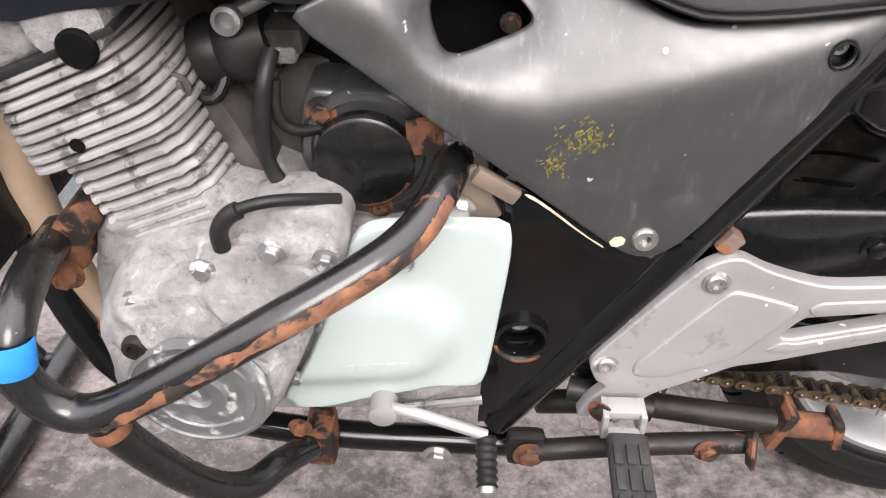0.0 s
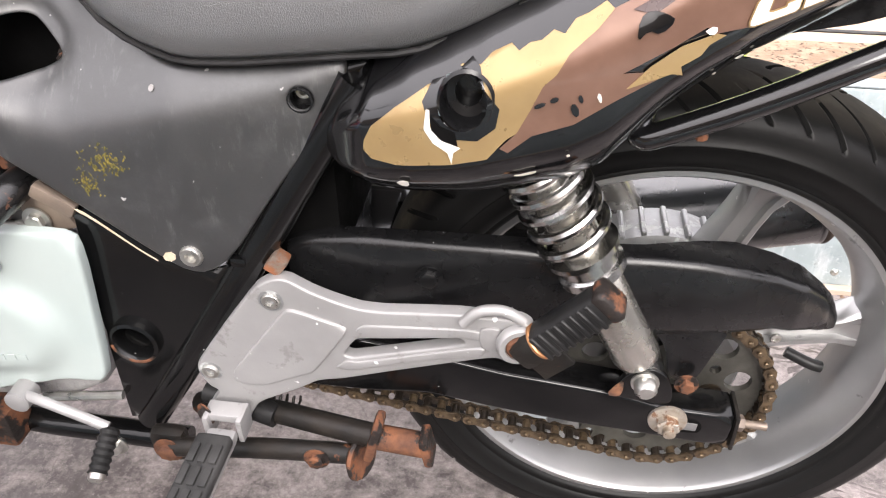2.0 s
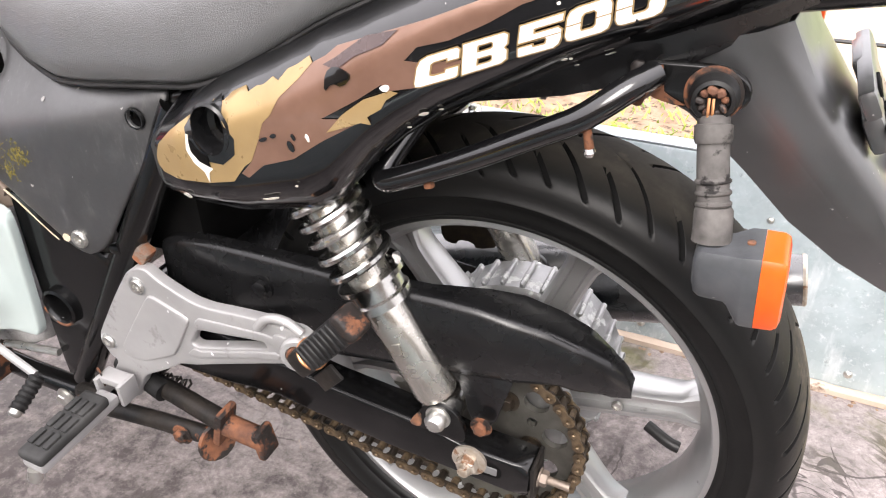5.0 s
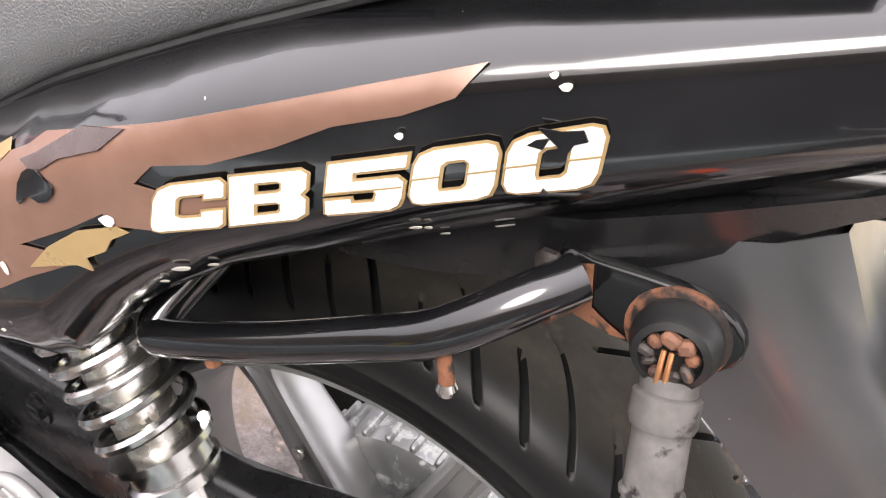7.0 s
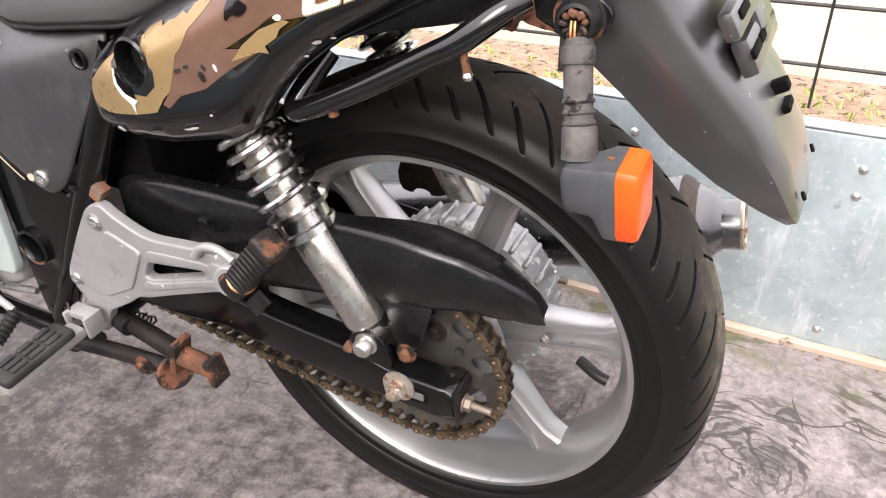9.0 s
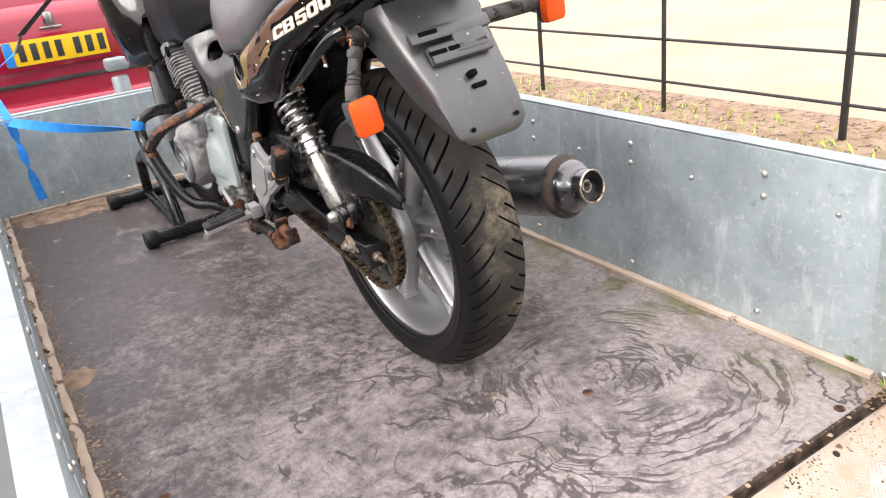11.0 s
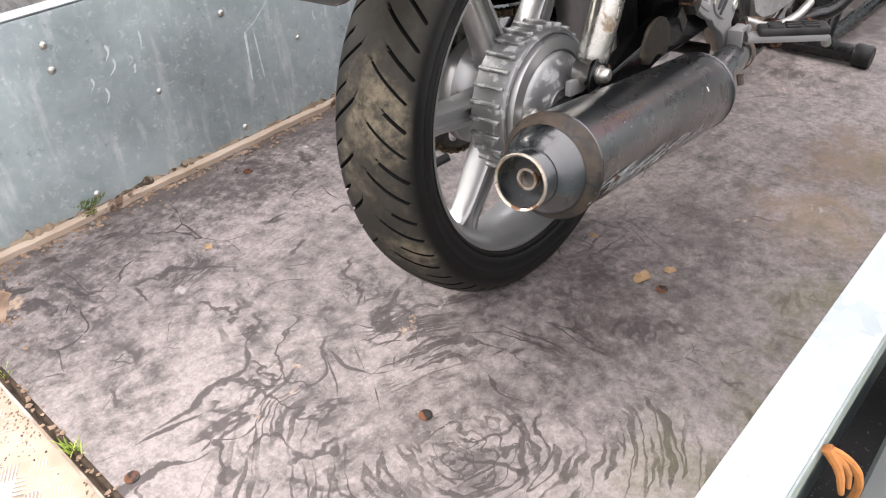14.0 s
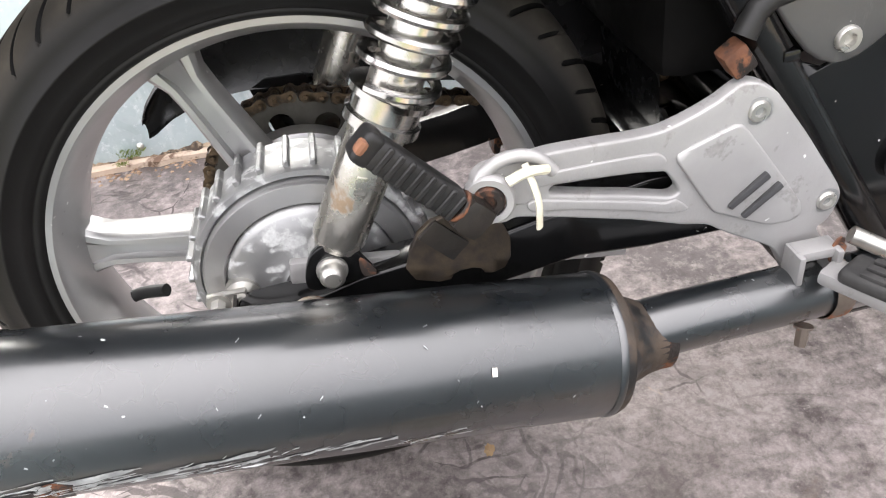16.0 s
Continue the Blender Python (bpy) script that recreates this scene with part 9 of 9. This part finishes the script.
# ---- ground outside ----
GZ = -0.47
road = part("road", loft([[(-60, -40, GZ), (60, -40, GZ)], [(-60, 1.10, GZ), (60, 1.10, GZ)]], False, False), M["asphalt"], None, "dark grey asphalt drive")
tagged(road, "dark grey asphalt drive beside the grass", "road", kind="structure")
verge = part("verge", loft([[(-60, 1.16, GZ + 0.01), (60, 1.16, GZ + 0.01)], [(-60, 2.80, GZ + 0.012), (60, 2.80, GZ + 0.012)]], False, False), M["grass_base"], None)
tagged(verge, "strip of bright green turf", "grass", kind="structure")
kerb = part("kerb", box((0, 1.13, GZ - 0.02), (120, 0.06, 0.075), 0.008), M["kerb"], None)
tagged(kerb, "low concrete edging along the drive", "kerb", kind="structure")
bed = part("soil_strip", loft([[(-60 + i * 1.0, y, GZ + 0.008 + 0.02 * noise.noise(Vector((i * 0.9, y * 3, 0)))) for i in range(121)] for y in (2.74, 2.9, 3.0, 3.2, 3.4, 3.62)], False, False), M["soil"], None)
tagged(bed, "bare soil with leaf litter under the fence", "soil", kind="structure")
yard = part("gravel_yard", loft([[(-60, 3.60, GZ + 0.006), (60, 3.60, GZ + 0.006)], [(-60, 8.6, GZ + 0.006), (60, 8.6, GZ + 0.006)]], False, False), M["gravel"], None)
tagged(yard, "wide pale buff gravel yard", "gravel", kind="structure")
lawn = part("far_lawn", loft([[(-60, 8.6, GZ + 0.01), (60, 8.6, GZ + 0.01)], [(-60, 300, GZ + 0.01), (60, 300, GZ + 0.01)]], False, False), M["grass_base"], None)
tagged(lawn, "far green lawn", "grass", kind="structure")
ground = part("ground", loft([[(-400, -400, GZ - 0.03), (400, -400, GZ - 0.03)], [(-400, 400, GZ - 0.03), (400, 400, GZ - 0.03)]], False, False), M["soil"], None)
tagged(ground, "flat open ground to the horizon", "ground", kind="structure")


def blades(x0, x1, y0, y1, count, seed, tall=(0.025, 0.065)):
    rng = np.random.default_rng(seed)
    x, y = rng.uniform(x0, x1, count), rng.uniform(y0, y1, count)
    n = len(x)
    # tufts: taller and shorter by turns
    tuft = np.sin(x * 23 + 3 * np.sin(y * 11)) * np.sin(y * 27 + 2 * np.sin(x * 13))
    a, h = rng.uniform(0, math.tau, n), rng.uniform(*tall, n) * (0.85 + 0.45 * tuft)
    w = rng.uniform(0.0024, 0.0085, n)
    dx, dy = np.cos(a), np.sin(a)
    lean_ = rng.uniform(0.3, 1.5, n) * h
    v = np.zeros((n, 4, 3))
    z = GZ + 0.012
    v[:, 0] = np.stack([x - dy * w, y + dx * w, np.full(n, z)], 1)
    v[:, 1] = np.stack([x + dy * w, y - dx * w, np.full(n, z)], 1)
    v[:, 2] = np.stack([x + dx * lean_ * 0.4 + dy * w * 0.7, y + dy * lean_ * 0.4 - dx * w * 0.7, z + h * 0.65], 1)
    v[:, 3] = np.stack([x + dx * lean_, y + dy * lean_, z + h], 1)
    idx = np.arange(n)[:, None] * 4
    f = np.concatenate([idx + [0, 1, 2], idx + [0, 2, 3]])
    me = bpy.data.meshes.new("grass")
    me.from_pydata(v.reshape(-1, 3).tolist(), [], f.tolist())
    return me


strip = part("bare_verge", loft([[(-60 + i * 0.5, y, GZ + 0.0125 + 0.006 * noise.noise(Vector((i * 0.8, y * 9, 0)))) for i in range(160)] for y in (1.16, 1.20, 1.25, 1.30)], False, False), M["soil"], None)
tagged(strip, "worn strip of soil and dead grass along the edging", "soil", kind="structure")
g = part("grass", blades(-7.5, 2.6, 1.27, 2.80, 130000, 3), M["blade"], None)
tagged(g, "short bright green grass beside the drive", "grass", kind="stuff")
g2 = part("grass", blades(-7.5, 1.0, 2.72, 3.4, 1500, 6, (0.02, 0.05)), M["blade"], None)
tagged(g2, "sparse grass in the soil under the fence", "grass", kind="stuff")

# ---- unseen wall, added to darken what the black paint reflects ----
dark_backdrop = part("reflection_wall", box((0, -5.2, GZ + 1.05), (24, 0.22, 2.16), 0.01), M["render"], None)
tagged(dark_backdrop, "plain dark unseen wall, added to darken reflections", "wall", kind="structure")

# ---- estate fence ----
fence = thing("fence", "black iron estate fence with flat rails", "fence", pose(0, 3.16, GZ, 0, 0, -1.0))
for k in range(-9, 9):
    x = -0.90 + 1.235 * k
    big = k % 4 == 0
    part("post", box((x, 0, 0.62), (0.014 if not big else 0.030, 0.032, 1.30), 0.003), M["fence"], fence)
for z in (0.205, 0.475, 0.745, 0.985, 1.20):
    part("rail", tube([(-13, 0, z), (12, 0, z)], 0.0095, 8, 0), M["fence"], fence)

# ---- red car in front of the trailer ----
car = thing("car", "red hatchback parked ahead of the trailer, seen from behind", "car", pose(-3.45, -0.13, GZ, 0, 0, -3) @ Matrix.Diagonal((1, 1, 1.16, 1)))
rows = []
for x, zb, zt, w in ((0.0, 0.42, 0.93, 0.74), (-0.03, 0.30, 0.97, 0.82), (-0.12, 0.24, 1.00, 0.87), (-0.35, 0.22, 1.05, 0.89), (-0.8, 0.22, 1.08, 0.90), (-2.6, 0.22, 1.02, 0.90), (-3.6, 0.22, 0.90, 0.86), (-3.95, 0.28, 0.72, 0.74)):
    h = zt - zb
    half = [(0.82, 0.0), (0.95, 0.05), (0.99, 0.25), (1.0, 0.55), (0.985, 0.80), (0.93, 0.96), (0.80, 1.0), (0.0, 1.015)]
    half = [Vector((x, -w * a, zb + h * b)) for a, b in half]
    rows.append(half + [Vector((q.x, -q.y, q.z)) for q in reversed(half[:-1])])
body = part("body", loft(rows, False, True), M["car_red"], car, "glossy red bodywork")
rows = []
for x, zt, w in ((-0.10, 1.00, 0.70), (-0.42, 1.42, 0.60), (-0.75, 1.50, 0.58), (-1.9, 1.50, 0.60), (-2.7, 1.05, 0.70)):
    half = [Vector((x, -w * 1.12, 0.98)), Vector((x, -w, zt - 0.03)), Vector((x, -w * 0.86, zt)), Vector((x, 0, zt + 0.02))]
    rows.append(half + [Vector((q.x, -q.y, q.z)) for q in reversed(half[:-1])])
part("cabin", loft(rows, False, True), M["car_red"], car)
part("rear_window", loft([[(-0.135, y, 1.06), (-0.40, y * 0.86, 1.40)] for y in (-0.58, -0.3, 0, 0.3, 0.58)], False, False), M["glass_dark"], car)
part("bumper", box((0.02, 0, 0.46), (0.16, 1.62, 0.24), 0.05, None, 3), M["car_red"], car)
part("bumper_insert", box((0.085, 0, 0.385), (0.05, 1.30, 0.13), 0.02), M["car_black"], car, "black plastic bumper insert")
part("tailgate_line", box((0.004, 0, 0.66), (0.02, 1.36, 0.018), 0.004), M["car_black"], car)
part("plate_recess", box((0.012, 0, 0.80), (0.03, 0.62, 0.16), 0.01), M["car_red"], car)
np_ = part("number_plate", box((0.032, 0.0, 0.80), (0.008, 0.520, 0.111), 0.002), M["plate_yellow"], car, "yellow number plate")
part("plate_band", box((0.0375, -0.238, 0.80), (0.002, 0.042, 0.107), 0.0005), M["plate_blue"], np_)
for k in range(7):
    y = -0.175 + 0.062 * k + (0.03 if k > 3 else 0)
    part("character_bar", box((0.0375, y, 0.80), (0.002, 0.034, 0.075), 0.0005), M["car_black"], np_)
part("badge", join(box((0.012, 0.0, 0.935), (0.010, 0.050, 0.062), 0.012), box((0.012, 0.0, 0.895), (0.010, 0.11, 0.012), 0.003)), M["chrome"], car, "chrome badge")
for s in (-1, 1):
    part("tail_lamp", loft([[Vector((x, s * y, z)) for x, y, z in ring] for ring in (((-0.02, 0.48, 0.80), (-0.03, 0.50, 0.98), (-0.12, 0.86, 1.00), (-0.10, 0.88, 0.82)), ((0.025, 0.50, 0.82), (0.01, 0.52, 0.96), (-0.08, 0.87, 0.98), (-0.06, 0.89, 0.84)))], True), M["lamp_red"], car, "red tail lamp")
    for x in (-0.72, -3.22):
        w = part("wheel", lathe([(0.02, -0.09), (0.20, -0.09), (0.21, -0.10), (0.21, 0.10), (0.02, 0.10)], (x, s * 0.80, 0.31), (0, 1, 0), 36), M["wheel"], car)
        part("tyre", lathe([(0.20, -0.10), (0.27, -0.108), (0.305, -0.095), (0.312, -0.07), (0.312, 0.07), (0.305, 0.095), (0.27, 0.108), (0.20, 0.10)], (x, s * 0.80, 0.31), (0, 1, 0), 48, True), M["rubber"], w)
part("tow_bar", join(box((0.10, 0, 0.36), (0.20, 0.06, 0.06), 0.01), lathe([(0.02, 0), (0.02, 0.05), (0.025, 0.06), (0.025, 0.09), (0.01, 0.10)], (0.2, 0, 0.36), (0, 0, 1), 20)), M["steel"], car)

# ---- spare tyre standing outside the left wall ----
spare = thing("spare_wheel", "dusty all-terrain tyre standing beside the trailer", "wheel")
sc = Vector((-1.78, -0.955, 0.17))
bm = lathe([(0.18, -0.085), (0.24, -0.108), (0.285, -0.10), (0.30, -0.085), (0.302, 0.085), (0.285, 0.10), (0.24, 0.108), (0.18, 0.085)], sc, (0, 1, 0), 64, True)
tyre2 = part("tyre", bm, M["tyre"], spare)
for k in range(44):
    a = k * math.tau / 44
    for j, y in enumerate((-0.068, -0.024, 0.024, 0.068)):
        c = sc + Vector((0.304 * math.cos(a + 0.05 * (j % 2)), y, 0.304 * math.sin(a + 0.05 * (j % 2))))
        part("tread_block", box(c, (0.012, 0.036, 0.032), 0.004, Matrix.Rotation(-a, 3, 'Y'), 1), M["rubber"], tyre2)
part("rim", lathe([(0.03, -0.03), (0.17, -0.05), (0.182, -0.086), (0.182, 0.086), (0.17, 0.05), (0.03, 0.05)], sc, (0, 1, 0), 40), M["galv"], spare)

# ---- a second motorcycle parked beside the trailer, its tail towards it ----
other = thing("motorcycle", "dark motorcycle parked beside the trailer, yellow rear number plate", "motorcycle", pose(-0.473, -1.368, GZ, 0, 0, 100))
for xc, name, half_w in ((-0.20, "rear_wheel", 0.060), (-1.58, "front_wheel", 0.045)):
    hub = part(name, lathe([(0.02, -0.04), (0.05, -0.04), (0.06, -0.02), (0.19, -0.015), (0.21, -half_w * 0.7), (0.21, half_w * 0.7), (0.19, 0.015), (0.06, 0.02), (0.05, 0.04), (0.02, 0.04)], (xc, 0, 0.305), (0, 1, 0), 40), M["wheel"], other)
    part("tyre", lathe([(0.21, -half_w), (0.26, -half_w * 1.1), (0.292, -half_w * 0.7), (0.305, 0.0), (0.292, half_w * 0.7), (0.26, half_w * 1.1), (0.21, half_w)], (xc, 0, 0.305), (0, 1, 0), 48, True), M["rubber"], hub)
rows = []
for x, zb, zt, w in ((-1.18, 0.80, 0.98, 0.07), (-1.05, 0.74, 1.04, 0.13), (-0.85, 0.72, 1.02, 0.15), (-0.68, 0.72, 0.90, 0.12), (-0.45, 0.74, 0.86, 0.13), (-0.15, 0.78, 0.90, 0.11), (0.08, 0.84, 0.92, 0.06)):
    half = [Vector((x, -w * a, zb + (zt - zb) * b)) for a, b in ((0.6, 0.0), (0.95, 0.15), (1.0, 0.5), (0.85, 0.85), (0.4, 1.0))]
    rows.append(half + [Vector((q.x, -q.y, q.z)) for q in reversed(half)])
part("body", loft(rows, True), M["satin_black"], other, "black tank, seat and tail")
part("engine", box((-0.92, 0, 0.47), (0.46, 0.34, 0.40), 0.05, None, 3), M["casting"], other)
part("swingarm", join(tube([(-0.66, 0.11, 0.38), (-0.20, 0.10, 0.305)], 0.022, 12, 0), tube([(-0.66, -0.11, 0.38), (-0.20, -0.10, 0.305)], 0.022, 12, 0)), M["frame_black"], other)
for s in (-1, 1):
    part("fork_leg", tube([(-1.58, s * 0.09, 0.305), (-1.22, s * 0.09, 0.96)], 0.022, 14, 0), M["frame_black"], other)
part("handlebar", tube([(-1.10, -0.34, 1.04), (-1.16, -0.12, 1.02), (-1.16, 0.12, 1.02), (-1.10, 0.34, 1.04)], 0.012, 12), M["frame_black"], other)
part("side_stand", tube([(-0.80, -0.14, 0.26), (-0.72, -0.26, 0.008)], 0.012, 10, 0), M["frame_black"], other)
part("rear_mudguard", loft([[(x, y, z - 1.5 * y * y) for y in np.linspace(-0.075, 0.075, 7)] for x, z in ((-0.10, 0.76), (0.02, 0.76), (0.045, 0.70), (0.020, 0.62), (0.045, 0.56))], False, False), M["car_black"], other)
tilt = Matrix.Rotation(radians(-20), 3, 'Y')
mount = Vector((0.060, 0, 0.740))
number = part("number_plate", box(mount, (0.003, 0.245, 0.190), 0.001, tilt), M["plate_yellow"], other, "yellow number plate")
for k, (row, col) in enumerate([(0.043, c) for c in (-1.5, -0.5, 0.5, 1.5)] + [(-0.043, c) for c in (-1, 0, 1)]):
    part("character_bar", box(mount + tilt @ Vector((0.003, col * 0.056, row)), (0.002, 0.036, 0.064), 0.0005, tilt), M["car_black"], number)
bracket = part("plate_bracket", box(mount + tilt @ Vector((-0.010, 0, -0.02)), (0.010, 0.16, 0.22), 0.003, tilt), M["galv_pale"], other, "grey plate bracket")
part("side_reflector", box(mount + tilt @ Vector((-0.004, 0.125, -0.135)), (0.012, 0.080, 0.034), 0.004, tilt), M["lamp_red"], bracket, "red reflector")

# ---- bars of the tread next to the hinge, one by one ----
for l, m in single:
    part("tread_bar", bar_mesh[l], None, ramp, "", m)
